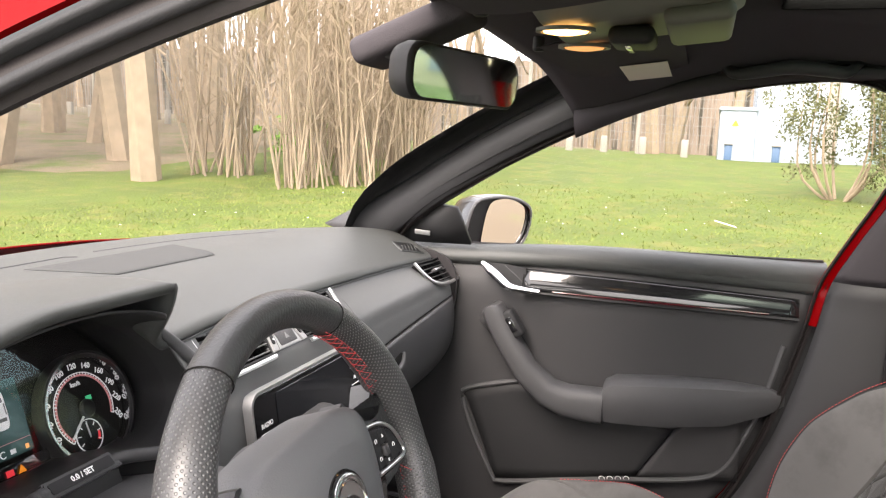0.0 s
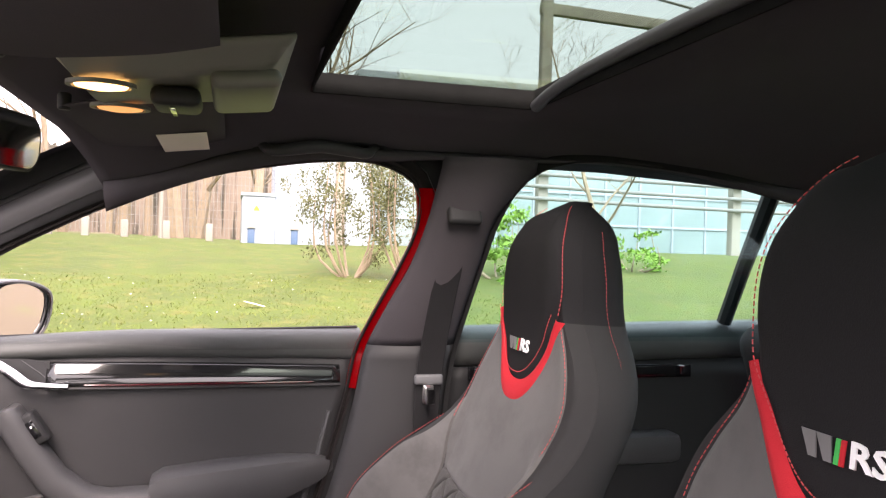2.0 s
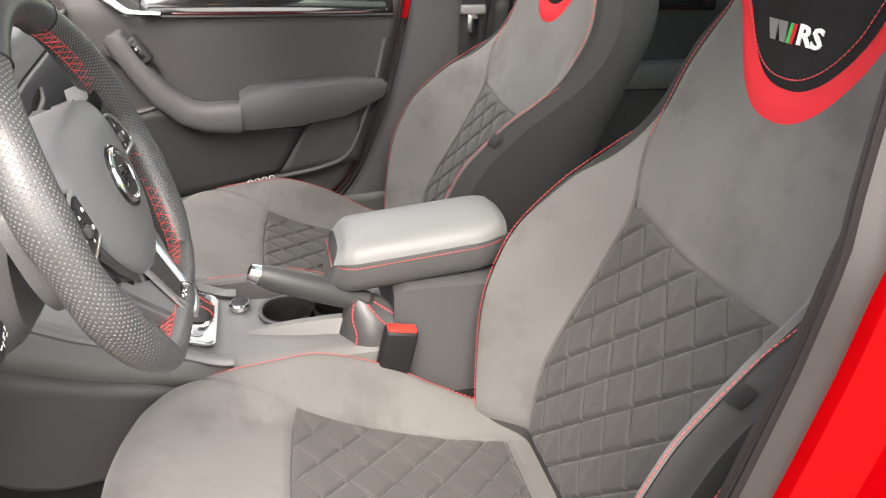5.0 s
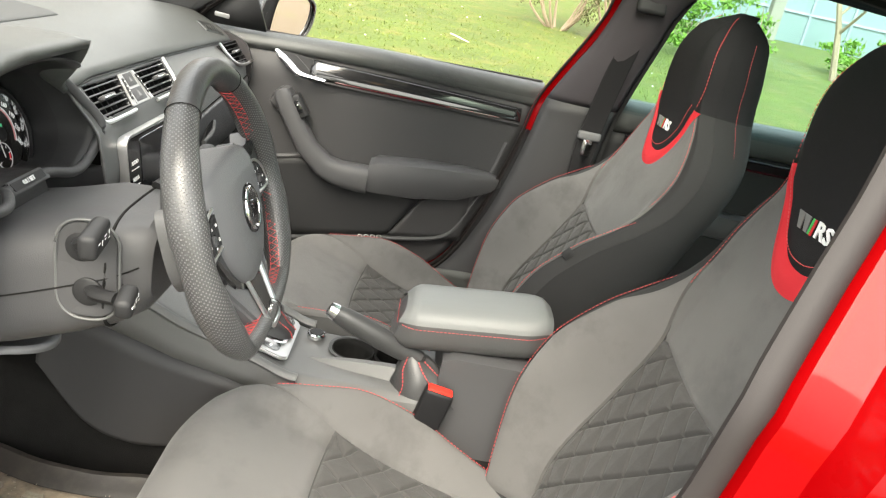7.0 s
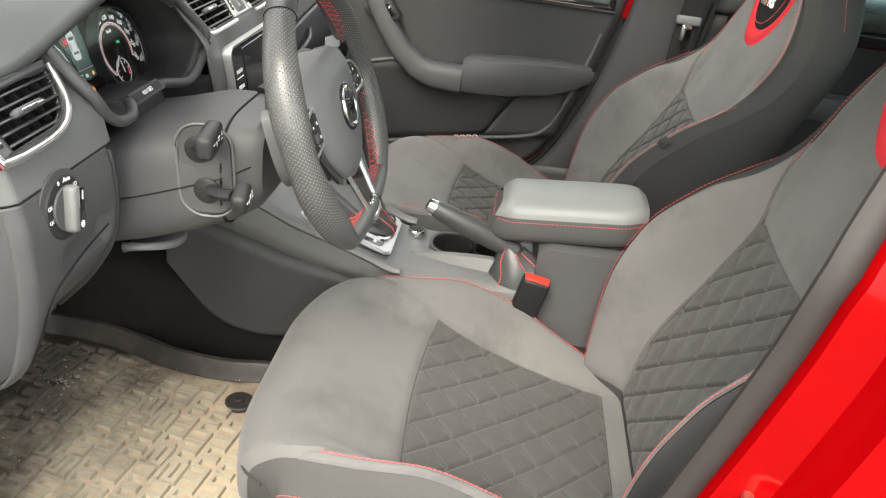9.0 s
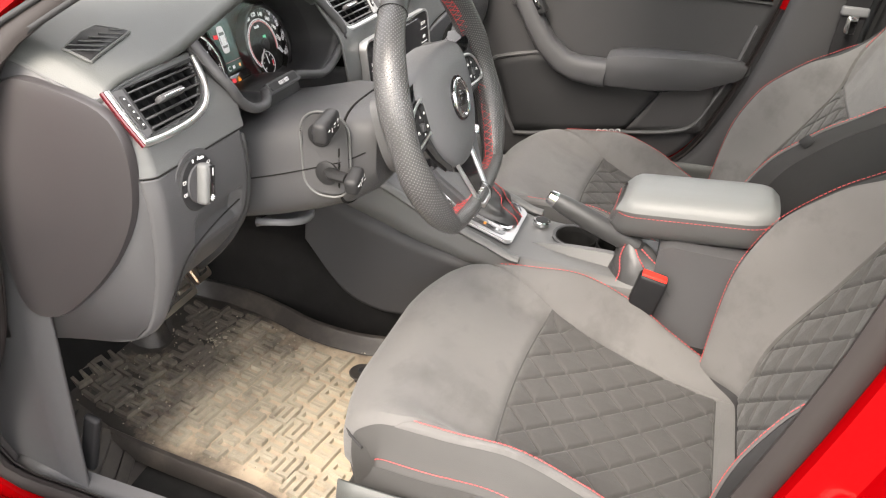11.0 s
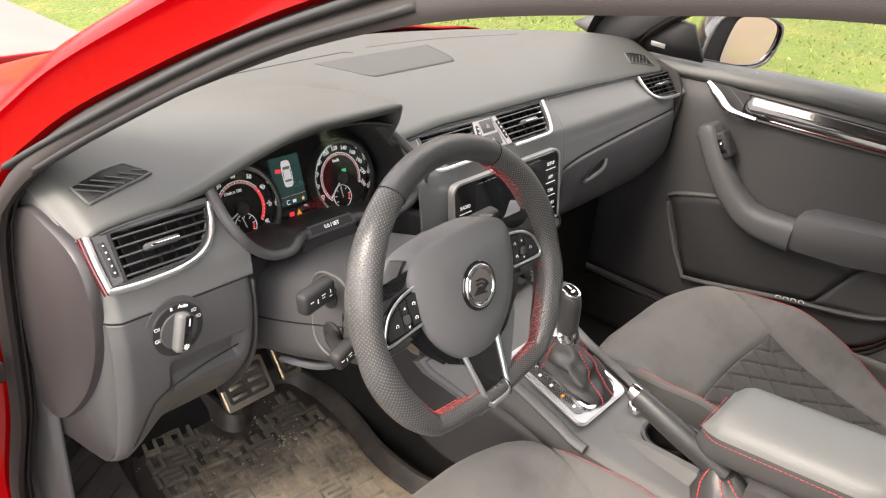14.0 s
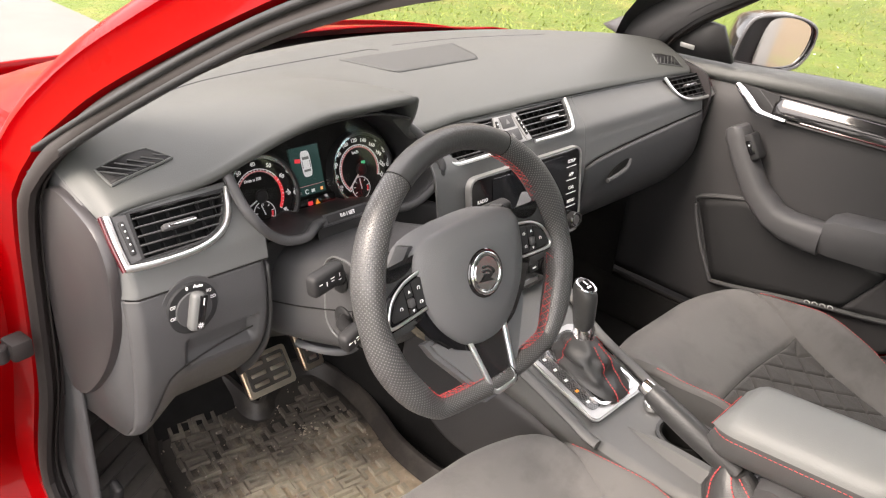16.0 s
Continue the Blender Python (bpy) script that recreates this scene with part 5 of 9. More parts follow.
def dashboard():
    d = thing("dashboard", (0, 0.45, 0.9), "dark grey soft plastic dashboard with chrome-edged vents", "dashboard")
    top = part("dash_top", sheet(lambda u, v: dash_top(-0.708 + 1.423 * u, v), 300, 26), M["dash"], d, "grey grained soft dash top", solid=0.010)
    # speaker grille and the fine joint behind it
    def on_top(x, y, h=0.0055):
        yf, _ = crease(x)
        return dash_top(x, (y - yf) / (ys_base(x) - 0.055 - yf)) + Vector((0, 0, h))
    part("speaker_grille", sheet(lambda u, v: on_top((2 * u - 1) * (0.112 + 0.034 * v) * (1 - 0.08 * max(0, 0.15 - v) / 0.15), 0.458 + 0.110 * v, 0.0056), 24, 10), M["grille"], top, "fine dark speaker mesh", solid=0.0008)
    back_line = lambda x: along([(-0.56, 0.50), (-0.42, 0.561), (-0.28, 0.588), (-0.04, 0.606), (0.03, 0.611), (0.205, 0.594), (0.40, 0.542)], x)
    part("dash_line", sweep([on_top(x, back_line(x), 0.005) for x in np.linspace(-0.55, -0.045, 30)] + [on_top(-0.032, 0.592, 0.005)], 0.0013, 6), M["shroud"], top, "fine joint in the dash top")
    part("dash_line", sweep([on_top(x, back_line(x), 0.005) for x in np.linspace(0.02, 0.42, 26)], 0.0010, 6), M["dash_low"], top, "fine joint in the dash top")
    part("screen_shelf", sheet(lambda u, v: dash_top(-0.70 + 1.40 * u, 1.0) + Vector((0, -0.006 + 0.075 * v, -0.004 - 0.022 * v)), 60, 4), M["trim"], d, "black strip at the foot of the windscreen", solid=0.003)
    for s in (-1, 1):
        def slot_at(x, y, h=0.0055):
            return on_top(-s * x if s > 0 else x, y, h)
        # pointed parallelogram with slanting bars
        shape = [(-0.681, 0.356), (-0.676, 0.326), (-0.590, 0.343), (-0.596, 0.354), (-0.610, 0.372), (-0.640, 0.369)]
        loop = [Vector((a, b, 0)) for i in range(6) for a, b in [tuple(Vector(shape[i]).lerp(Vector(shape[(i + 1) % 6]), k / 8)) for k in range(8)]]
        bm = bmesh.new()
        bm.faces.new([bm.verts.new(slot_at(p.x, p.y, 0.0074)) for p in loop])
        body = part("defrost_vent", bm, M["deep"], top, "slotted side window vent", solid=0.001)
        part("vent_rim", sweep([slot_at(p.x, p.y, 0.0068) for p in loop], 0.0019, 6, closed=True), M["dash"], body)
        low = lambda x: along([(-0.676, 0.327), (-0.590, 0.344)], x)
        high = lambda x: along([(-0.681, 0.356), (-0.640, 0.369), (-0.610, 0.372), (-0.590, 0.346)], x)
        for k in range(6):
            a = -0.690 + 0.0165 * k
            ends = [(x, low(-0.676) + (x - a) * -0.62 + 0.030) for x in np.linspace(a, a + 0.075, 40)]
            ends = [p for p in ends if -0.679 < p[0] < -0.592 and low(p[0]) < p[1] < high(p[0])]
            if len(ends) > 3:
                part("slat", sweep([slot_at(*ends[0], 0.0080), slot_at(*ends[len(ends) // 2], 0.0080), slot_at(*ends[-1], 0.0080)], 0.0009, 6), M["dash"], body)
    # fascia pieces
    skin = pierced(sheet(lambda u, v: fascia(-0.708 + 0.190 * u, v * 0.46), 110, 90), [(OUTER_VENT[-1], OUTER_SHAPE)])
    bmesh.ops.delete(skin, geom=[f for f in skin.faces if inside(LIP, f.calc_center_median().x, f.calc_center_median().z)], context="FACES")
    part("fascia", skin, M["dash_front"], d, "grey fascia beside the wheel", solid=0.004)
    def low_left(u, v):
        x = -0.708 + 0.20 * u
        p = fascia(x, 0.47 + 0.53 * v)
        turn = smooth01(0.86, 1.0, u)
        dent = smooth01(0.30, 0.36, u) * (1 - smooth01(0.80, 0.86, u)) * smooth01(0.40, 0.44, v) * (1 - smooth01(0.54, 0.62, v))
        return p + Vector((0.004 * turn, 0.05 * turn * turn + 0.016 * dent, 0))
    low = part("lower_panel", sheet(low_left, 60, 48), M["dash_low"], d, "dark plastic panel under the vent", solid=0.004)
    part("panel_side", sheet(lambda u, v: fascia(-0.512, 0.45 + 0.55 * v) + Vector((0.004, 0.05 + 0.12 * u, 0)), 6, 16), M["dash_low"], d, solid=0.003)
    def bay(u, v):
        x = -0.52 + 0.33 * u
        p = fascia(x, 0.50 + 0.5 * v)
        return Vector((x, p.y + 0.075 * math.sin(math.pi * min(1, max(0, u * 1.02))) ** 0.3, p.z - 0.015 * v))
    part("column_bay", sheet(bay, 24, 14), M["shroud"], d, "dark panel around the column", solid=0.004)
    part("panel_gap", sweep([fascia(x, 0.465) + Vector((0, -0.001, 0)) for x in np.linspace(-0.706, -0.52, 16)], 0.0016, 5), M["felt"], d)
    joint = [fascia(x, v) + Vector((0, -0.0028, 0)) for x, v in ((-0.700, 0.90), (-0.690, 0.84), (-0.672, 0.78), (-0.655, 0.765), (-0.60, 0.745), (-0.55, 0.725))]
    part("panel_gap", sweep(curve3(joint, 24), 0.0012, 5), M["felt"], d, "fine joint in the lower panel")
    part("fascia", pierced(sheet(lambda u, v: fascia(-0.205 + 0.425 * u, v * 0.97), 200, 120), [(mid_vent(-1), MID_SHAPE), (mid_vent(1), MID_SHAPE)]), M["dash_front"], d, "grey centre fascia", solid=0.004)
    part("fascia", pierced(sheet(lambda u, v: fascia(0.22 + 0.492 * u, v * (seam_v(0.22 + 0.492 * u) - 0.006)), 160, 80), [(OUTER_VENT[1], OUTER_SHAPE)]), M["dash_front"], d, "grey fascia before the passenger", solid=0.004)
    def lid(u, v):
        x = 0.223 + 0.489 * u
        s = seam_v(x) + 0.006
        return fascia(x, s + (0.975 - s) * v) + Vector((0, -0.004 * math.sin(math.pi * u) ** 0.4, 0))
    glove = part("glove_box", sheet(lid, 40, 20), M["dash_low"], d, "grey glove box lid", solid=0.006)
    m = facing(fascia(0.352, 0.67) + Vector((0, -0.006, 0)), (1, 0.05, 0.10), (0, 0.12, 1)) @ pose(0, 0, 0, 0, 0, -8) @ Matrix.Diagonal((0.72, 0.6, 1, 1))
    # lid is not hollowed: a flat dark shape paints the recess's shade
    cup = part("glove_box_pull", outline(curve_loop([(-0.072, -0.030), (-0.070, -0.020), (-0.040, 0.002), (0.010, 0.022), (0.042, 0.026), (0.040, 0.016), (0.020, -0.006), (-0.020, -0.018)], 40), 0.003, m, 0.001), M["felt"], glove, "flat dark shape painted as the pull's shaded recess")
    part("pull_lip", sweep(curve3([m @ Vector(p) for p in ((-0.076, -0.034, 0.002), (-0.02, -0.022, 0.005), (0.022, -0.009, 0.005), (0.044, 0.018, 0.002))], 16), 0.005, 8), M["dash_low"], cup, "grey pull lip")
    part("panel_gap", sweep([fascia(x, seam_v(x)) + Vector((0, -0.0005, 0)) for x in np.linspace(0.224, 0.71, 30)], 0.002, 5), M["felt"], d)
    # end caps with a large lens-shaped cover
    for s in (-1, 1):
        prof = [fascia(s * 0.707, v) for v in np.linspace(0, 1, 22)]
        rear = [Vector((s * 0.707, 0.55, 0.55)), Vector((s * 0.707, 0.52, 0.80)), Vector((s * 0.707, 0.47, 0.965)), Vector((s * 0.707, 0.38, 0.955))]
        bm = bmesh.new()
        bm.faces.new([bm.verts.new(Vector((s * 0.707, p.y, p.z))) for p in prof + rear])
        cap = part("end_cap", bm, M["dash_low"], d, "plastic side of the dash end", solid=0.006)
        edge = curve_loop([(0.40, 0.942), (0.34, 0.940), (0.285, 0.925), (0.262, 0.895), (0.257, 0.855), (0.266, 0.80), (0.30, 0.735), (0.350, 0.675), (0.405, 0.630), (0.455, 0.64), (0.47, 0.78), (0.45, 0.90)], 60)
        cy, cz = 0.37, 0.80
        rings = [[Vector((s * x, cy + (y - cy) * f, cz + (z - cz) * f)) for y, z in edge] for f, x in ((1.0, 0.708), (1.0, 0.716), (0.985, 0.720), (0.9, 0.7225), (0.5, 0.7235), (0.1, 0.7238))]
        part("cap_lid", loft(rings), M["cap"], cap, "smooth dark cover on the dash end")
    # outer vents with chrome edges and a red strip
    for s in (-1, 1):
        m = OUTER_VENT[s]
        v = vent(d, m @ pose(0, 0, 0.001), OUTER_SHAPE, 5, (0.0, 0.0))
        part("chrome_edge", strip_along(m, [(-0.077, 0.030), (-0.0775, -0.004), (-0.076, -0.034)], 8, 0.0085, 0.002), M["bright"], v, "chrome edge strip")
        part("chrome_edge", strip_along(m, [(-0.079, -0.034), (-0.04, -0.037), (0.012, -0.035), (0.046, -0.024), (0.066, -0.002), (0.077, 0.030)], 36, 0.0078, 0.0022), M["bright"], v, "chrome edge strip")
        part("wheel_panel", outline([(-0.072, 0.029), (-0.054, 0.027), (-0.056, -0.028), (-0.071, -0.031)], 0.004, m @ pose(0, 0, 0.001), 0.001), M["dash_low"], v, "grey panel beside the louvres")
        part("vent_wheel", block((0.008, 0.042, 0.006), m @ pose(-0.0635, 0, 0.004, 0, 0, 1), 0.0025), M["trim"], v, "thumb wheel with white marks")
        for k in range(5):
            part("mark", block((0.0016, 0.0016, 0.0008), m @ pose(-0.0635, -0.016 + 0.008 * k, 0.0072), 0), M["white"], v, smooth=False)
        part("reflector", strip_along(m, [(-0.0835, 0.031), (-0.0835, 0.0), (-0.081, -0.037)], 8, 0.0045, 0.002), M["reflector"], v, "dark red strip")
    # centre vents and the hazard switch
    m = MID_VENT
    for s in (-1, 1):
        ms = mid_vent(s)
        v = vent(d, ms, MID_SHAPE, 5, (0.012, 0.0))
        part("chrome_edge", strip_along(ms, [(-0.052, -0.034), (0.0, -0.0345), (0.055, -0.0335), (0.069, -0.024), (0.0755, 0.0), (0.078, 0.029)], 30, 0.006, 0.002), M["bright"], v, "chrome edge strip")
        plate = part("wheel_panel", outline([(-0.082, 0.026), (-0.069, 0.026), (-0.055, -0.028), (-0.068, -0.028)], 0.004, ms @ pose(0, 0, 0.001), 0.001), M["satin_trim"], v, "silver grey panel with a thumb wheel")
        part("vent_wheel", block((0.007, 0.038, 0.006), ms @ pose(-0.0685, 0, 0.004, 0, 0, 14), 0.0025), M["trim"], plate)
        for k in range(4):
            part("mark", block((0.002, 0.002, 0.0008), ms @ pose(-0.0715 + 0.0020 * k, 0.012 - 0.008 * k, 0.0072), 0), M["white"], plate, smooth=False)
    part("switch_plate", outline([(-0.017, 0.026), (0.017, 0.026), (0.030, -0.028), (-0.030, -0.028)], 0.004, m @ pose(0, 0, 0.001), 0.001), M["satin_trim"], d, "silver grey switch plate")
    for k, y in enumerate((0.013, -0.013)):
        b = part("switch", block((0.034 + 0.010 * k, 0.023, 0.006), m @ pose(0, y, 0.003), 0.002), M["dash_low"], d, "small grey dash switch")
        part("switch_mark", outline([(-0.005, -0.004), (0.005, -0.004), (0, 0.005)], 0.0005, m @ pose(0, y, 0.0063)), M["grey_print"], b, smooth=False)
    # touch screen
    m = facing((0.024, 0.243, 0.781), (1, 0, 0), (0, 0.15, 0.99))
    nav = part("touch_screen", outline(rounded(0.304, 0.160, 0.016), 0.010, m, 0.002), M["gloss"], d, "glossy black touch screen unit")
    part("screen_frame", ring_rect(0.304, 0.160, 0.016, 0.004, 0.012, m @ pose(0, 0, -0.001)), M["dull"], nav, "dull silver frame")
    part("screen_glass", outline(rounded(0.20, 0.120, 0.004), 0.0008, m @ pose(0, 0.012, 0.0102)), M["screen"], nav, "dark glass display", smooth=False)
    for s, words in ((-1, ("RADIO", "MEDIA", "PHONE")), (1, ("SETUP", "APP", "CAR", "MENU"))):
        for k, word in enumerate(words):
            y = (0.040 if s < 0 else 0.058) - 0.026 * k
            part("key_label", lettering(word, 0.0085, m @ pose(s * 0.125, y, 0.0104), 0.0002, 0.0002), M["white"], nav, smooth=False)
            part("key_line", block((0.030, 0.0014, 0.0006), m @ pose(s * 0.125, y - 0.010, 0.0104), 0), M["white"], nav, smooth=False)
    for s in (-1, 1):
        k = part("knob", disc(0.0145, 0.014, m @ pose(s * 0.126, -0.056, 0.010), 28), M["trim"], nav, "round knob with a chrome ring")
        part("knob_ring", ring(0.0125, 0.003, 0.004, m @ pose(s * 0.126, -0.056, 0.0225)), M["chrome"], k, "chrome ring")
        part("knob_face", disc(0.009, 0.002, m @ pose(s * 0.126, -0.056, 0.0235), 20, 0.0005), M["satin"], k)
    # heater panel and tray
    m = facing((-0.004, 0.229, 0.648), (1, 0, 0), (0, 0.1, 1))
    heat = part("heater_panel", outline(rounded(0.27, 0.062, 0.01), 0.012, m, 0.003), M["gloss"], d, "black heater control panel")
    for x in (-0.095, 0.095):
        k = part("knob", disc(0.024, 0.02, m @ pose(x, 0, 0.012), 32), M["trim"], heat, "heater knob with chrome ring")
        part("knob_ring", ring(0.0195, 0.005, 0.003, m @ pose(x, 0, 0.0315)), M["chrome"], k)
        for q in (-0.008, 0.0, 0.008):
            part("knob_mark", block((0.012, 0.0022, 0.0006), m @ pose(x, q, 0.0323), 0), M["white"], k, smooth=False)
    for x in (-0.045, -0.015, 0.015, 0.045):
        part("key", block((0.026, 0.018, 0.005), m @ pose(x, 0.01, 0.013), 0.002), M["trim"], heat)
        part("key_mark", block((0.01, 0.003, 0.0006), m @ pose(x, 0.01, 0.0158), 0), M["white"], heat, smooth=False)
    part("key_row", block((0.12, 0.01, 0.004), m @ pose(0, -0.016, 0.013), 0.002), M["satin"], heat)
    tray = part("tray_shelf", block((0.25, 0.02, 0.008), pose(0.0, 0.238, 0.600), 0.003), M["chrome"], d, "chrome edge of the open tray")
    part("tray_face", block((0.25, 0.006, 0.05), pose(0.0, 0.250, 0.578, -8), 0.002), M["trim"], tray, "dark front under the tray")
    # headlamp switch
    m = facing((-0.632, 0.242, 0.817), (1, 0, 0), (0, 0.06, 1))
    knob = part("headlamp_switch", disc(0.0345, 0.008, m @ pose(0, 0, -0.003), 48, 0.002), M["trim"], d, "round black headlamp switch")
    part("switch_rim", ring(0.0345, 0.006, 0.006, m @ pose(0, 0, -0.004), 64), M["dash_low"], knob)
    part("switch_disc", disc(0.024, 0.003, m @ pose(0, 0, 0.005), 40, 0.001), M["dash_low"], knob, "grey turning disc")
    part("switch_grip", block((0.017, 0.050, 0.016), m @ pose(-0.001, 0, 0.013, 0, 0, -12), 0.006, seg=3), M["dash_front"], knob, "grey turning grip")
    part("grip_face", block((0.010, 0.044, 0.002), m @ pose(0.003, 0, 0.0208, 0, 0, -12), 0.0008), M["gloss"], knob, "gloss black grip face")
    part("grip_mark", block((0.0012, 0.009, 0.0006), m @ pose(0.0062, 0.014, 0.0220, 0, 0, -12), 0), M["white"], knob, smooth=False)
    for k in range(8):
        a = 45 * k
        part("sun_mark", block((0.0016, 0.0006, 0.0005), m @ pose(-0.0012, -0.016, 0.0220, 0, 0, a) @ pose(0.0031, 0, 0), 0), M["white"], knob, smooth=False)
    part("sun_mark", ring(0.0012, 0.0006, 0.0004, m @ pose(-0.0012, -0.016, 0.0219), 14), M["white"], knob, smooth=False)
    part("switch_word", lettering("Auto", 0.0062, m @ pose(0.009, 0.0285, 0.0054, 0, 0, -8), 0.0002, 0.0002), M["white"], knob, smooth=False)
    part("switch_word", lettering("0", 0.0062, m @ pose(-0.006, 0.0290, 0.0054), 0.0002, 0.0002), M["white"], knob, smooth=False)
    for x, y in ((-0.0275, 0.010), (-0.0285, -0.005), (0.0285, 0.008), (0.0235, 0.018)):
        part("switch_mark", ring(0.0017, 0.0005, 0.0003, m @ pose(x, y, 0.0052), 12), M["white"], knob, smooth=False)
        for q in (-0.0016, 0.0, 0.0016):
            part("switch_mark", block((0.0022, 0.0004, 0.0003), m @ pose(x + (0.0036 if x < 0 else -0.0036), y + q, 0.0054), 0), M["white"], knob, smooth=False)
    return d


def curve_loop(pts, n):
    """A smooth closed outline through flat points."""
    return [(p.x, p.y) for p in curve3([(x, y, 0) for x, y in pts], n, True)]


dash = dashboard()


def instrument_cluster():
    c = thing("instrument_cluster", (-0.365, 0.36, 0.88), "black instrument cluster with two round dials lit", "instrument cluster")
    def lip_y(x, z):
        y = 0.253 + 0.024 * smooth01(-0.45, -0.41, x) - 0.012 * smooth01(-0.31, -0.27, x)
        return y + (crease(x)[0] + 0.010 - y) * smooth01(0.90, 0.96, z)
    outer = curve3([(x, lip_y(x, z), z) for x, z in LIP], 110, True)
    cx, cz = -0.365, 0.905
    rings = []
    for k in range(7):
        t = k / 6
        r = []
        for p in outer:
            f = 1 - 0.07 * t
            x, z = cx + (p.x - cx) * f + 0.004 * t, cz + (p.z - cz) * f - 0.016 * t
            r.append(Vector((x, p.y + (0.366 + 0.347 * (z - 0.878) - p.y) * t, z)))
        rings.append(r)
    shroud = part("shroud", loft(rings, cap=False), M["shroud"], c, "dark moulded shroud", solid=0.003)
    bm = bmesh.new()
    bm.faces.new([bm.verts.new(p + Vector((0, 0.002, 0))) for p in rings[-1]])
    part("dial_plate", bm, M["felt"], c, "matt black dial plate")
    low = curve3([(x, lip_y(x, z) - 0.003, z) for x, z in LIP[:17]], 90)
    part("lip", sweep(low, 0.0068, 10), M["dash_low"], shroud, "smooth dark lip")
    cover = bmesh.new()
    cover.faces.new([cover.verts.new(Vector((p.x, 0.322 + 0.30 * (p.z - 0.893), p.z))) for p in rings[3]])
    pane = part("cover_glass", cover, M["dial_pane"], c, "clear cover glass", smooth=False)
    pane.visible_shadow = False
    face = facing((0, 0.358, 0.878), (1, 0, 0), (0, 0.33, 0.95))
    # dial with ring, ticks, numbers and needle
    def dial(x, marks, start, end, red_to, needle, sub, small):
        m = face @ pose(x, 0, 0)
        g = part("dial", disc(0.0535, 0.004, m @ pose(0, 0, -0.003), 64, 0.001), M["felt"], c, "black round dial with white scale")
        part("dial_ring", ring(0.0535, 0.0045, 0.010, m, 72), M["chrome"], g, "chrome dial ring")
        part("dial_wall", ring(0.0580, 0.003, 0.016, m @ pose(0, 0, -0.004), 72), M["trim"], g, "black wall round the dial")
        span_a = end - start
        part("scale", ring(0.0385, 0.0010, 0.0005, m @ pose(0, 0, 0.0012), 120, a0=start + red_to, a1=end), M["glow"], g, "fine white lit scale", smooth=False)
        part("scale", ring(0.0350, 0.0022, 0.0005, m @ pose(0, 0, 0.0012), 120, a0=start + red_to, a1=end), M["rose_glow"], g, "dim red inner scale", smooth=False)
        if red_to:
            part("scale", ring(0.0345, 0.0048, 0.0006, m @ pose(0, 0, 0.0012), 120, a0=start, a1=start + red_to), M["red_glow"], g, "red lit scale", smooth=False)
        n = (len(marks) - 1) * 4
        fine = bmesh.new()
        for i in range(n + 1):
            a = radians(end - span_a * i / n)
            big = i % 4 == 0
            block((0.0034 if big else 0.0020, 0.0011 if big else 0.0006, 0.0005), m @ pose(0.0376 * math.cos(a), 0.0376 * math.sin(a), 0.0020, 0, 0, math.degrees(a)), 0, fine)
        part("ticks", fine, M["glow"], g, "white ticks", smooth=False)
        for i, word in enumerate(marks):
            a = end - span_a * i / (len(marks) - 1)
            if word:
                q = radians(a)
                part("number", lettering(word, 0.0084, m @ pose(0.0465 * math.cos(q), 0.0465 * math.sin(q), 0.0014, 0, 0, 0.55 * (a - 90)), 0.0002, 0.0002), M["glow"], g, smooth=False)
        a = radians(needle)
        part("needle", block((0.036, 0.0018, 0.0016), m @ pose(0.019 * math.cos(a), 0.019 * math.sin(a), 0.005, 0, 0, needle), 0), M["white"], g, "white needle", smooth=False)
        part("hub", disc(0.010, 0.006, m @ pose(0, 0, 0.002), 24), M["trim"], g)
        sx, sy = sub
        s = part("small_dial", disc(0.0175, 0.0010, m @ pose(sx, sy, 0.0012), 40, 0.0003), M["felt"], g, "small white gauge", smooth=False)
        part("small_rim", ring(0.0168, 0.0010, 0.0008, m @ pose(sx, sy, 0.0018), 48), M["glow"], s, smooth=False)
        for k in range(7):
            q = radians(-30 + 40 * k)
            part("small_tick", block((0.004, 0.0010, 0.0005), m @ pose(sx + 0.0135 * math.cos(q), sy + 0.0135 * math.sin(q), 0.0026, 0, 0, math.degrees(q)), 0), M["glow"], s, smooth=False)
        part("small_scale", ring(0.0115, 0.0028, 0.0006, m @ pose(sx, sy, 0.0020), 40, a0=-35, a1=5), M["red_glow"], s, smooth=False)
        q = radians(small)
        part("small_needle", block((0.016, 0.0014, 0.001), m @ pose(sx + 0.006 * math.cos(q), sy + 0.006 * math.sin(q), 0.0034, 0, 0, small), 0), M["white"], s, smooth=False)
    dial(-0.455, ["", "10", "20", "30", "40", "50", "60", "70", "80"], -38, 222, 75, 205, (0.001, -0.025), 105)
    dial(-0.271, ["", "20", "40", "60", "80", "100", "120", "140", "160", "190", "220", "250"], -23, 230, 0, 222, (-0.004, -0.028), 95)
    part("unit_word", lettering("km/h", 0.0065, face @ pose(-0.274, 0.028, 0.0014), 0.0002, 0.0002), M["glow"], c, smooth=False)
    part("unit_word", lettering("1/min x 100", 0.0060, face @ pose(-0.462, 0.025, 0.0014), 0.0002, 0.0002), M["glow"], c, smooth=False)
    part("turn_light", block((0.008, 0.005, 0.0006), face @ pose(-0.262, 0.010, 0.0014), 0.001), M["green_glow"], c, smooth=False)
    # middle display with a car shape
    m = face @ pose(-0.369, 0.0195, 0)
    s = part("display", outline(rounded(0.052, 0.072, 0.002), 0.003, m), M["lcd"], c, "dark green display with a white car", smooth=False)
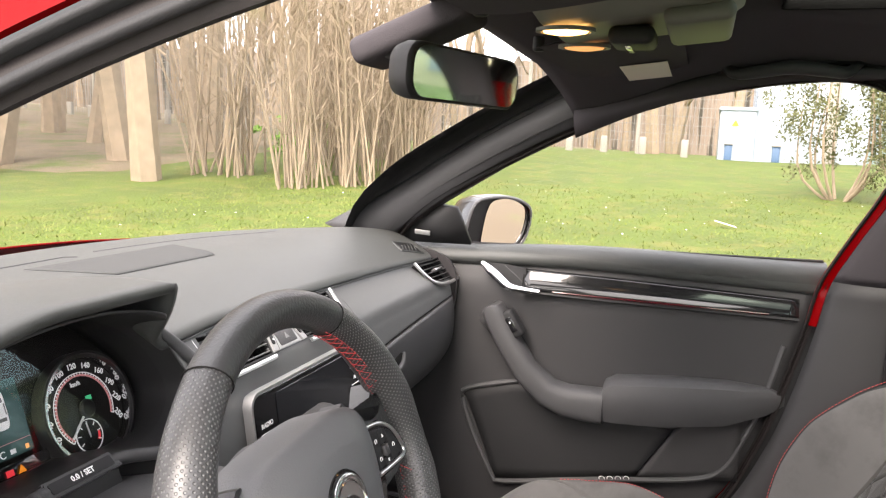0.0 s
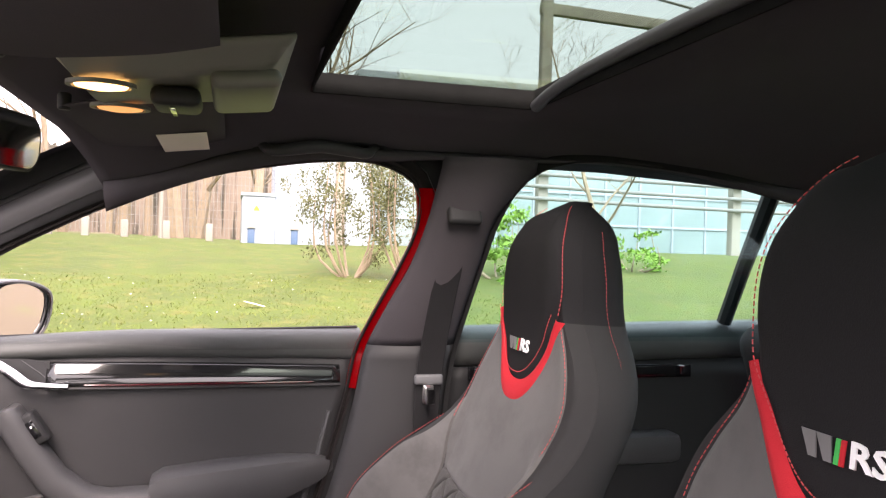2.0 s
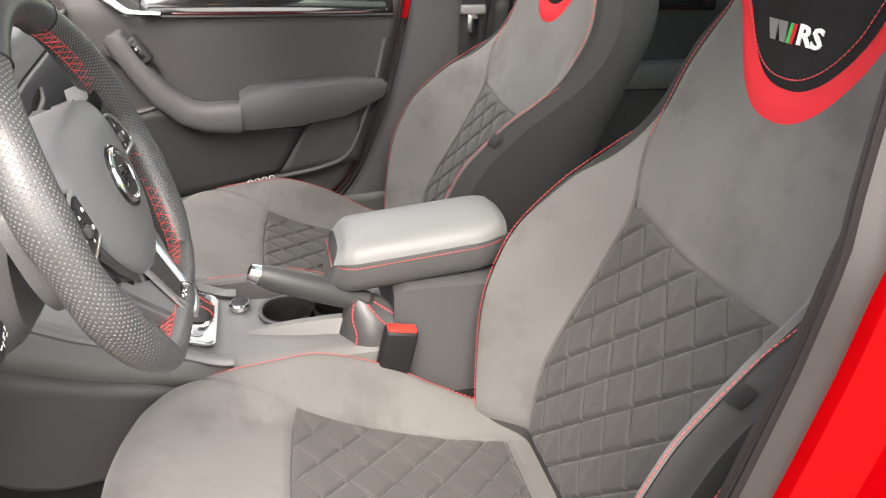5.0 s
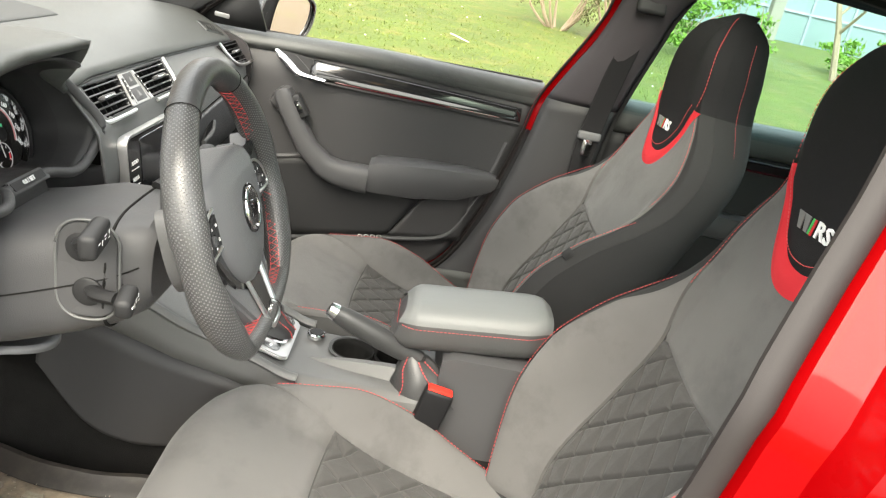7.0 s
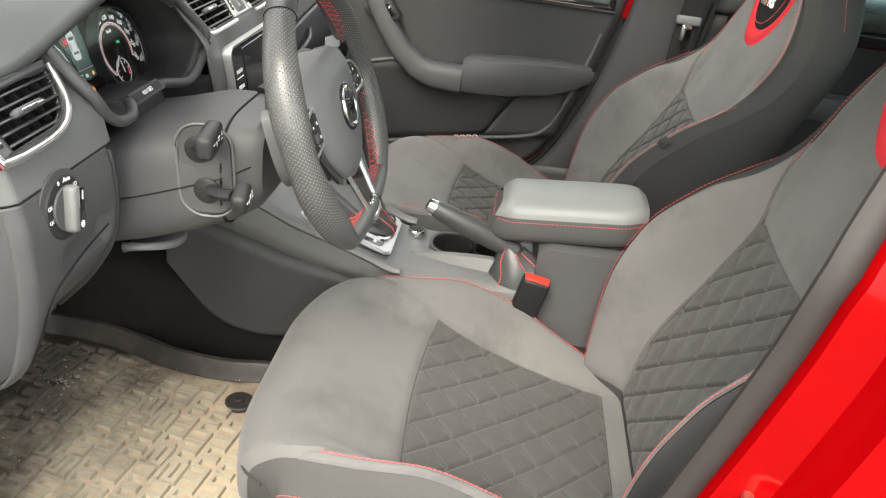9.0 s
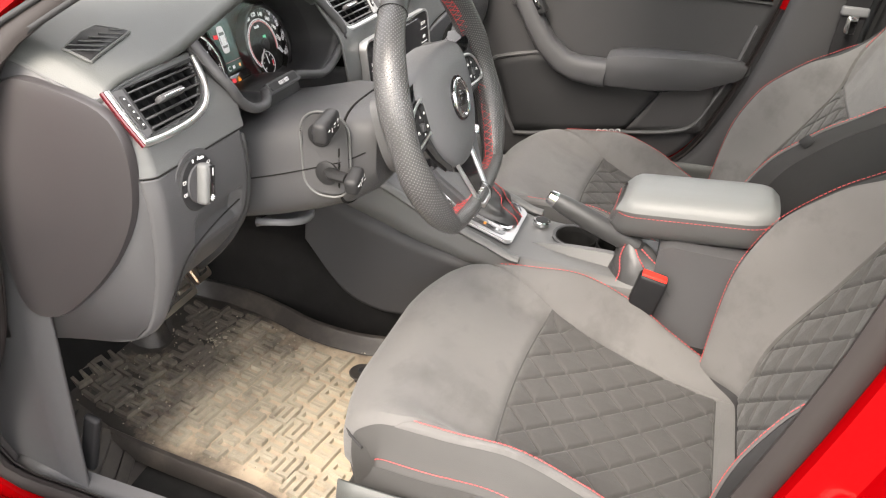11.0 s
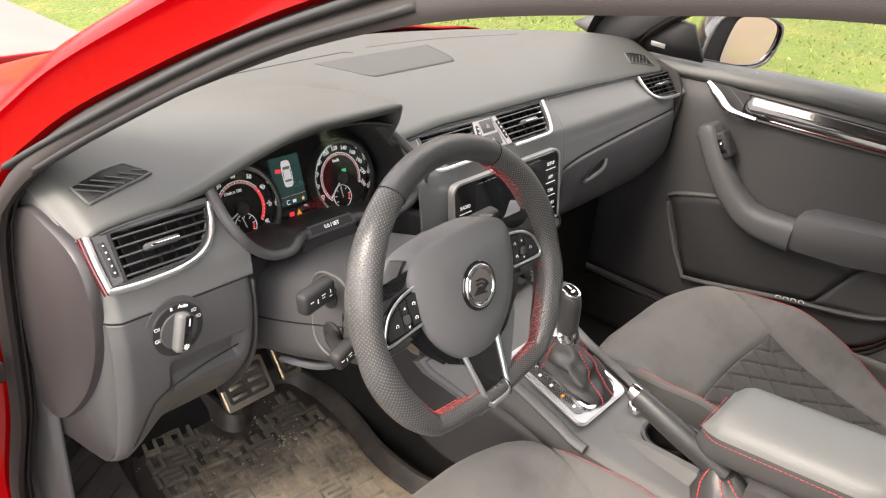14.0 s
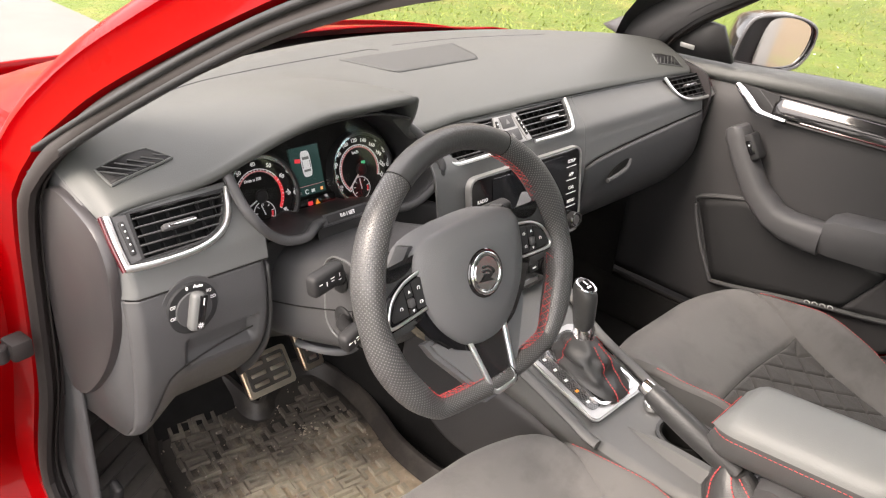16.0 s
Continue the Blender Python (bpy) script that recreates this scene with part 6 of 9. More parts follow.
    car_shape = [(0.0085 * math.copysign(abs(math.cos(a)) ** 0.45, math.cos(a)), 0.0195 * math.copysign(abs(math.sin(a)) ** 0.6, math.sin(a))) for a in np.linspace(0, 2 * math.pi, 29)[:-1]]
    part("car_symbol", outline(car_shape, 0.0005, m @ pose(0.0, 0.010, 0.0031)), M["glow"], s, smooth=False)
    for y, h in ((0.0185, 0.0042), (0.000, 0.0034)):
        part("car_window", block((0.0118, h, 0.0004), m @ pose(0, y, 0.0037), 0), M["grey_print"], s, smooth=False)
    for k in (-1, 1):
        part("car_window", block((0.0012, 0.011, 0.0004), m @ pose(k * 0.0068, 0.0095, 0.0037), 0), M["grey_print"], s, smooth=False)
    part("door_symbol", block((0.010, 0.0060, 0.0005), m @ pose(-0.0145, 0.0165, 0.0033, 0, 0, -8), 0.0002), M["red_glow"], s, smooth=False)
    part("screen_line", block((0.044, 0.0006, 0.0004), m @ pose(0.003, -0.0225, 0.0033), 0), M["rose_glow"], s, smooth=False)
    for x, w, key in ((-0.020, 0.005, "grey_print"), (-0.008, 0.0, "glow"), (0.003, 0.006, "glow"), (0.019, 0.004, "lamp_off")):
        if w:
            part("symbol", block((w, 0.0045, 0.0004), m @ pose(x, -0.031, 0.0033), 0.0002), M[key], s, smooth=False)
        else:
            part("symbol", ring(0.0026, 0.0010, 0.0004, m @ pose(x, -0.031, 0.0032), 20, a0=40, a1=320), M[key], s, smooth=False)
    part("warning_light", block((0.0085, 0.0062, 0.0006), face @ pose(-0.374, -0.030, 0.0014), 0.001), M["red_glow"], c, smooth=False)
    part("warning_light", outline([(-0.0045, -0.0036), (0.0045, -0.0036), (0, 0.0042)], 0.0006, face @ pose(-0.361, -0.030, 0.0014)), M["amber_glow"], c, smooth=False)
    part("band", block((0.080, 0.016, 0.002), face @ pose(-0.366, -0.030, -0.001), 0.0005), M["gloss"], c, "gloss black strip under the display")
    panel_m = facing((-0.366, 0.2745, 0.856), (1, 0, 0.0), (0, 0.70, 0.71))
    p = part("trip_button", outline([(-0.046, -0.0085), (0.046, -0.0085), (0.040, 0.0085), (-0.040, 0.0085)], 0.006, panel_m, 0.0015), M["dash_low"], c, "grey set button bar")
    part("button_face", outline(rounded(0.074, 0.011, 0.002), 0.001, panel_m @ pose(0, 0, 0.006), 0.0003), M["trim"], p, "dark button face")
    part("button_word", lettering("0.0 / SET", 0.0075, panel_m @ pose(0, 0, 0.0071), 0.0002, 0.0002), M["white"], p, smooth=False)
    part("bar_front", block((0.10, 0.004, 0.022), pose(-0.366, 0.274, 0.842, -20), 0.0015), M["shroud"], p, "dark front under the bar")


instrument_cluster()


# ---------------------------------------------------------------- steering
WHEEL = facing((-0.370, 0.0175, 0.875), (1, 0, 0), (0, 0.342, 0.94)) @ pose(0, 0, 0, 0, 0, 3)


def rim_at(a, r=0.168):
    """A place on the rim's middle line; 0 degrees right, 90 up, flattened below."""
    x, y = r * math.cos(radians(a)), r * math.sin(radians(a))
    flat = -0.154
    if y < flat + 0.02:
        y = flat + 0.02 + (y - flat - 0.02) * 0.32
    if -150 < ((a + 180) % 360 - 180) < -30:
        x *= 1.0 + 0.05 * smooth01(0.09, 0.15, -y)
    return Vector((x, y, 0))


def rim_section(a0, a1, scale=1.0):
    """A stretch of the padded rim with a flat map along its length and round its section, thicker where it is gripped."""
    n, sides = max(6, int(abs(a1 - a0) / 2)), 28
    bm = bmesh.new()
    uv = bm.loops.layers.uv.new("map")
    grid, run, last = [], 0.0, None
    for i in range(n + 1):
        a = a0 + (a1 - a0) * i / n
        p, q = rim_at(a), rim_at(a + 0.5)
        if last is not None:
            run += (p - last).length
        last = p
        d = (q - p).normalized()
        side = Vector((d.y, -d.x, 0))
        fold = abs(((a + 180) % 360) - 180)
        fold = min(fold, 180 - fold)
        grip = smooth01(55, 30, fold) * smooth01(2, 16, fold)
        r = scale * (0.0160 - 0.0028 * smooth01(-0.10, -0.135, p.y) + 0.0022 * grip + 0.0008 * smooth01(40, 10, fold))
        row = []
        for k in range(sides):
            t = 2 * math.pi * k / sides
            row.append((bm.verts.new(WHEEL @ (p + side * (r * math.cos(t)) + Vector((0, 0, 1.12 * r * math.sin(t))))), run))
        grid.append(row)
    for i in range(n):
        for k in range(sides):
            j = (k + 1) % sides
            f = bm.faces.new((grid[i][k][0], grid[i][j][0], grid[i + 1][j][0], grid[i + 1][k][0]))
            for loop_, (u, v) in zip(f.loops, ((grid[i][k][1], k), (grid[i][k][1], k + 1), (grid[i + 1][k][1], k + 1), (grid[i + 1][k][1], k))):
                loop_[uv].uv = (u, v * 0.112 / sides)
    return bm


def steering_wheel():
    w = thing("steering_wheel", WHEEL.translation, "black leather flat-bottomed steering wheel with red stitching", "steering wheel")
    part("rim_section", rim_section(58, 122, 1.01), M["leather"], w, "smooth leather top of the rim")
    part("rim_section", rim_section(122.2, 276), M["punched"], w, "punched leather rim")
    part("rim_section", rim_section(-83.6, 57.8), M["punched"], w, "punched leather rim")
    for a in (58, 122.1, 276.2):
        part("rim_seam", sweep([WHEEL @ (rim_at(a) + (rim_at(a).normalized() * math.cos(t) + Vector((0, 0, 1.12 * math.sin(t)))) * 0.0166) for t in np.linspace(0, 2 * math.pi, 25)], 0.0006, 5), M["felt"], w, "fine seam round the rim")
    def inset(a):
        p = rim_at(a)
        return p * (1 - (0.0172 - 0.0028 * smooth01(-0.10, -0.135, p.y)) / p.length)
    for a0, a1 in ((14, 62), (-68, -10), (206, 262)):
        inner = bmesh.new()
        for off in (0.005, -0.007):
            path = [WHEEL @ (inset(a) + Vector((0, 0, off))) for a in np.linspace(a0, a1, 22)]
            stitches(path, 0.003, 0.0030, 0.00045, bm=inner)
        for a in np.arange(a0, a1, 4.0):
            for b in (2.8, -2.8):
                p, q = inset(a) * 0.996 + Vector((0, 0, 0.005)), inset(a + b) * 0.996 + Vector((0, 0, -0.007))
                sweep([WHEEL @ p, WHEEL @ ((p + q) / 2 * 0.997), WHEEL @ q], 0.00042, 4, inner)
        part("stitching", inner, M["thread"], w, "red cross stitching", smooth=False)
    # airbag cover, domed, its upper field flatter
    half = [(0.0, 0.071), (0.050, 0.069), (0.080, 0.061), (0.094, 0.046), (0.096, 0.020), (0.090, -0.012), (0.074, -0.046), (0.046, -0.076), (0.020, -0.088)]
    shield = [(-x, y) for x, y in half[:0:-1]] + half + [(0.0, -0.090)]
    edge = [Vector((p.x, p.y, 0)) for p in curve3([(x, y, 0) for x, y in shield], 80, True)]
    rings = []
    for f, z in ((1.0, -0.045), (1.0, -0.006), (0.992, -0.001), (0.965, 0.003), (0.90, 0.007), (0.78, 0.0115), (0.66, 0.0150), (0.62, 0.0156), (0.4, 0.0172), (0.15, 0.0178)):
        rings.append([WHEEL @ Vector((p.x * f, p.y * f, z)) for p in edge])
    hub = part("airbag_cover", loft(rings), M["cover"], w, "grey grained airbag cover")
    m = WHEEL @ pose(0, 0.002, 0.0165)
    badge = part("badge", disc(0.0305, 0.0035, m, 48, 0.001), M["gloss"], hub, "round chrome and black badge")
    part("badge_ring", sweep([m @ Vector((0.0245 * math.cos(a), 0.0245 * math.sin(a), 0.0036)) for a in np.linspace(0, 2 * math.pi, 49)[:-1]], 0.0027, 10, closed=True, up=m.to_3x3() @ Vector((0, 0, 1))), M["chrome"], badge, "domed chrome ring")
    part("badge_field", disc(0.0215, 0.003, m @ pose(0, 0, 0.002), 40, 0.0012), M["chrome"], badge, "chrome field")
    for k in range(3):
        part("badge_feather", ring(0.0045 + 0.0050 * k, 0.0026, 0.0020, m @ pose(-0.003, -0.007, 0.0045), 40, a0=24 - 4 * k, a1=124 - 12 * k), M["gloss"], badge)
    part("badge_mark", outline([(-0.016, -0.007), (0.010, -0.012), (0.004, -0.007), (0.012, -0.003), (-0.006, -0.001)], 0.0016, m @ pose(0, 0, 0.0046), 0.0005), M["gloss"], badge)
    part("airbag_word", lettering("AIRBAG", 0.0075, WHEEL @ pose(0, -0.047, 0.0150, 5), 0.0002), M["grey_print"], hub, smooth=False)
    for s in (-1, 1):
        part("horn_mark", outline([(-0.004, 0.0), (0.001, 0.002), (0.005, 0.005), (0.004, -0.003), (0.0, -0.0025)], 0.0003, WHEEL @ pose(s * 0.058, 0.012, 0.0148, 0, 8 * s)), M["grey_print"], hub, smooth=False)
    # gloss black insert below the cover
    crescent = [(-0.112, -0.018), (-0.090, -0.050), (-0.060, -0.080), (-0.030, -0.096), (0.030, -0.096), (0.060, -0.080), (0.090, -0.050), (0.112, -0.018), (0.085, 0.0), (-0.085, 0.0)]
    part("centre_plate", outline(crescent, 0.026, WHEEL @ pose(0, 0, -0.028), 0.003), M["gloss"], w, "gloss black lower insert")
    for s in (-1, 1):
        flip = lambda pts: [(s * x, y) for x, y in (pts if s > 0 else pts[::-1])]
        arm = [(0.080, 0.062), (0.105, 0.046), (0.130, 0.044), (0.152, 0.062), (0.164, 0.040), (0.168, 0.0), (0.160, -0.024), (0.145, -0.030), (0.085, -0.022)]
        spoke = part("spoke", outline(curve_loop(flip(arm), 48), 0.030, WHEEL @ pose(0, 0, -0.032), 0.008), M["leather"], w, "black leather-covered wheel spoke")
        pod = [(0.088, 0.037), (0.118, 0.033), (0.142, 0.020), (0.156, -0.004), (0.155, -0.015), (0.148, -0.019), (0.118, -0.017), (0.086, -0.014)]
        base = part("key_pod", outline(flip(pod), 0.008, WHEEL @ pose(0, 0, -0.006), 0.002), M["gloss"], spoke, "gloss black key pod")
        trim_line = [(0.088, 0.036), (0.116, 0.030), (0.137, 0.017), (0.1485, -0.003), (0.1490, -0.010), (0.1440, -0.0135), (0.118, -0.0120), (0.090, -0.0095)]
        path = [WHEEL @ Vector((s * p.x, p.y, 0.0028)) for p in curve3([(x, y, 0) for x, y in trim_line], 40)]
        nrm = WHEEL.to_3x3() @ Vector((0, 0, 1))
        part("pod_edge", sweep(path, 0.0021, 10, up=nrm, flat=0.8), M["bright"], base, "satin chrome edge")
        keys = [[(0.090, 0.031), (0.105, 0.028), (0.103, -0.006), (0.091, -0.006)], [(0.107, 0.0275), (0.117, 0.025), (0.116, 0.012), (0.1065, 0.012)],
                [(0.1065, -0.001), (0.116, -0.001), (0.116, -0.008), (0.1055, -0.007)], [(0.119, 0.024), (0.133, 0.014), (0.143, -0.003), (0.142, -0.008), (0.118, -0.008)]]
        for pts in keys:
            part("key", outline(flip(pts), 0.003, WHEEL @ pose(0, 0, 0.0015), 0.0008), M["trim"], base)
        part("thumb_roller", block((0.0085, 0.011, 0.006), WHEEL @ pose(s * 0.1115, 0.0055, 0.004), 0.002), M["dash_low"], base)
        for k, (x, y) in enumerate(((0.097, 0.019), (0.097, 0.002), (0.112, 0.019), (0.111, -0.004), (0.128, 0.004))):
            if k in (2, 3):
                part("key_mark", outline([(-0.0018, -0.0013), (0.0018, -0.0013), (0, 0.0018)] if k == 2 else [(-0.0018, 0.0013), (0, -0.0018), (0.0018, 0.0013)], 0.0005, WHEEL @ pose(s * x, y, 0.0046)), M["white"], base, smooth=False)
            else:
                part("key_mark", ring(0.0016, 0.0007, 0.0005, WHEEL @ pose(s * x, y, 0.0046), 14, a0=-60, a1=220), M["white"], base, smooth=False)
    # forked lower spoke: a broad grey web, a gloss slot and a chrome U
    lean = WHEEL @ pose(0, -0.115, 0.004, -10)
    web = [(-0.094, 0.060), (-0.086, 0.040), (-0.062, 0.006), (-0.040, -0.026), (-0.032, -0.046), (0.032, -0.046), (0.040, -0.026), (0.062, 0.006), (0.086, 0.040), (0.094, 0.060)]
    low = part("lower_spoke", outline(web, 0.016, lean @ pose(0, 0, -0.018), 0.005), M["cover"], w, "grey forked lower spoke")
    part("spoke_insert", outline([(-0.031, 0.040), (-0.017, -0.036), (0.017, -0.036), (0.031, 0.040)], 0.004, lean @ pose(0, 0, -0.002), 0.001), M["gloss"], low, "gloss black insert")
    line = [(-0.034, 0.040), (-0.0285, 0.008), (-0.0225, -0.026), (-0.0205, -0.0350), (-0.0155, -0.0390), (0.0155, -0.0390), (0.0205, -0.0350), (0.0225, -0.026), (0.0285, 0.008), (0.034, 0.040)]
    path = [lean @ Vector((x, y, 0.003)) for x, y in line]
    part("spoke_trim", sweep(path, 1.0, up=lean.to_3x3() @ Vector((0, 0, 1)), section=[(-0.0036, -0.002), (0.0036, -0.002), (0.0035, 0.0006), (0.0024, 0.0018), (0.0, 0.0024), (-0.0024, 0.0018), (-0.0035, 0.0006)]), M["bright"], low, "chrome fork trim")
    m = lean @ pose(0, -0.0255, 0.0034)
    part("badge_letters", lettering("RS", 0.0125, m @ pose(0.0055, 0, 0) @ Matrix.Diagonal((1.15, 1, 1, 1)), 0.0006, 0.0004), M["chrome"], low, smooth=False)
    for k in range(2):
        part("badge_bar", outline([(-0.0026, 0.0045), (0.0014, 0.0045), (0.0026, -0.0045), (-0.0002, -0.0045)], 0.0008, m @ pose(-0.0105 + 0.0042 * k, 0, 0)), M["satin"], low, smooth=False)
    return w


steering_wheel()


def steering_column():
    c = thing("steering_column", (-0.365, 0.15, 0.83), "dark plastic steering column with control stalks", "steering column")
    rings = []
    for y, top, low, w in ((0.40, 0.80, 0.645, 0.125), (0.30, 0.825, 0.665, 0.120), (0.24, 0.842, 0.68, 0.112), (0.18, 0.862, 0.700, 0.104), (0.13, 0.866, 0.722, 0.098), (0.098, 0.870, 0.745, 0.092), (0.088, 0.864, 0.76, 0.084)):
        z, h = (top + low) / 2, (top - low) / 2
        rings.append([Vector((-0.365 + w * math.copysign(abs(math.cos(a)) ** 0.5, math.cos(a)), y, z + h * math.copysign(abs(math.sin(a)) ** 0.6, math.sin(a)))) for a in np.linspace(0, 2 * math.pi, 41)[:-1]])
    part("column_cover", loft(rings), M["dash_low"], c, "grey grained column cover")
    for s in (-1, 1):
        seam = [(-0.365 + s * (w + 0.0006), y, (top + low) / 2) for y, top, low, w in ((0.30, 0.825, 0.665, 0.120), (0.24, 0.842, 0.68, 0.112), (0.18, 0.862, 0.700, 0.104), (0.13, 0.878, 0.722, 0.098), (0.10, 0.888, 0.745, 0.092))]
        part("column_seam", sweep(curve3(seam, 16), 0.0010, 6), M["felt"], c, "thin dark joint between the covers")
    part("stalk_plate", outline(rounded(0.066, 0.118, 0.026), 0.003, facing((-0.463, 0.153, 0.806), (0.06, -1, 0.05), (0, -0.2, 1)), 0.002), M["dash_low"], c, "raised plate round the stalk sockets")
    def girdle(y, top, low, w, f=1.004):
        z, h = (top + low) / 2, (top - low) / 2
        return [Vector((-0.365 + f * w * math.copysign(abs(math.cos(a)) ** 0.5, math.cos(a)), y, z + f * h * math.copysign(abs(math.sin(a)) ** 0.6, math.sin(a)))) for a in np.linspace(0, 2 * math.pi, 61)[:-1]]
    part("column_joint", sweep(girdle(0.135, 0.8645, 0.7195, 0.0987), 0.0022, 6, closed=True), M["felt"], c, "dark joint round the column")
    plate_m = facing((-0.4645, 0.153, 0.806), (0.06, -1, 0.05), (0, -0.2, 1))
    part("plate_edge", sweep([plate_m @ Vector((x, y, 0.003)) for x, y in rounded(0.070, 0.122, 0.030, 8)], 0.0016, 6, closed=True), M["dash_front"], c, "raised edge of the stalk plate")
    m = facing((-0.365, 0.085, 0.85), (1, 0, 0), (0, 0.342, 0.94))
    part("wheel_boss", disc(0.066, 0.05, m, 40, 0.006, top=0.06), M["dash_low"], c, "round dark boss behind the wheel")
    def stalk(pts, r, tip, tip_m, label):
        s = part("stalk", sweep(curve3(pts, 10), r, 10, flat=0.75), M["trim"], c, label)
        part("stalk_end", block(tip, tip_m, 0.007, seg=3), M["trim"], s)
        for k, (u, w, h) in enumerate(((-0.30, 0.005, 0.0012), (-0.12, 0.0014, 0.006), (0.06, 0.006, 0.0010), (0.06, 0.004, 0.0010), (0.28, 0.0040, 0.0012), (0.28, 0.0012, 0.005))):
            part("stalk_mark", block((w, 0.0008, h), tip_m @ pose(u * tip[0], -tip[1] / 2, (0.0035, 0.0, 0.004, 0.0, -0.004, 0.003)[k]), 0), M["white"], s, smooth=False)
    stalk([(-0.455, 0.162, 0.834), (-0.478, 0.155, 0.842), (-0.49, 0.138, 0.860)], 0.012, (0.052, 0.020, 0.030), pose(-0.516, 0.128, 0.868, 0, -8, 5), "black turn signal stalk")
    stalk([(-0.45, 0.152, 0.782), (-0.478, 0.138, 0.785), (-0.49, 0.11, 0.790)], 0.010, (0.036, 0.02, 0.026), pose(-0.498, 0.097, 0.793, 0, -18, 5), "black cruise control stalk")
    stalk([(-0.32, 0.13, 0.866), (-0.30, 0.12, 0.874), (-0.28, 0.11, 0.882)], 0.012, (0.088, 0.022, 0.026), pose(-0.262, 0.100, 0.893, 0, -6, -5), "black wiper stalk")
    for y, z in ((0.162, 0.833), (0.152, 0.780)):
        part("stalk_boss", sweep([(-0.44, y, z), (-0.468, y, z), (-0.470, y, z)], [0.017, 0.017, 0.014], 20), M["trim"], c, "round dark stalk socket")
    part("adjust_lever", sheet(lambda u, v: Vector((-0.455 + 0.12 * u, 0.275 - 0.06 * math.sin(math.pi * u) ** 0.6 * v, 0.668 - 0.010 * math.sin(math.pi * u) + 0.006 * v)), 16, 5), M["cover"], c, "flat steering adjustment lever", solid=0.010)


steering_column()


# ---------------------------------------------------------------- console
def console():
    c = thing("centre_console", (0, -0.1, 0.3), "dark grey centre console with gear gaiter and cup holders", "console")
    def top_z(y):
        return along([(-0.56, 0.52), (-0.30, 0.50), (-0.22, 0.497), (-0.05, 0.498), (0.0, 0.515), (0.13, 0.562), (0.20, 0.60), (0.26, 0.62), (0.36, 0.63)], y)
    rings = []
    for y in np.linspace(-0.31, 0.36, 120):
        z = top_z(y)
        w = 0.098 + 0.025 * smooth01(0.05, 0.25, y)
        r = []
        for i in range(80):
            q = -1 + 2 * i / 79
            k = abs(q)
            x = math.copysign(min(k / 0.72, 1.0) * w + 0.022 * smooth01(0.72, 1, k) + 0.0, q)
            zb = along([(-0.6, 0.33), (0.13, 0.35), (0.2, 0.352), (0.28, 0.385), (0.36, 0.48)], y)
            zz = z - 0.002 - (0.012 * smooth01(0.6, 0.78, k)) - (z - zb) * smooth01(0.74, 1.0, k)
            r.append(Vector((x, y, zz)))
        rings.append(r)
    bm = loft(rings, cap=False, closed=False)
    well = [(x + 0.03, y - 0.185) for x, y in rounded(0.086, 0.166, 0.036)]
    gone = [f for f in bm.faces if f.calc_center_median().z > 0.46 and inside(well, f.calc_center_median().x, f.calc_center_median().y)]
    bmesh.ops.delete(bm, geom=gone, context="FACES")
    # one skin split in two tones: lit top pale, duller-lit side dark
    lower = bm.copy()
    dark = lambda p: abs(p.x) > 0.098 + 0.025 * smooth01(0.05, 0.25, p.y) + 0.0065
    for skin, keep in ((bm, False), (lower, True)):
        bmesh.ops.delete(skin, geom=[f for f in skin.faces if dark(f.calc_center_median()) != keep], context="FACES")
    body = part("console_body", bm, M["console_top"], c, "grey grained console body", solid=0.004)
    part("console_side", lower, M["door"], c, "console side coloured dark for its duller light", solid=0.004)
    part("tunnel_carpet", block((0.225, 1.5, 0.22), pose(0, -0.05, 0.30), 0.05, seg=3), M["felt"], c, "black carpet over the tunnel")
    tilt = facing((-0.002, 0.052, 0.536), (1, 0, 0), (0, 0.955, 0.30))
    fr = part("gear_frame", outline(rounded(0.152, 0.18, 0.016), 0.006, tilt, 0.003), M["dull"], body, "satin grey gear frame")
    part("carbon_insert", outline(rounded(0.118, 0.150, 0.012), 0.0012, tilt @ pose(-0.005, 0.004, 0.0062)), M["weave"], fr, "dark woven insert", smooth=False)
    for k in range(5):
        part("gear_mark", block((0.007, 0.005, 0.0006), tilt @ pose(-0.054, 0.05 - 0.026 * k, 0.0078), 0), M["white"] if k != 3 else M["amber_glow"], fr, smooth=False)
    # leather gaiter rising to the lever, with creases and two red seams
    base = tilt @ Vector((0.012, -0.008, 0.007))
    topc = Vector((0.001, 0.062, 0.605))
    rings = []
    for k in range(15):
        t = k / 14
        c0 = base.lerp(topc, t)
        r = []
        for i in range(28):
            a = 2 * math.pi * i / 28
            w, l = 0.034 * (1 - t) ** 0.8 + 0.015, 0.056 * (1 - t) ** 0.9 + 0.018
            wob = 1 + 0.12 * math.sin(3 * a + 9 * t) * math.sin(math.pi * t) + 0.08 * math.sin(5 * a - 14 * t) * math.sin(math.pi * t)
            r.append(c0 + Vector((w * wob * math.copysign(abs(math.cos(a)) ** 0.7, math.cos(a)), l * wob * math.copysign(abs(math.sin(a)) ** 0.7, math.sin(a)), 0.02 * (1 - t) * math.sin(a))))
        rings.append(r)
    lever = part("gear_gaiter", loft(rings), M["leather"], c, "creased black leather gaiter with red seams")
    for i in (20, 22, 12, 27):
        seam = stitches([rings[k][i] + (rings[k][i] - base.lerp(topc, k / 14)).normalized() * 0.0015 for k in range(0, 14)], 0.004, 0.002, 0.001)
        part("stitching", seam, M["thread"], lever, "red stitching", smooth=False)
    part("gaiter_edge", ring_rect(0.098, 0.135, 0.012, 0.006, 0.005, tilt @ pose(0.012, -0.004, 0.006)), M["chrome"], lever, "chrome gaiter edge")
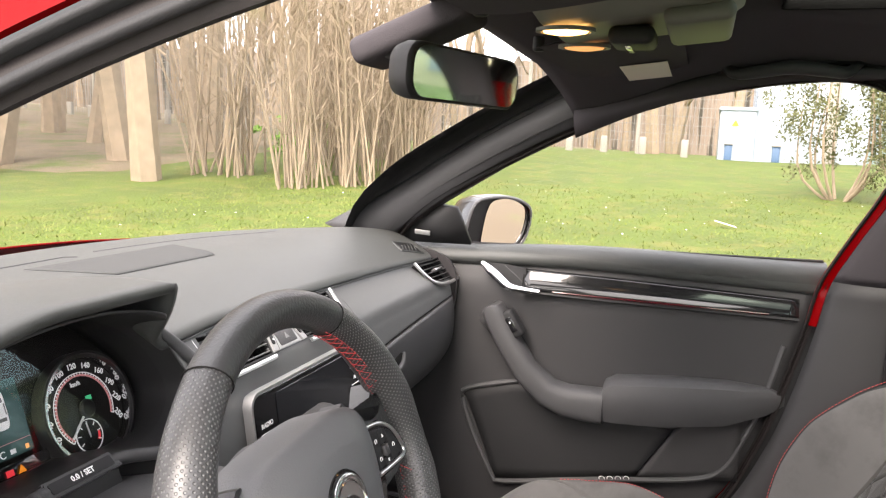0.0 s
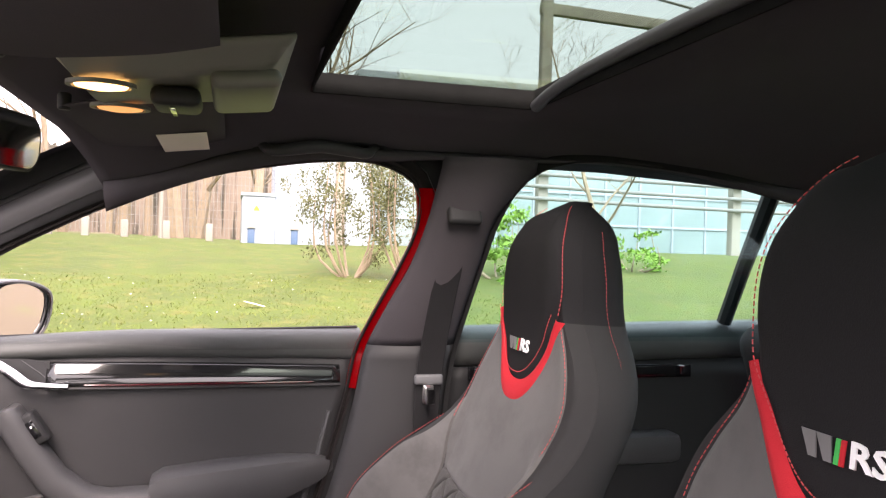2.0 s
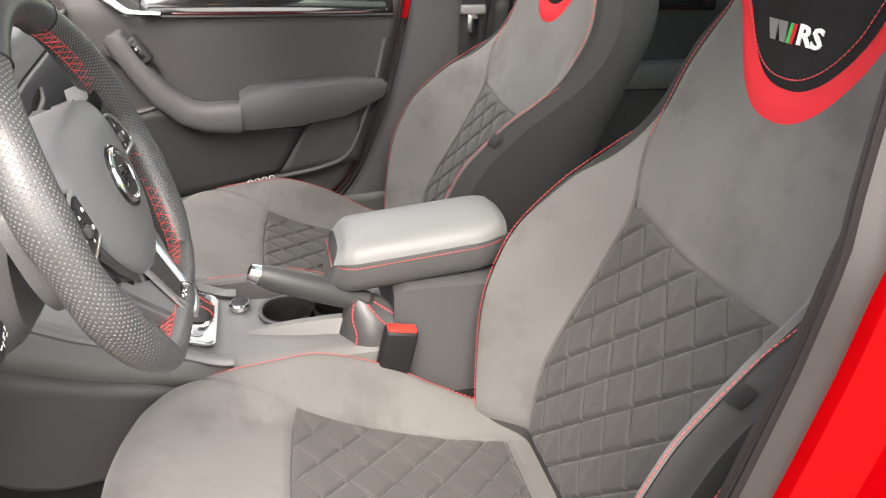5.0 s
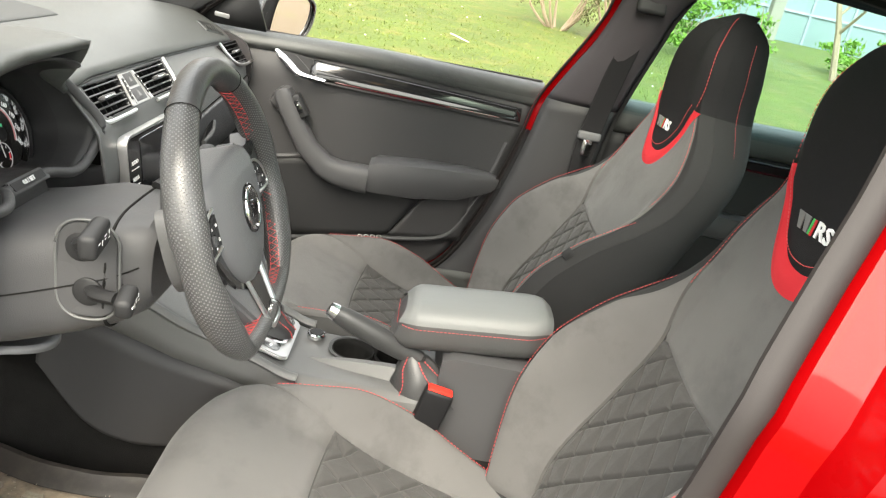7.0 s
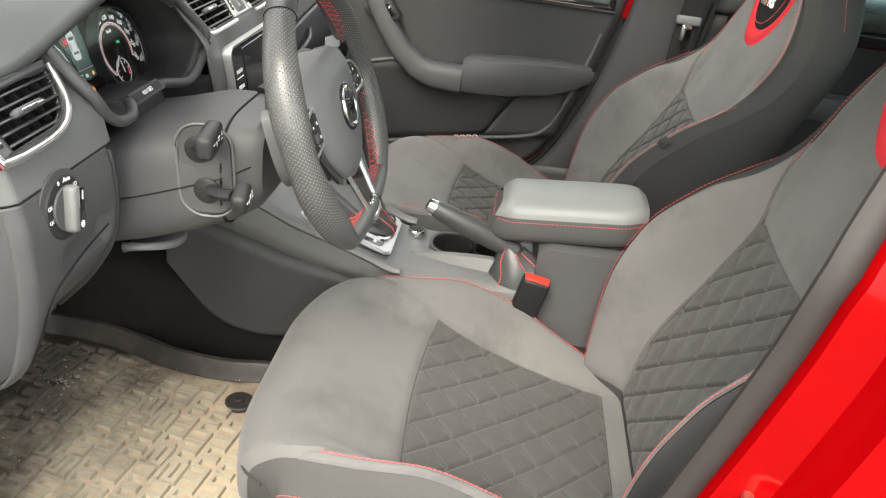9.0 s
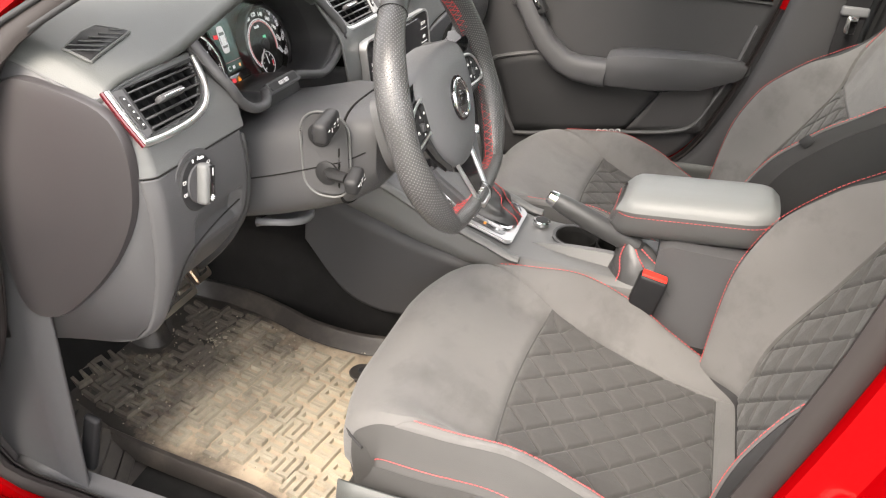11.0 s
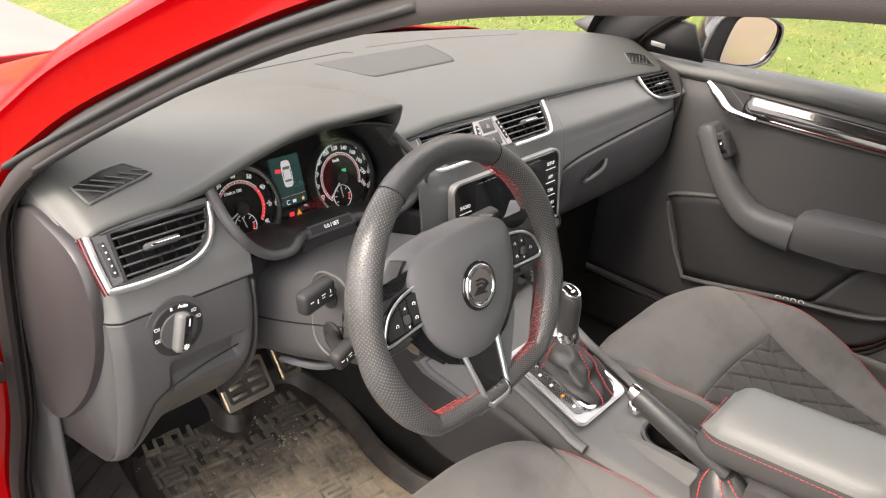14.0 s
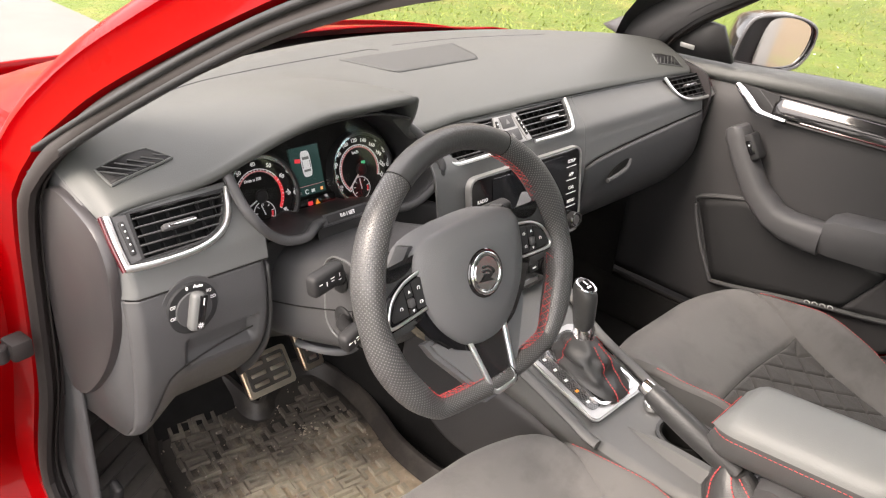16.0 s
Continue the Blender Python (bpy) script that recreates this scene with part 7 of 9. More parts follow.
    part("gaiter_collar", sweep([(0.001, 0.062, 0.600), (0.001, 0.063, 0.606), (0.001, 0.064, 0.616), (0.0, 0.066, 0.624)], [0.016, 0.0175, 0.0165, 0.0155], 28, flat=1.2), M["chrome"], lever, "chrome collar under the knob")
    rings = []
    for z, w, l in ((0.620, 0.0145, 0.0165), (0.628, 0.0158, 0.0185), (0.650, 0.0168, 0.0205), (0.675, 0.0175, 0.0220), (0.690, 0.0174, 0.0222), (0.697, 0.0160, 0.0208), (0.7005, 0.0125, 0.0165)):
        rings.append([Vector((-0.001 + w * math.copysign(abs(math.cos(a)) ** 0.8, math.cos(a)), 0.066 + l * math.sin(a) + 0.12 * (z - 0.62) - 0.18 * (z - 0.69) * (z > 0.69) * math.sin(a), z + (0.006 * math.sin(a) if z > 0.685 else 0.0))) for a in np.linspace(0, 2 * math.pi, 33)[:-1]])
    k = part("gear_knob", loft(rings), M["leather"], lever, "black gear knob with chrome top")
    cap_m = facing((-0.001, 0.0755, 0.6985), (1, 0, 0), (0, 1, 0.28))
    part("knob_ring", sweep([cap_m @ Vector((0.0145 * math.cos(a), 0.0185 * math.sin(a), 0.001)) for a in np.linspace(0, 2 * math.pi, 41)[:-1]], 0.0026, 8, closed=True), M["chrome"], k, "chrome ring round the cap")
    part("knob_cap", disc(0.0135, 0.003, cap_m @ Matrix.Diagonal((1, 1.28, 1, 1)), 28, 0.001), M["gloss"], k, "gloss black cap")
    part("cap_mark", block((0.010, 0.004, 0.0006), cap_m @ pose(0, -0.006, 0.0032), 0.0002), M["white"], k, smooth=False)
    part("cap_mark", block((0.003, 0.010, 0.0006), cap_m @ pose(0.002, 0.004, 0.0032), 0.0002), M["white"], k, smooth=False)
    # engine button and cup holders
    part("rotary_button", disc(0.018, 0.012, pose(0.055, -0.068, 0.498), 28), M["chrome"], body, "chrome-ringed button")
    part("button_face", disc(0.013, 0.002, pose(0.055, -0.068, 0.5095), 28, 0.0005), M["trim"], body)
    tray = part("cup_holder", ring_rect(0.085, 0.165, 0.038, 0.006, 0.004, pose(0.03, -0.185, 0.499)), M["dash_low"], body, "twin cup holder with a dark rim")
    for y in (-0.143, -0.225):
        part("cup_well", sheet(lambda u, v: Vector((0.03 + (0.0395 - 0.004 * v) * math.cos(2 * math.pi * u), y + (0.0395 - 0.004 * v) * math.sin(2 * math.pi * u), 0.502 - 0.06 * v)), 28, 4, wrap=True), M["felt"], tray, solid=0.002)
        part("cup_floor", disc(0.0385, 0.003, pose(0.03, y, 0.441), 28, 0.0005), M["felt"], tray)
    # driver's side tray ridge
    ridge = [[Vector((x0 - w, y, 0.492)), Vector((x0 - 0.3 * w, y, z)), Vector((x0 + 0.5 * w, y, z)), Vector((x0 + w, y, 0.492))] for x0, y, z, w in
             ((-0.022, -0.062, 0.4965, 0.002), (-0.024, -0.10, 0.504, 0.010), (-0.030, -0.15, 0.512, 0.015), (-0.036, -0.20, 0.518, 0.017), (-0.042, -0.25, 0.522, 0.018))]
    part("side_ridge", loft(ridge), M["console_top"], body, "raised ridge beside the handbrake")
    for s in (-1, 1):
        part("side_rail", sweep([(s * (0.105 + 0.024 * smooth01(0.05, 0.25, y)), y, top_z(y) + 0.002) for y in np.linspace(-0.06, 0.30, 24)], 0.010, 10, flat=0.8), M["console_top"], body, "raised edge of the console")
    # box below the armrest
    rings = []
    for y in (-0.30, -0.32, -0.50, -0.60, -0.62):
        w = 0.088 if -0.6 < y < -0.31 else 0.082
        zt = 0.575 if y > -0.31 else 0.588
        rings.append([Vector((x, y, z)) for x, z in ((-w - 0.012, 0.25), (-w - 0.004, 0.50), (-w, zt - 0.006), (-w + 0.01, zt), (w - 0.01, zt), (w, zt - 0.006), (w + 0.004, 0.50), (w + 0.012, 0.25))])
    part("storage_box", loft(rings), M["dash_low"], c, "dark storage box under the armrest")
    return c


console()


def armrest():
    a = thing("armrest", (-0.012, -0.33, 0.6), "padded grey armrest with red stitching on the console", "armrest")
    rings = []
    for v in np.linspace(0, 1, 22):
        y = -0.214 - 0.262 * v
        tilt = 0.028 * v
        plan = 1 - 0.30 * max(0, 1 - v / 0.16) ** 2.5 - 0.32 * max(0, (v - 0.80) / 0.20) ** 2.2
        k = 1 - max(0, 1 - v / 0.10) ** 2 * 0.35 - max(0, (v - 0.92) / 0.08) ** 2 * 0.3
        r = []
        for i in range(32):
            t = 2 * math.pi * i / 32
            x = 0.071 * math.copysign(abs(math.cos(t)) ** 0.5, math.cos(t))
            z = 0.044 * k * math.copysign(abs(math.sin(t)) ** 0.68, math.sin(t))
            r.append(Vector((-0.014 + x * plan, y - 0.012 * math.sin(t) * (1 - min(1, v * 6)), 0.612 + tilt + z)))
        rings.append(r)
    # pad and top cover differ only in tone: the top is paler
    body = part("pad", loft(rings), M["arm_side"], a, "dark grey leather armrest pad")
    def lid(u, v):
        i = min(20, int(v * 21))
        f = v * 21 - i
        k = u * 14 + 1
        j = min(14, int(k))
        g = k - j
        p = rings[i][j].lerp(rings[i][j + 1], g).lerp(rings[i + 1][j].lerp(rings[i + 1][j + 1], g), f)
        mid = (rings[i][0] + rings[i][16]) / 2
        out = Vector((p.x - mid.x, 0, p.z - mid.z)).normalized()
        return p + out * 0.0022 + Vector((0, 0.004 * (1 - v) ** 12 - 0.002 * v ** 12, 0))
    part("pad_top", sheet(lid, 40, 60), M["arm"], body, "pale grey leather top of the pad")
    bm = bmesh.new()
    def side(q, t):
        plan = 1 - 0.30 * max(0, 1 - t / 0.16) ** 2.5 - 0.32 * max(0, (t - 0.80) / 0.20) ** 2.2
        return Vector((-0.014 + q * (0.0735 * plan), -0.214 - 0.262 * t, 0.620 + 0.028 * t))
    line = [side(-1, t) for t in np.linspace(0.02, 0.97, 40)]
    front = [Vector((-0.014 + x, -0.2105, 0.620)) for x in np.linspace(-0.050, 0.050, 16)]
    right = [side(1, t) for t in np.linspace(0.02, 0.97, 40)]
    bm.free()
    for row in (line, front, right):
        part("stitching", stitches(row), M["thread"], a, "red thread stitching", smooth=False)
    part("hinge_arm", block((0.05, 0.05, 0.06), pose(-0.012, -0.45, 0.585), 0.01), M["trim"], a)


armrest()


def handbrake():
    h = thing("handbrake", (-0.05, -0.25, 0.5), "black handbrake lever with chrome button between the seats", "handbrake")
    a, b = Vector((-0.062, -0.105, 0.615)), Vector((-0.05, -0.262, 0.548))
    path = [a.lerp(b, t) for t in np.linspace(0, 1, 12)]
    lever = part("grip", sweep(path, [0.0125, 0.0145, 0.0155, 0.016, 0.0165, 0.0165, 0.0165, 0.016, 0.0155, 0.015, 0.0145, 0.014], 14, flat=1.25), M["leather"], h, "black leather grip")
    part("button", sweep([a + (a - b).normalized() * t for t in (-0.002, 0.006, 0.014, 0.016)], [0.0125, 0.012, 0.0105, 0.007], 14, flat=1.25), M["chrome"], lever, "chrome release button")
    rings = []
    for k in range(9):
        t = k / 8
        c = Vector((-0.05, -0.256, 0.556)).lerp(Vector((-0.054, -0.292, 0.490)), t)
        w, l = 0.018 + 0.030 * t ** 0.7, 0.021 + 0.050 * t ** 0.8
        rings.append([c + Vector((w * math.cos(q) * (1 + 0.1 * math.sin(4 * q + 6 * t)), l * math.sin(q) * (1 + 0.05 * math.sin(7 * q + 11 * t)), 0.004 * math.sin(3 * q + 5 * t))) for q in np.linspace(0, 2 * math.pi, 25)[:-1]])
    g = part("gaiter", loft(rings), M["leather"], h, "black leather gaiter with red seams")
    for i in (13, 15, 9):
        seam = stitches([r[i] * 1.0 + Vector((-0.0015, 0, 0.0012)) for r in rings], 0.004, 0.002, 0.0011)
        part("stitching", seam, M["thread"], g, "red thread stitching", smooth=False)


handbrake()


def belt_buckle(x, y, z, lean, label):
    b = thing("belt_buckle", (x, y, z), label, "belt buckle", "belt buckles")
    m = pose(x, y, z, 10, lean, 0)
    body = part("housing", block((0.026, 0.05, 0.085), m, 0.006, seg=3), M["deep"], b)
    part("release_button", block((0.018, 0.044, 0.012), m @ pose(0, 0, 0.040), 0.003), mat("red_button", (0.7, 0.03, 0.02), 0.4) if "red_button" not in bpy.data.materials else bpy.data.materials["red_button"], b, "red release button")
    part("strap", sweep([m @ Vector((0, 0, -0.04)), m @ Vector((0.003, -0.01, -0.10)), m @ Vector((0.006, -0.02, -0.18))], 0.012, 8, flat=0.4), M["trim"], b)


belt_buckle(-0.125, -0.296, 0.50, -6, "black belt buckle with red button beside the console")


# ---------------------------------------------------------------- floor mat and pedals
MAT_EDGE = [(-0.585, -0.05), (-0.580, 0.25), (-0.565, 0.48), (-0.545, 0.60), (-0.50, 0.685), (-0.42, 0.715), (-0.365, 0.705), (-0.342, 0.66), (-0.335, 0.615), (-0.315, 0.595), (-0.285, 0.605), (-0.262, 0.632), (-0.20, 0.652),
            (-0.150, 0.640), (-0.128, 0.59), (-0.132, 0.50), (-0.150, 0.42), (-0.172, 0.34), (-0.178, 0.24), (-0.165, 0.16), (-0.16, 0.05), (-0.165, -0.05)]


def floor_mat():
    f = thing("floor_mat", (-0.35, 0.35, 0.24), "muddy black rubber floor mat with maze relief", "floor mat")
    edge = [Vector((x, y, 0)) for x, y in curve_loop(MAT_EDGE, 160)]
    flat_edge = [(p.x, p.y) for p in edge]
    def height(y):
        return 0.242 + 0.16 * smooth01(0.58, 0.92, y)
    def base(x, y):
        return Vector((x, y, height(y) + 0.006))
    bm = bmesh.new()
    nx, ny = 46, 78
    grid = {}
    for j in range(ny + 1):
        for i in range(nx + 1):
            x, y = -0.60 + 0.48 * i / nx, -0.05 + 0.78 * j / ny
            if inside(flat_edge, x, y):
                grid[i, j] = bm.verts.new(base(x, y))
    for i, j in list(grid):
        q = [(i, j), (i + 1, j), (i + 1, j + 1), (i, j + 1)]
        if all(k in grid for k in q):
            bm.faces.new([grid[k] for k in q])
    part("tray", bm, M["mat_rubber"], f, "muddy rubber tray", solid=0.004)
    rings = []
    n = len(edge)
    for i, p in enumerate(edge):
        t = (edge[(i + 1) % n] - edge[i - 1]).normalized()
        out = Vector((t.y, -t.x, 0))
        if inside(flat_edge, p.x + out.x * 0.004, p.y + out.y * 0.004):
            out = -out
        z = height(p.y)
        rings.append([p + out * a + Vector((0, 0, z + h)) for a, h in ((-0.016, 0.0065), (-0.008, 0.0085), (-0.001, 0.018), (0.004, 0.034), (0.009, 0.040), (0.017, 0.041), (0.021, 0.036), (0.022, 0.004))])
    rings.append(rings[0])
    part("upstand", loft(rings, cap=False, closed=False), M["mat_rim"], f, "dark rubber upstand round the tray")
    # maze of meandering ridges, key by key, each turned its own way
    rnd = random.Random(4)
    pitch_x, pitch_y = 0.050, 0.040
    verts, faces = [], []
    hw, slope = 0.0045, 0.0012
    def ridge(pa, pb):
        d = (pb - pa).normalized()
        n = Vector((-d.y, d.x, 0))
        pa, pb = pa - d * hw, pb + d * hw
        k = len(verts)
        for p in (pa - n * hw, pb - n * hw, pb + n * hw, pa + n * hw):
            verts.append((p.x, p.y, height(p.y) + 0.0065))
        d, w = d * slope, n * (hw - slope)
        lift = 0.0155 + rnd.uniform(0, 0.0004)
        for p in (pa + d - w, pb - d - w, pb - d + w, pa + d + w):
            verts.append((p.x, p.y, height(p.y) + lift))
        faces.append((k + 4, k + 5, k + 6, k + 7))
        for i in range(4):
            j = (i + 1) % 4
            faces.append((k + i, k + j, k + 4 + j, k + 4 + i))
    key = [(-0.021, -0.012), (-0.021, 0.012), (0.0, 0.012), (0.0, -0.012), (0.021, -0.012), (0.021, 0.012)]
    tilt = Matrix.Rotation(radians(-9), 3, "Z")
    for j in range(-2, 22):
        for i in range(-2, 13):
            c = Vector((-0.60, -0.02, 0)) + tilt @ Vector((pitch_x * (i + 0.5 * (j % 2)), pitch_y * j, 0))
            flip = -1 if (i + j) % 2 else 1
            pts = [c + tilt @ Vector((x * flip, y, 0)) for x, y in key]
            if (i * 7 + j * 3) % 5 == 0:
                pts = [c + tilt @ Vector((y * 1.5, x * flip * 0.72, 0)) for x, y in key]
            if (c.x + 0.245) ** 2 + (c.y - 0.19) ** 2 < 0.0021:
                continue
            for pa, pb in zip(pts, pts[1:]):
                if all(inside(flat_edge, q.x + ox, q.y + oy) for q in (pa, pb) for ox, oy in ((0.028, 0), (-0.028, 0), (0, 0.03), (0, -0.02))):
                    ridge(pa, pb)
    me = bpy.data.meshes.new("tread")
    me.from_pydata(verts, [], faces)
    me.materials.append(M["tread_rubber"])
    ob = new("tread", me)
    ob.parent = f
    ob.matrix_parent_inverse = Matrix.Translation(-Vector(f.location))
    tagged(ob, "raised maze pattern caked with dried mud", kind="stuff")
    part("mat_clip", disc(0.026, 0.010, pose(-0.245, 0.19, 0.250), 28), M["mat_rim"], f, "round mat fixing")
    part("mat_clip_button", disc(0.009, 0.006, pose(-0.245, 0.19, 0.2595), 16), M["trim"], f, "small black button in the fixing")
    # bits of grit
    bm = bmesh.new()
    for _ in range(420):
        x, y = rnd.uniform(-0.56, -0.17), rnd.uniform(0.02, 0.64)
        if not inside(flat_edge, x, y):
            continue
        s = rnd.uniform(0.0008, 0.0026)
        block((s, s * rnd.uniform(0.6, 1.5), s), pose(x, y, height(y) + rnd.choice((0.0085, 0.0145)), rnd.uniform(0, 90), 0, rnd.uniform(0, 90)), 0, bm)
    for _ in range(26):
        x, y = -0.265 + rnd.gauss(0, 0.018), 0.50 + rnd.gauss(0, 0.016)
        s = rnd.uniform(0.003, 0.007)
        block((s, s * rnd.uniform(0.4, 1.2), 0.001), pose(x, y, height(y) + 0.0150, rnd.uniform(-20, 20), rnd.uniform(-20, 20), rnd.uniform(0, 90)), 0, bm)
    tagged(part("grit", bm, mat("dry_grit", (0.34, 0.30, 0.24), 0.9), f, "scattered dry grit", smooth=False), kind="stuff")


floor_mat()


def pedal(name, x, y, z, w, h, label):
    p = thing(name, (x, y, z), label, "pedal", "pedals")
    m = facing((x, y, z), (1, 0, 0), (0, 0.60, 0.80))
    pad = part("pad", outline(rounded(w, h, 0.008), 0.012, m, 0.003), M["steel"], p, "worn steel pedal pad")
    part("rubber_field", outline(rounded(w - 0.018, h - 0.020, 0.006), 0.003, m @ pose(0, 0.002, 0.0105), 0.001), M["mat_rim"], pad, "dusty black rubber field")
    rows = max(3, int(h / 0.024))
    cols = 1 if w < 0.06 else 2
    for j in range(rows):
        for i in range(cols):
            part("steel_bar", block(((w - 0.022) / cols - 0.010, 0.0085, 0.005), m @ pose(-(w - 0.022) / 2 + (w - 0.022) * (i + 0.5) / cols, -(h - 0.022) / 2 + (h - 0.022) * (j + 0.5) / rows + 0.002, 0.0145), 0.002), M["steel"], pad, "worn bare steel bar")
    part("lever", sweep([m @ Vector((0, 0, 0)), m @ Vector((0, 0.04, -0.06)), m @ Vector((0, 0.16, -0.12))], 0.01, 8), M["trim"], p)


pedal("brake_pedal", -0.328, 0.556, 0.398, 0.108, 0.080, "worn steel brake pedal with black rubber between its bars")
pedal("accelerator", -0.205, 0.60, 0.395, 0.05, 0.12, "worn steel accelerator pedal with black rubber between its bars")
foot = thing("foot_rest", (-0.62, 0.6, 0.3), "dark ribbed plastic foot rest beside the mat", "foot rest")
base_m = facing((-0.632, 0.575, 0.318), (1, 0.05, 0), (0, 0.82, 0.57))
plate = part("plate", block((0.125, 0.38, 0.02), base_m, 0.008), M["mat_rim"], foot)
for k in range(7):
    part("rib", block((0.112, 0.022, 0.010), base_m @ pose(0, -0.15 + 0.05 * k, 0.011, 0, 0, 22), 0.004), M["mat_rim"], foot)
release = thing("bonnet_release", (-0.685, 0.43, 0.36), "black bonnet release lever on the kick panel", "lever")
part("grip", block((0.014, 0.026, 0.11), pose(-0.690, 0.425, 0.385, 14), 0.006, seg=3), M["deep"], release)


# ---------------------------------------------------------------- passenger door
def door_x(y, z):
    """Inner face of the passenger door."""
    return 0.765 - 0.02 * smooth01(0.93, 0.86, z) + 0.018 * smooth01(0.2, -0.5, y) - 0.02 + 0.0 * z


def edge_rear(z):
    return along([(0.36, -0.17), (0.44, -0.30), (0.6, -0.385), (0.73, -0.425), (0.85, -0.455), (0.965, -0.485)], z)


def edge_front(z):
    return along([(0.36, 0.52), (0.6, 0.44), (0.86, 0.41), (0.97, 0.40)], z)


def passenger_door():
    d = thing("passenger_door", (0.8, 0.0, 0.4), "closed front passenger door with black and grey trim", "car door")
    def skin(u, v):
        z = 0.345 + 0.575 * v
        y = edge_front(z) + (edge_rear(z) - edge_front(z)) * u
        return Vector((door_x(y, z) + 0.012, y, z))
    part("panel", sheet(skin, 40, 30), M["door"], d, "dark grey moulded door panel", solid=0.006)
    # padded top under the window
    def pad(u, v):
        foot = along([(0, 0.922), (0.5, 0.913), (1, 0.900)], u)
        z = along([(0, foot), (0.25, foot + 0.010), (0.55, 0.940), (0.8, 0.956), (1, 0.962)], v)
        y = 0.40 - 0.885 * u
        x = along([(0, 0.752), (0.25, 0.738), (0.55, 0.735), (0.8, 0.748), (1, 0.775)], v) + 0.02 * smooth01(0, 1, u)
        return Vector((x, y, z - 0.02 * smooth01(0.55, 0, u) * 0.9 + 0.004 * u))
    part("top_pad", sheet(pad, 40, 14), M["dash"], d, "soft grey pad under the window", solid=0.005)
    part("window_seal", sweep([(0.776, 0.36, 0.944), (0.779, 0.0, 0.957), (0.795, -0.48, 0.967)], 0.006, 8), M["rubber"], d)
    # gloss strip, tapered, with a red line below it
    def strip(u, v):
        y = 0.112 - 0.552 * u
        top = along([(0, 0.909), (0.4, 0.904), (1, 0.893)], u)
        low = along([(0, 0.867), (0.3, 0.864), (1, 0.861)], u)
        return Vector((0.722 + 0.025 * u - 0.004 * math.sin(math.pi * v) + 0.0155 * v, y, low + (top - low) * v))
    part("gloss_strip", sheet(strip, 30, 8), M["piano"], d, "glossy black decor strip", solid=0.006)
    part("red_line", sweep([strip(u, 0) + Vector((-0.003, 0, 0.001)) for u in np.linspace(0.12, 0.90, 30)], 0.0020, 6), M["reflector"], d, "thin red ambient line")
    part("lower_groove", sweep([strip(u, 0) + Vector((0.0, 0, -0.006)) for u in np.linspace(0.0, 1.0, 30)], 0.004, 6), M["trim"], d)
    # chrome handle in a dark cup
    cup = facing((0.7315, 0, 0), (0, -1, 0), (0, 0, 1))
    part("handle_cup", outline([(-0.200, 0.917), (-0.138, 0.866), (-0.100, 0.866), (-0.108, 0.911), (-0.150, 0.917)], 0.004, cup, 0.001), M["shroud"], d, "dark recess behind the handle")
    part("cup_fold", sweep([cup @ Vector(p) for p in ((-0.155, 0.914, 0.004), (-0.125, 0.892, 0.005), (-0.104, 0.872, 0.004))], 0.0012, 6), M["dash_low"], d, "fine fold in the handle recess")
    path = curve3([(0.716, 0.203, 0.918), (0.710, 0.166, 0.892), (0.702, 0.138, 0.8735), (0.695, 0.109, 0.871), (0.688, 0.067, 0.870)], 24)
    part("door_handle", sweep(path, [along([(0, 0.0055), (0.15, 0.0095), (0.45, 0.0105), (0.7, 0.007), (1, 0.0055)], i / 23) for i in range(24)], 12, flat=0.8, up=(-1, 0, 0.3)), M["chrome"], d, "chrome door handle")
    # pull and armrest
    rings = []
    spine = [(0.172, 0.831, 0.016), (0.170, 0.827, 0.026), (0.163, 0.812, 0.031), (0.128, 0.752, 0.032), (0.09, 0.697, 0.034), (0.04, 0.655, 0.038), (0.0, 0.642, 0.042), (-0.05, 0.640, 0.046), (-0.08, 0.640, 0.046)]
    for i, (y, z, h) in enumerate(spine):
        a = spine[max(0, i - 1)]
        b = spine[min(len(spine) - 1, i + 1)]
        t = Vector((0, b[0] - a[0], b[1] - a[1])).normalized()
        n = Vector((0, -t.z, t.y))
        if n.z < 0:
            n = -n
        rings.append([Vector((0.70 + 0.034 * math.copysign(abs(math.cos(q)) ** 0.6, math.cos(q)), y, z)) + n * (h * 0.78 * math.copysign(abs(math.sin(q)) ** 0.7, math.sin(q))) for q in np.linspace(0, 2 * math.pi, 25)[:-1]])
    pull = part("pull_grip", loft(rings), M["dash_low"], d, "grey slanted pull grip")
    part("pull_mount", block((0.07, 0.05, 0.06), pose(0.735, 0.17, 0.80, 35), 0.015), M["door"], pull)
    rings = []
    for y, zt, zb, x in ((-0.078, 0.690, 0.602, 0.672), (-0.10, 0.703, 0.600, 0.668), (-0.2, 0.713, 0.604, 0.672), (-0.32, 0.718, 0.622, 0.69), (-0.40, 0.712, 0.655, 0.715), (-0.43, 0.70, 0.675, 0.74)):
        rings.append([Vector((x + (0.775 - x) * f, y, zb + (zt - zb) * g)) for f, g in ((1, 0), (0.45, 0.02), (0.12, 0.12), (0, 0.4), (0.0, 0.72), (0.06, 0.92), (0.2, 1.0), (0.6, 0.99), (1, 0.97))])
    part("arm_pad", loft(rings, closed=True), M["dash_low"], d, "padded grey door armrest")
    sw = pose(0.697, 0.121, 0.796, -33)
    s = part("window_switch", block((0.040, 0.026, 0.062), sw, 0.006, seg=3), M["trim"], d, "black window switch block on the pull")
    part("switch_key", block((0.004, 0.014, 0.034), sw @ pose(-0.020, 0, 0), 0.0015), M["gloss"], s, "gloss switch key")
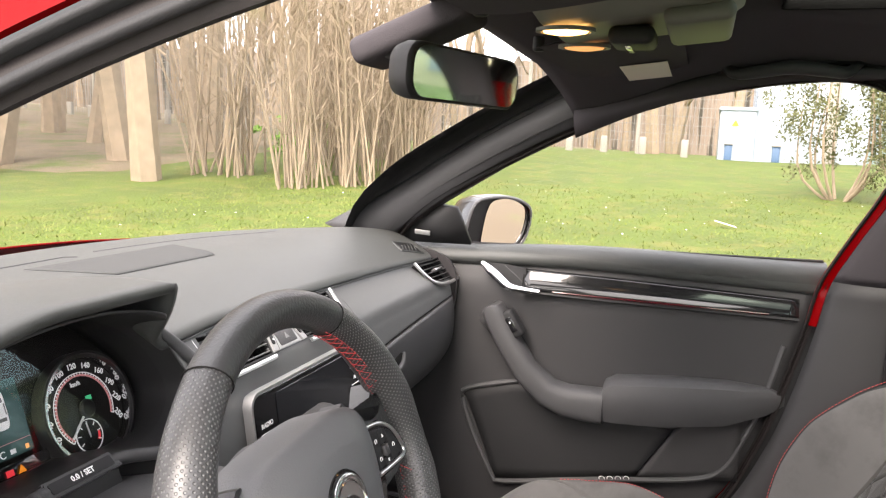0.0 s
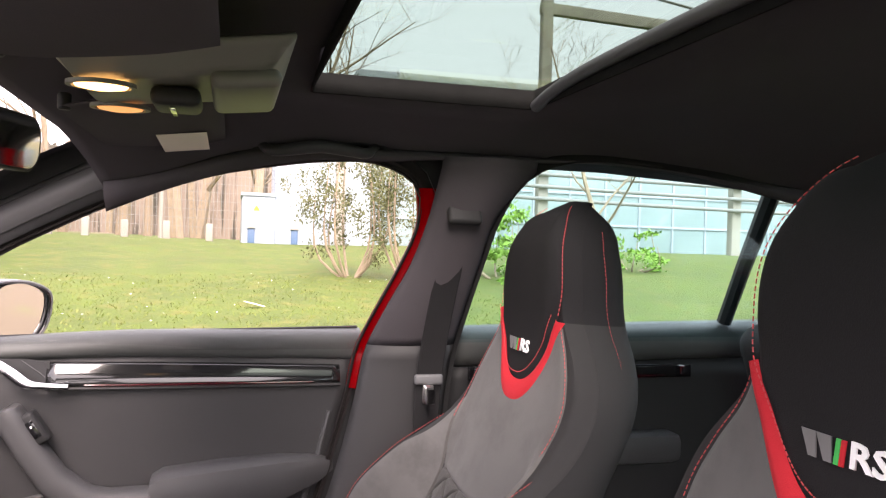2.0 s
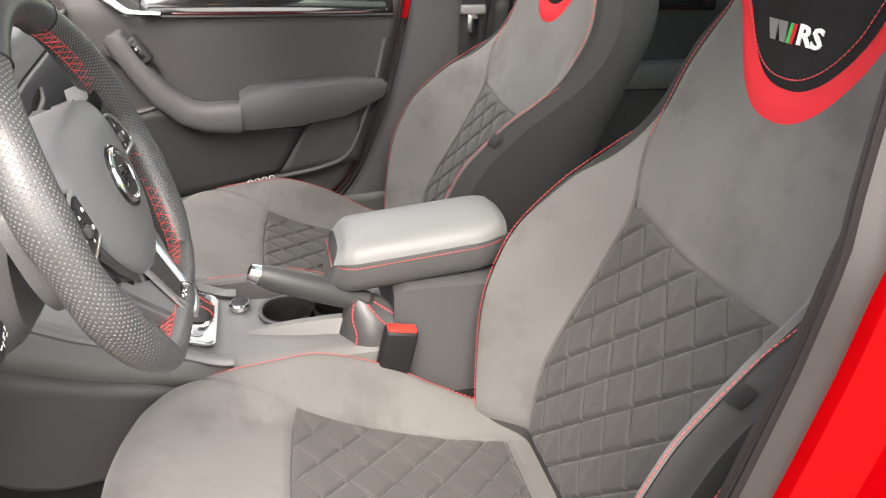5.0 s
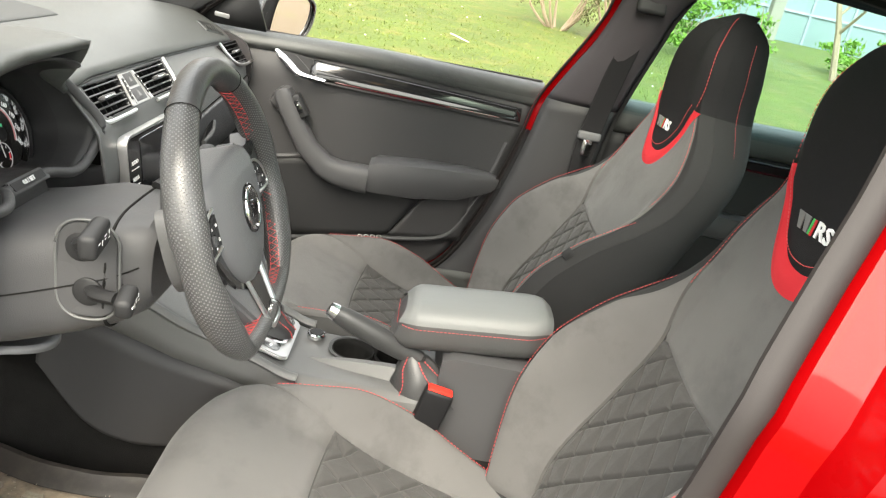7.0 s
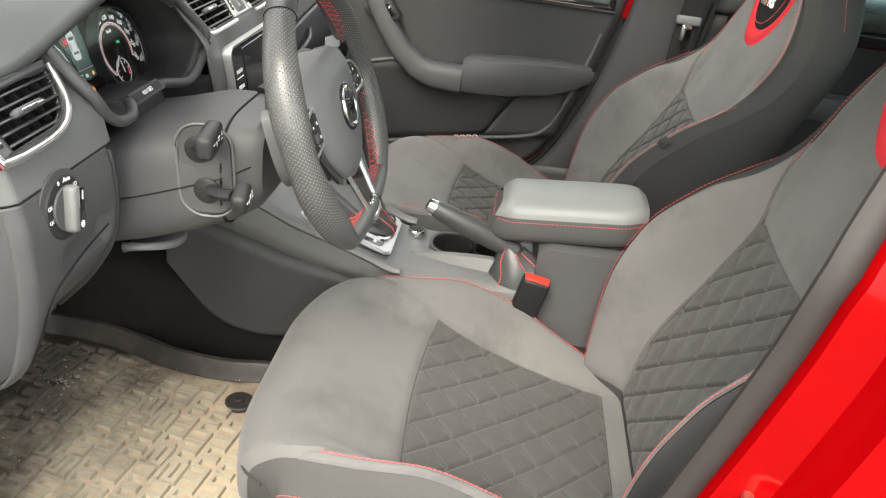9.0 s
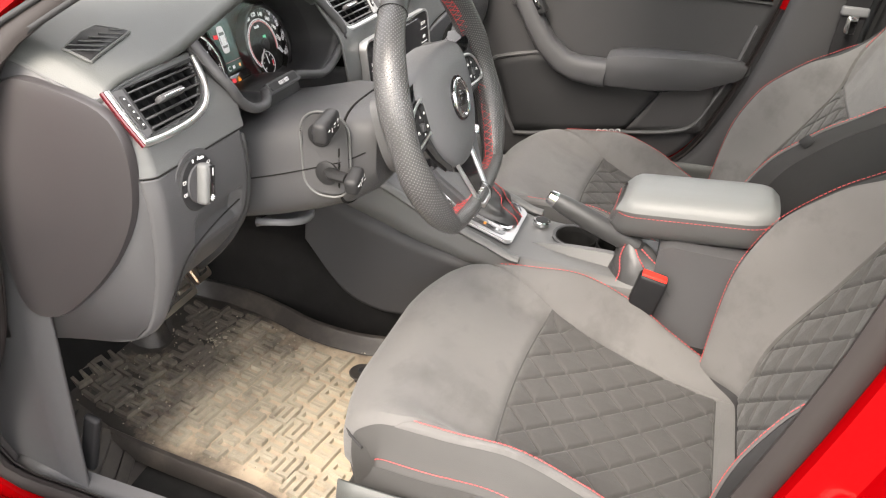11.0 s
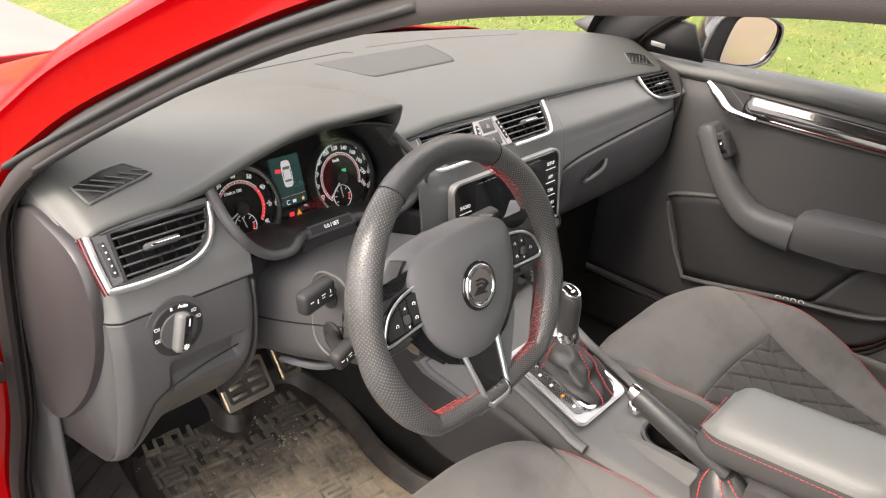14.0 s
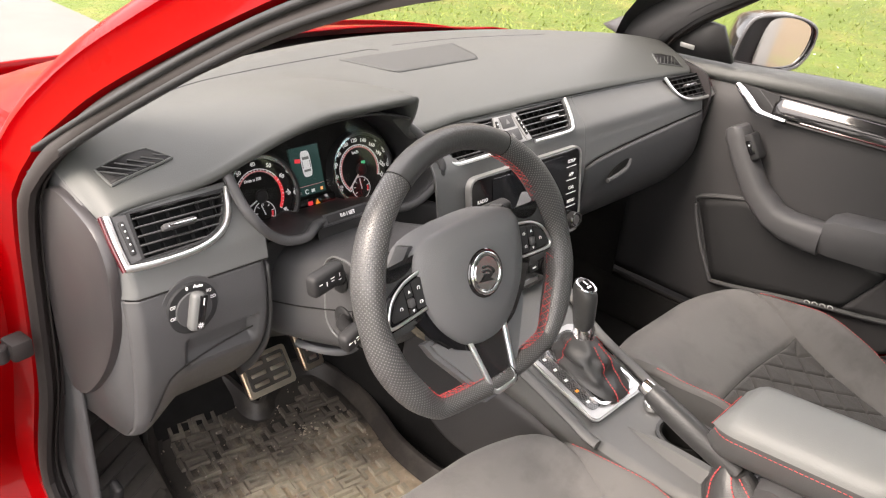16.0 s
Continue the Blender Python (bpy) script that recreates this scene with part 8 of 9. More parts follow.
    part("switch_mark", block((0.001, 0.003, 0.004), sw @ pose(-0.0225, 0, 0.006), 0), M["white"], s, smooth=False)
    # map pocket: a flat dark sheet for its shaded inside, with a pale rim
    def pocket(u, v):
        y = 0.232 - 0.455 * u + (-0.08 * (1 - u) + 0.068 * u) * (1 - v)
        top = along([(0, 0.62), (0.25, 0.66), (0.6, 0.63), (1, 0.60)], u)
        low = along([(0, 0.430), (0.3, 0.440), (0.7, 0.468), (1, 0.492)], u)
        return Vector((0.729, y, low + (top - low) * v))
    part("map_pocket", sheet(pocket, 20, 8), M["trim"], d, "flat dark sheet painted as the map pocket's shaded inside", solid=0.004)
    part("pocket_rim", sweep(curve3([(0.728, 0.10, 0.663), (0.728, 0.215, 0.632), (0.728, 0.236, 0.61), (0.728, 0.21, 0.53), (0.726, 0.160, 0.437), (0.724, 0.135, 0.425), (0.724, 0.0, 0.452), (0.724, -0.10, 0.472), (0.726, -0.26, 0.500),
                                     (0.732, -0.325, 0.53), (0.738, -0.36, 0.60), (0.743, -0.39, 0.68), (0.75, -0.42, 0.80)], 80), 0.006, 8), M["dash_low"], d, "moulded pocket rim")
    def bulge(u, v):
        y = -0.225 - 0.13 * u + 0.068 * (1 - v) * (1 - u)
        z = 0.490 + 0.02 * u + (0.11 + 0.08 * u) * v
        return Vector((0.728 + 0.01 * u, y, z))
    part("pocket_end", sheet(bulge, 10, 8), M["door"], d, solid=0.012)
    bm = bmesh.new()
    for k in range(4):
        ring(0.005, 0.0016, 0.0008, facing((0.7245, -0.085 - 0.017 * k, 0.476 + 0.003 * k), (0, -1, 0.2), (-0.4, 0, 1)) @ pose(0, 0, 0.006), 14, bm)
    part("bright_marks", bm, M["white"], d, "row of small white ring marks", smooth=False)
    part("outer_skin", sheet(lambda u, v: Vector((0.86 + 0.04 * math.sin(math.pi * v), 0.55 - 1.05 * u, 0.3 + 0.62 * v)), 10, 8), M["paint"], d, solid=0.004)
    # corner panel at the mirror with a silver badge
    tri = [(0.42, 0.95), (0.235, 0.955), (0.26, 1.035), (0.30, 1.04)]
    bm = bmesh.new()
    bm.faces.new([bm.verts.new((rail_x(z) + 0.012, y, z)) for y, z in tri])
    tp = part("corner_panel", bm, M["trim"], d, "black corner panel with tweeter", solid=0.012)
    part("silver_badge", block((0.004, 0.036, 0.011), pose(0.7135, 0.343, 0.974, 4, -12, 2), 0.0015), M["dull"], tp, "small silver badge")


passenger_door()


def wing_mirror():
    m = thing("wing_mirror", (0.9, 0.28, 0.95), "dark door mirror with grey edge outside the window", "wing mirror")
    base = facing((0.938, 0.230, 0.982), (0.82, -0.57, 0), (0, -0.09, 1))
    shape = [(-0.105, -0.055), (-0.09, 0.03), (-0.06, 0.062), (0.03, 0.066), (0.095, 0.045), (0.108, 0.01), (0.095, -0.04), (0.06, -0.066), (-0.03, -0.07), (-0.085, -0.066)]
    edge = curve3([(x, y, 0) for x, y in shape], 48, True)
    rings = []
    for f, z in ((0.94, 0.004), (1.0, 0.0), (1.02, -0.012), (0.98, -0.045), (0.8, -0.085), (0.4, -0.11), (0.1, -0.115)):
        rings.append([base @ Vector((p.x * f, p.y * f, z)) for p in edge])
    h = part("housing", loft(rings, cap=False), M["gloss"], m, "glossy dark mirror housing", solid=0.003)
    part("silver_edge", sweep([base @ Vector((p.x * 0.985, p.y * 0.985, 0.002)) for p in edge], 0.004, 8, closed=True), M["cover"], h, "grey rim")
    bm = bmesh.new()
    bm.faces.new([bm.verts.new(base @ Vector((p.x * 0.96, p.y * 0.96, -0.010))) for p in edge])
    part("glass_backing", bm, M["trim"], h, smooth=False)
    bm = bmesh.new()
    bm.faces.new([bm.verts.new(base @ Vector((0.028 + p.x * 0.68, p.y * 0.90, -0.005))) for p in edge])
    part("mirror_glass", bm, M["mirror"], m, "mirror glass", smooth=False)
    part("stem", sweep([(0.775, 0.345, 0.955), (0.82, 0.335, 0.945), (0.87, 0.31, 0.94)], [0.03, 0.026, 0.03], 10), M["trim"], m)


wing_mirror()


def seat_belt():
    b = thing("seat_belt", (0.68, -0.6, 0.9), "black seat belt hanging on the door pillar", "seat belt")
    line = curve3([(0.578, -0.650, 1.225), (0.625, -0.635, 1.10), (0.663, -0.622, 0.97), (0.678, -0.612, 0.85), (0.684, -0.61, 0.70), (0.69, -0.60, 0.50)], 30)
    rings = []
    for p in line:
        rings.append([p + Vector((dx, dy, 0)) for dx, dy in ((0, -0.027), (-0.002, -0.025), (-0.002, 0.025), (0, 0.027))])
    part("webbing", loft(rings), M["black_cloth"], b, "black woven belt")
    part("upper_guide", block((0.02, 0.07, 0.05), pose(0.580, -0.65, 1.215, 0, 22), 0.01, seg=3), M["trim"], b)
    tongue = part("tongue_cap", block((0.016, 0.06, 0.022), pose(0.674, -0.612, 0.875, 0, 5), 0.006, seg=3), M["cover"], b, "grey belt tongue")
    part("tongue_plate", ring_rect(0.014, 0.032, 0.003, 0.005, 0.002, facing((0.673, -0.612, 0.845), (0, 1, 0), (-0.05, 0, 1))), M["chrome"], tongue, "steel tongue plate")


seat_belt()


# ---------------------------------------------------------------- driver's door, standing open
def driver_door():
    d = thing("driver_door", (-0.80, 0.47, 0.35), "open red driver's door with dark inner trim", "car door")
    swing = pose(-0.86, 0.500, 0, 0, 0, -84) @ pose(0.83, -0.475, 0)
    def put(name, bm, material, label="", solid=0.0):
        bmesh.ops.transform(bm, matrix=swing, verts=bm.verts)
        return part(name, bm, material, d, label, solid=solid)
    put("outer_skin", sheet(lambda u, v: Vector((-0.885 - 0.03 * math.sin(math.pi * v), 0.455 - (0.90 + 0.04 * v) * u, 0.30 + 0.63 * v)), 16, 12), M["paint"], "red painted outer skin", 0.004)
    put("inner_panel", sheet(lambda u, v: Vector((-0.775 + 0.02 * math.sin(math.pi * v), 0.43 - 0.87 * u, 0.33 + 0.59 * v)), 16, 12), M["door"], "dark grey inner panel", 0.006)
    for y in (0.445, -0.465):
        put("door_end", sheet(lambda u, v: Vector((-0.885 + 0.11 * u, y, 0.31 + 0.61 * v)), 4, 8), M["paint"], "red painted door edge", 0.004)
    put("door_foot", sheet(lambda u, v: Vector((-0.885 + 0.11 * u, 0.45 - 0.91 * v, 0.312)), 4, 8), M["paint"], "red painted lower edge", 0.004)
    put("top_pad", block((0.11, 0.88, 0.04), pose(-0.82, -0.01, 0.935), 0.015, seg=3), M["dash"], "soft grey pad under the window")
    put("arm_pad", block((0.08, 0.42, 0.08), pose(-0.735, -0.16, 0.66), 0.025, seg=3), M["dash_low"], "padded grey door armrest")
    put("map_pocket", block((0.05, 0.60, 0.14), pose(-0.755, -0.02, 0.44), 0.02, seg=3), M["trim"], "dark map pocket")
    put("door_handle", sweep([(-0.752, 0.21, 0.90), (-0.742, 0.16, 0.878), (-0.740, 0.05, 0.867)], 0.008, 8), M["chrome"], "chrome door handle")
    loop = [(y, z) for y, z in loop_of(OPENING) if z > 0.94]
    start = max(range(len(loop)), key=lambda i: (Vector(loop[i]) - Vector(loop[i - 1])).length)
    arch = loop[start:] + loop[:start]
    put("window_frame", sweep([side_point(-1, y, z, 0.03) for y, z in arch], 0.018, 8, flat=1.4), M["trim"], "black window frame")
    bm = bmesh.new()
    bm.faces.new([bm.verts.new(side_point(-1, y, z, 0.03)) for y, z in arch])
    put("window_glass", bm, M["side_pane"], "clear door glass", 0.004).visible_shadow = False


driver_door()


# ---------------------------------------------------------------- rear door trim
def rear_door():
    d = thing("rear_door", (0.76, -1.1, 0.4), "closed rear door with black trim and red line", "car door")
    part("panel", sheet(lambda u, v: Vector((0.765 - 0.01 * math.sin(math.pi * v), -0.66 - 0.95 * u, 0.34 + 0.56 * v)), 16, 12), M["trim"], d, solid=0.008)
    part("top_pad", sheet(lambda u, v: Vector((along([(0, 0.76), (0.3, 0.742), (0.7, 0.745), (1, 0.785)], v), -0.67 - 0.92 * u, along([(0, 0.888), (0.3, 0.91), (0.7, 0.955), (1, 0.972)], v) + 0.018 * u)), 16, 10), M["dash"], d, "soft pad under the window", solid=0.005)
    part("gloss_strip", sheet(lambda u, v: Vector((0.748, -0.72 - 0.55 * u, 0.858 + 0.03 * v)), 12, 4), M["gloss"], d, solid=0.005)
    part("red_line", sweep([(0.743, -0.76, 0.860), (0.743, -1.2, 0.862)], 0.0022, 6), M["reflector"], d, "thin red line")
    part("arm_pad", block((0.07, 0.5, 0.07), pose(0.735, -0.98, 0.70, 0, 0, 0), 0.02), M["dash_low"], d)


rear_door()


# ---------------------------------------------------------------- roof fittings
def rear_view_mirror():
    m = thing("rear_view_mirror", (0.02, 0.05, 1.25), "black frameless rear-view mirror on the windscreen", "mirror")
    base = facing((-0.043, 0.021, 1.246), (0.966, -0.26, 0), (-0.017, -0.063, 1))
    shape = rounded(0.232, 0.058, 0.022, 6)
    rings = []
    for f, z in ((0.95, 0.004), (1.0, 0.0), (1.0, -0.012), (0.9, -0.03), (0.6, -0.04), (0.2, -0.042)):
        rings.append([base @ Vector((x * f, y * f, z)) for x, y in shape])
    part("casing", loft(rings, cap=False), M["trim"], m, "black mirror casing", solid=0.002)
    part("mirror_glass", outline([(x * 0.94, y * 0.92) for x, y in shape], 0.002, base @ pose(0, 0, 0.0025)), M["mirror"], m, "mirror glass", smooth=False)
    part("stem", sweep([base @ Vector((0, 0.0, -0.035)), (0.0, 0.10, 1.275), (0.0, 0.13, 1.29)], [0.014, 0.016, 0.02], 10), M["trim"], m)
    part("sensor_cover", block((0.09, 0.16, 0.035), pose(0.02, 0.105, 1.306, -22), 0.012, seg=3), M["liner"], m, "black sensor cover at the glass")


rear_view_mirror()


def overhead_console():
    c = thing("overhead_console", (0.0, -0.14, 1.31), "pale grey overhead console with a lit reading lamp", "console")
    def under(u, v):
        x = -0.095 + 0.225 * u
        y = -0.045 - 0.225 * v
        e = min(u, 1 - u, v, 1 - v)
        return Vector((x * (1 - 0.2 * (1 - v)), y, 1.325 + 0.028 * v - 0.028 * smooth01(0, 0.12, e)))
    shell = part("shell", sheet(under, 24, 24), M["console"], c, "pale grey plastic shell", solid=0.004)
    for x, key, label in ((-0.044, "lamp_on", "lit warm reading lamp"), (0.092, "lamp_off", "dim warm reading lamp")):
        rings = [[Vector((x + f * 0.020 * math.cos(a), -0.088 + f * 0.026 * math.sin(a), 1.2985 - z)) for a in np.linspace(0, 2 * math.pi, 29)[:-1]] for f, z in ((1, 0), (0.9, 0.003), (0.5, 0.005), (0.1, 0.0055))]
        part("lamp_lens", loft(rings), M[key], c, label)
        part("lamp_rim", ring(0.022, 0.004, 0.004, pose(x, -0.088, 1.296) @ Matrix.Diagonal((1, 1.25, 1, 1)), 32), M["console"], shell)
    part("switch_block", block((0.07, 0.05, 0.02), pose(0.01, -0.155, 1.297), 0.008, seg=3), M["trim"], c, "black sunroof switch")
    part("chrome_line", block((0.05, 0.006, 0.004), pose(0.01, -0.152, 1.2855), 0.001), M["chrome"], c)
    part("glasses_box", block((0.17, 0.07, 0.02), pose(0.015, -0.225, 1.312, -6), 0.009, seg=3), M["console"], c)


overhead_console()


def sun_visor(x0, x1, label, sticker):
    v = thing("sun_visor", ((x0 + x1) / 2, -0.1, 1.31), label, "sun visor", "sun visors")
    rings = []
    for k in range(15):
        t = k / 14
        y = -0.015 - 0.185 * t
        h = 0.010 * math.sin(math.pi * min(1, max(0.04, t))) ** 0.4 + 0.001
        z = 1.312 + 0.024 * t
        r = []
        for i in range(24):
            a = 2 * math.pi * i / 24
            r.append(Vector(((x0 + x1) / 2 + (x1 - x0) / 2 * math.copysign(abs(math.cos(a)) ** 0.3, math.cos(a)) * (1 - 0.06 * max(0, t - 0.7) / 0.3 - 0.06 * max(0, 0.2 - t) / 0.2), y, z - 0.010 * ((abs((x0 + x1) / 2) / 0.33)) + h * math.sin(a))))
        rings.append(r)
    part("flap", loft(rings), M["liner"], v, "black cloth flap")
    part("pivot", disc(0.008, 0.02, pose(x0 + 0.02 if x0 > 0 else x1 - 0.02, -0.02, 1.298), 12), M["trim"], v)
    if sticker:
        part("label", block((0.17, 0.072, 0.001), pose(0.435, -0.139, 1.3020, -7, 2), 0), M["paper"], v, "cream paper warning label", smooth=False)


sun_visor(0.12, 0.56, "black cloth sun visor with a cream label", True)
sun_visor(-0.56, -0.12, "black cloth sun visor folded up", False)


def grab_handle():
    g = thing("grab_handle", (0.57, -0.37, 1.32), "black folding grab handle on the roof rail", "grab handle")
    path = curve3([(0.575, -0.262, 1.325), (0.556, -0.278, 1.312), (0.546, -0.31, 1.314), (0.543, -0.365, 1.322), (0.546, -0.42, 1.318), (0.556, -0.452, 1.316), (0.575, -0.470, 1.332)], 30)
    part("bar", sweep(path, [0.009 + 0.003 * math.sin(math.pi * i / 29) for i in range(30)], 10), M["door"], g)
    for y, z in ((-0.262, 1.322), (-0.478, 1.340)):
        part("mount", block((0.03, 0.036, 0.016), pose(0.585, y, z, 0, -35), 0.006), M["trim"], g)


grab_handle()


# ---------------------------------------------------------------- outside
def fence():
    f = thing("fence", (24, 6, 1), "tall wire fence on slim posts with low concrete stubs", "fence")
    for k in range(9):
        y = -1.6 + 3.4 * k
        part("post", sweep([(23.4, y, land(23.4, y) - 0.2), (23.4, y, land(23.4, y) + 2.7)], 0.06, 8), M["concrete"], f)
    for z in np.linspace(0.4, 2.5, 9):
        part("wire", sweep([(23.4, y, land(23.4, y) + z) for y in (-2, 5, 12, 20, 26)], 0.006, 5), M["wire"], f)
    for k in range(22):
        y = 0.4 + 1.05 * k + 0.2 * math.sin(k * 7)
        z = land(22.6, y)
        part("stub", block((0.16, 0.2, 0.56 + 0.12 * math.sin(k * 3)), pose(22.6, y, z + 0.22, 0, 3 * math.sin(k * 5), 10 * math.sin(k)), 0.03), M["concrete"], f)


fence()
bars = bmesh.new()
for k in range(230):
    y = -1.4 + 0.115 * k
    z = land(23.45, y)
    block((0.010, 0.010, 2.3), pose(23.45, y, z + 1.3), 0, bars)
tagged(part("bars", bars, M["wire"], bpy.data.objects["fence"], "thin upright fence bars", smooth=False), kind="stuff")


def cabin():
    c = thing("transformer_cabin", (23.5, -3, 1), "pale blue-grey sheet metal cabin with small doors", "cabin")
    for y, w, h, x in ((-0.98, 0.95, 1.55, 22.8), (-2.9, 2.9, 2.9, 22.9)):
        body = part("body", block((2.4, w, h), pose(x + 1.2, y, land(x, y) + h / 2 - 0.1), 0.02), M["cabin"], c)
        n = max(2, int(w / 0.7))
        for k in range(1, n):
            part("seam", block((0.02, 0.03, h - 0.1), pose(x - 0.006, y - w / 2 + w * k / n, land(x, y) + h / 2 - 0.1), 0.004), M["cabin"], body)
        part("roof_edge", block((2.5, w + 0.08, 0.1), pose(x + 1.2, y, land(x, y) + h - 0.1), 0.02), M["cabin"], body)
    for y in (-0.78, -2.05):
        d = part("hatch", block((0.03, 0.2, 0.44), pose(22.78 if y > -1.5 else 22.88, y, land(22.8, y) + 0.22), 0.01), M["blue"], c, "small dark blue hatch")
        part("hatch_hood", block((0.10, 0.26, 0.04), pose(22.76 if y > -1.5 else 22.86, y, land(22.8, y) + 0.46), 0.01), M["concrete"], d)
    part("warning_sign", outline([(-0.10, -0.08), (0.10, -0.08), (0, 0.10)], 0.01, facing((22.78, -0.92, land(22.8, -0.9) + 1.05), (0, -1, 0), (0, 0, 1))), mat("yellow_sign", (0.8, 0.5, 0.03), 0.5), c, "yellow warning triangle", smooth=False)
    part("brick_pier", block((0.2, 0.3, 2.85), pose(22.85, -3.4, land(23, -3) + 1.4), 0.02), M["concrete"], c, "brown concrete pier")


cabin()


def twig_tree(seed, height, spread, levels, trunk_r, lean=0.0, limbs=7, low=0.25):
    """A bare tree: the trunk with its limbs, and the fine twigs."""
    rnd = random.Random(seed)
    trunk, twigs = bmesh.new(), bmesh.new()
    def grow_limb(start, way, length, r, level):
        n = 5 if level < 2 else 3
        pts, p, d = [start], start.copy(), way.normalized()
        for i in range(n):
            d = (d + Vector((rnd.uniform(-1, 1), rnd.uniform(-1, 1), rnd.uniform(-0.4, 0.8))) * (0.13 + 0.07 * level)).normalized()
            p = p + d * (length / n)
            pts.append(p.copy())
        radii = [max(0.004, r * (1 - 0.8 * i / n)) for i in range(n + 1)]
        sweep(pts, radii, 6 if level < 1 else (5 if level < 2 else 3), trunk if level < 2 else twigs)
        if level < levels:
            k = limbs if level == 0 else (5 if level == 1 else 4)
            for i in range(k):
                t = low + (1 - low) * (i + rnd.random()) / k if level == 0 else 0.25 + 0.75 * (i + rnd.random()) / k
                j = min(n - 1, int(t * n))
                q = pts[j].lerp(pts[j + 1], t * n - j)
                a = rnd.uniform(0, 2 * math.pi)
                out = Vector((math.cos(a), math.sin(a), rnd.uniform(0.15, 0.9)))
                grow_limb(q, (out * spread + d * 0.5), length * rnd.uniform(0.38, 0.6) * (1.1 - 0.4 * t), radii[j] * 0.5, level + 1)
    grow_limb(Vector((0, 0, -0.1)), Vector((lean, 0.1 * lean, 1)), height, trunk_r, 0)
    return trunk, twigs


def tree_kind(seed, height, spread, levels, trunk_r, at, label, lean=0.0, limbs=7, low=0.25):
    t = thing("tree", (0, 0, 0), label, "tree", "bare trees")
    a, b = twig_tree(seed, height, spread, levels, trunk_r, lean, limbs, low)
    part("trunk", a, M["bark"], t)
    tagged(part("crown", b, M["bark"], t, "fine bare twigs"), kind="stuff")
    t.location = at
    for ch in t.children:
        ch.matrix_parent_inverse = Matrix.Identity(4)
    return t


def shrub_kind(seed, at, label):
    """A clump of thin rods rising from one foot, with fine twigs."""
    rnd = random.Random(seed)
    t = thing("shrub", (0, 0, 0), label, "shrub", "bare shrubs")
    rods, twigs = bmesh.new(), bmesh.new()
    for i in range(34):
        a, out = rnd.uniform(0, 2 * math.pi), rnd.uniform(0.1, 1.5)
        h = rnd.uniform(2.4, 5.2)
        foot = Vector((0.45 * rnd.uniform(-1, 1), 0.45 * rnd.uniform(-1, 1), -0.1))
        tip = foot + Vector((out * math.cos(a), out * math.sin(a), h))
        mid = foot.lerp(tip, 0.5) + Vector((rnd.uniform(-0.2, 0.2), rnd.uniform(-0.2, 0.2), 0.15 * h))
        pts = curve3([foot, mid, tip], 8)
        sweep(pts, [0.022 * (1 - 0.75 * k / 7) for k in range(8)], 5, rods)
        for _ in range(14):
            k = rnd.randrange(2, 8)
            b = rnd.uniform(0, 2 * math.pi)
            d = Vector((math.cos(b), math.sin(b), rnd.uniform(0.2, 1.3))) * rnd.uniform(0.2, 0.7)
            sweep([pts[k], pts[k] + d * 0.5 + Vector((0, 0, 0.03)), pts[k] + d], [0.007, 0.005, 0.003], 3, twigs)
    part("rods", rods, M["bark"], t)
    tagged(part("crown", twigs, M["bark"], t, "fine bare twigs"), kind="stuff")
    t.location = at
    for ch in t.children:
        ch.matrix_parent_inverse = Matrix.Identity(4)
    return t


kinds = [tree_kind(3, 13, 0.9, 3, 0.26, (10.2, 8.9, land(10.2, 8.9)), "tall bare tree with grey bark on the lawn"),
         tree_kind(8, 15, 0.8, 3, 0.20, (14.5, 11, land(14.5, 11)), "slim bare tree with many thin branches", 0.1, 9, 0.3),
         tree_kind(21, 11, 1.1, 3, 0.30, (11, 13.2, land(11, 13.2)), "bare spreading tree with thick trunk", -0.08, 8, 0.2),
         shrub_kind(33, (11.3, 5.4, land(11.3, 5.4)), "many-stemmed bare shrub with thin pale-brown rods")]
rnd = random.Random(12)
for i in range(120):
    if i < 84:
        a = rnd.uniform(radians(20), radians(80))
        r = 15 + 45 * rnd.random() ** 1.3
        x, y = r * math.cos(a), r * math.sin(a)
        if y < 7 and x < 26:
            x = 27 + rnd.uniform(0, 15)
    else:
        x, y = rnd.uniform(29, 60), rnd.uniform(-8, 40)
    s = rnd.uniform(0.8, 1.35)
    k = kinds[rnd.choice((0, 0, 1, 1, 2))]
    t = copy_thing(k, pose(x, y, land(x, y), 0, 0, rnd.uniform(0, 360)) @ Matrix.Diagonal((s, s, s, 1)))
for x, y, s in ((12.3, 6.6, 1.0), (10.7, 6.2, 0.9), (13.2, 5.6, 1.1), (12.4, 4.9, 0.8), (14.0, 7.2, 1.2), (11.6, 8.2, 1.2), (15.6, 6.4, 1.2)):
    copy_thing(kinds[3], pose(x, y, land(x, y), 0, 0, x * 70) @ Matrix.Diagonal((s, s, s, 1)))


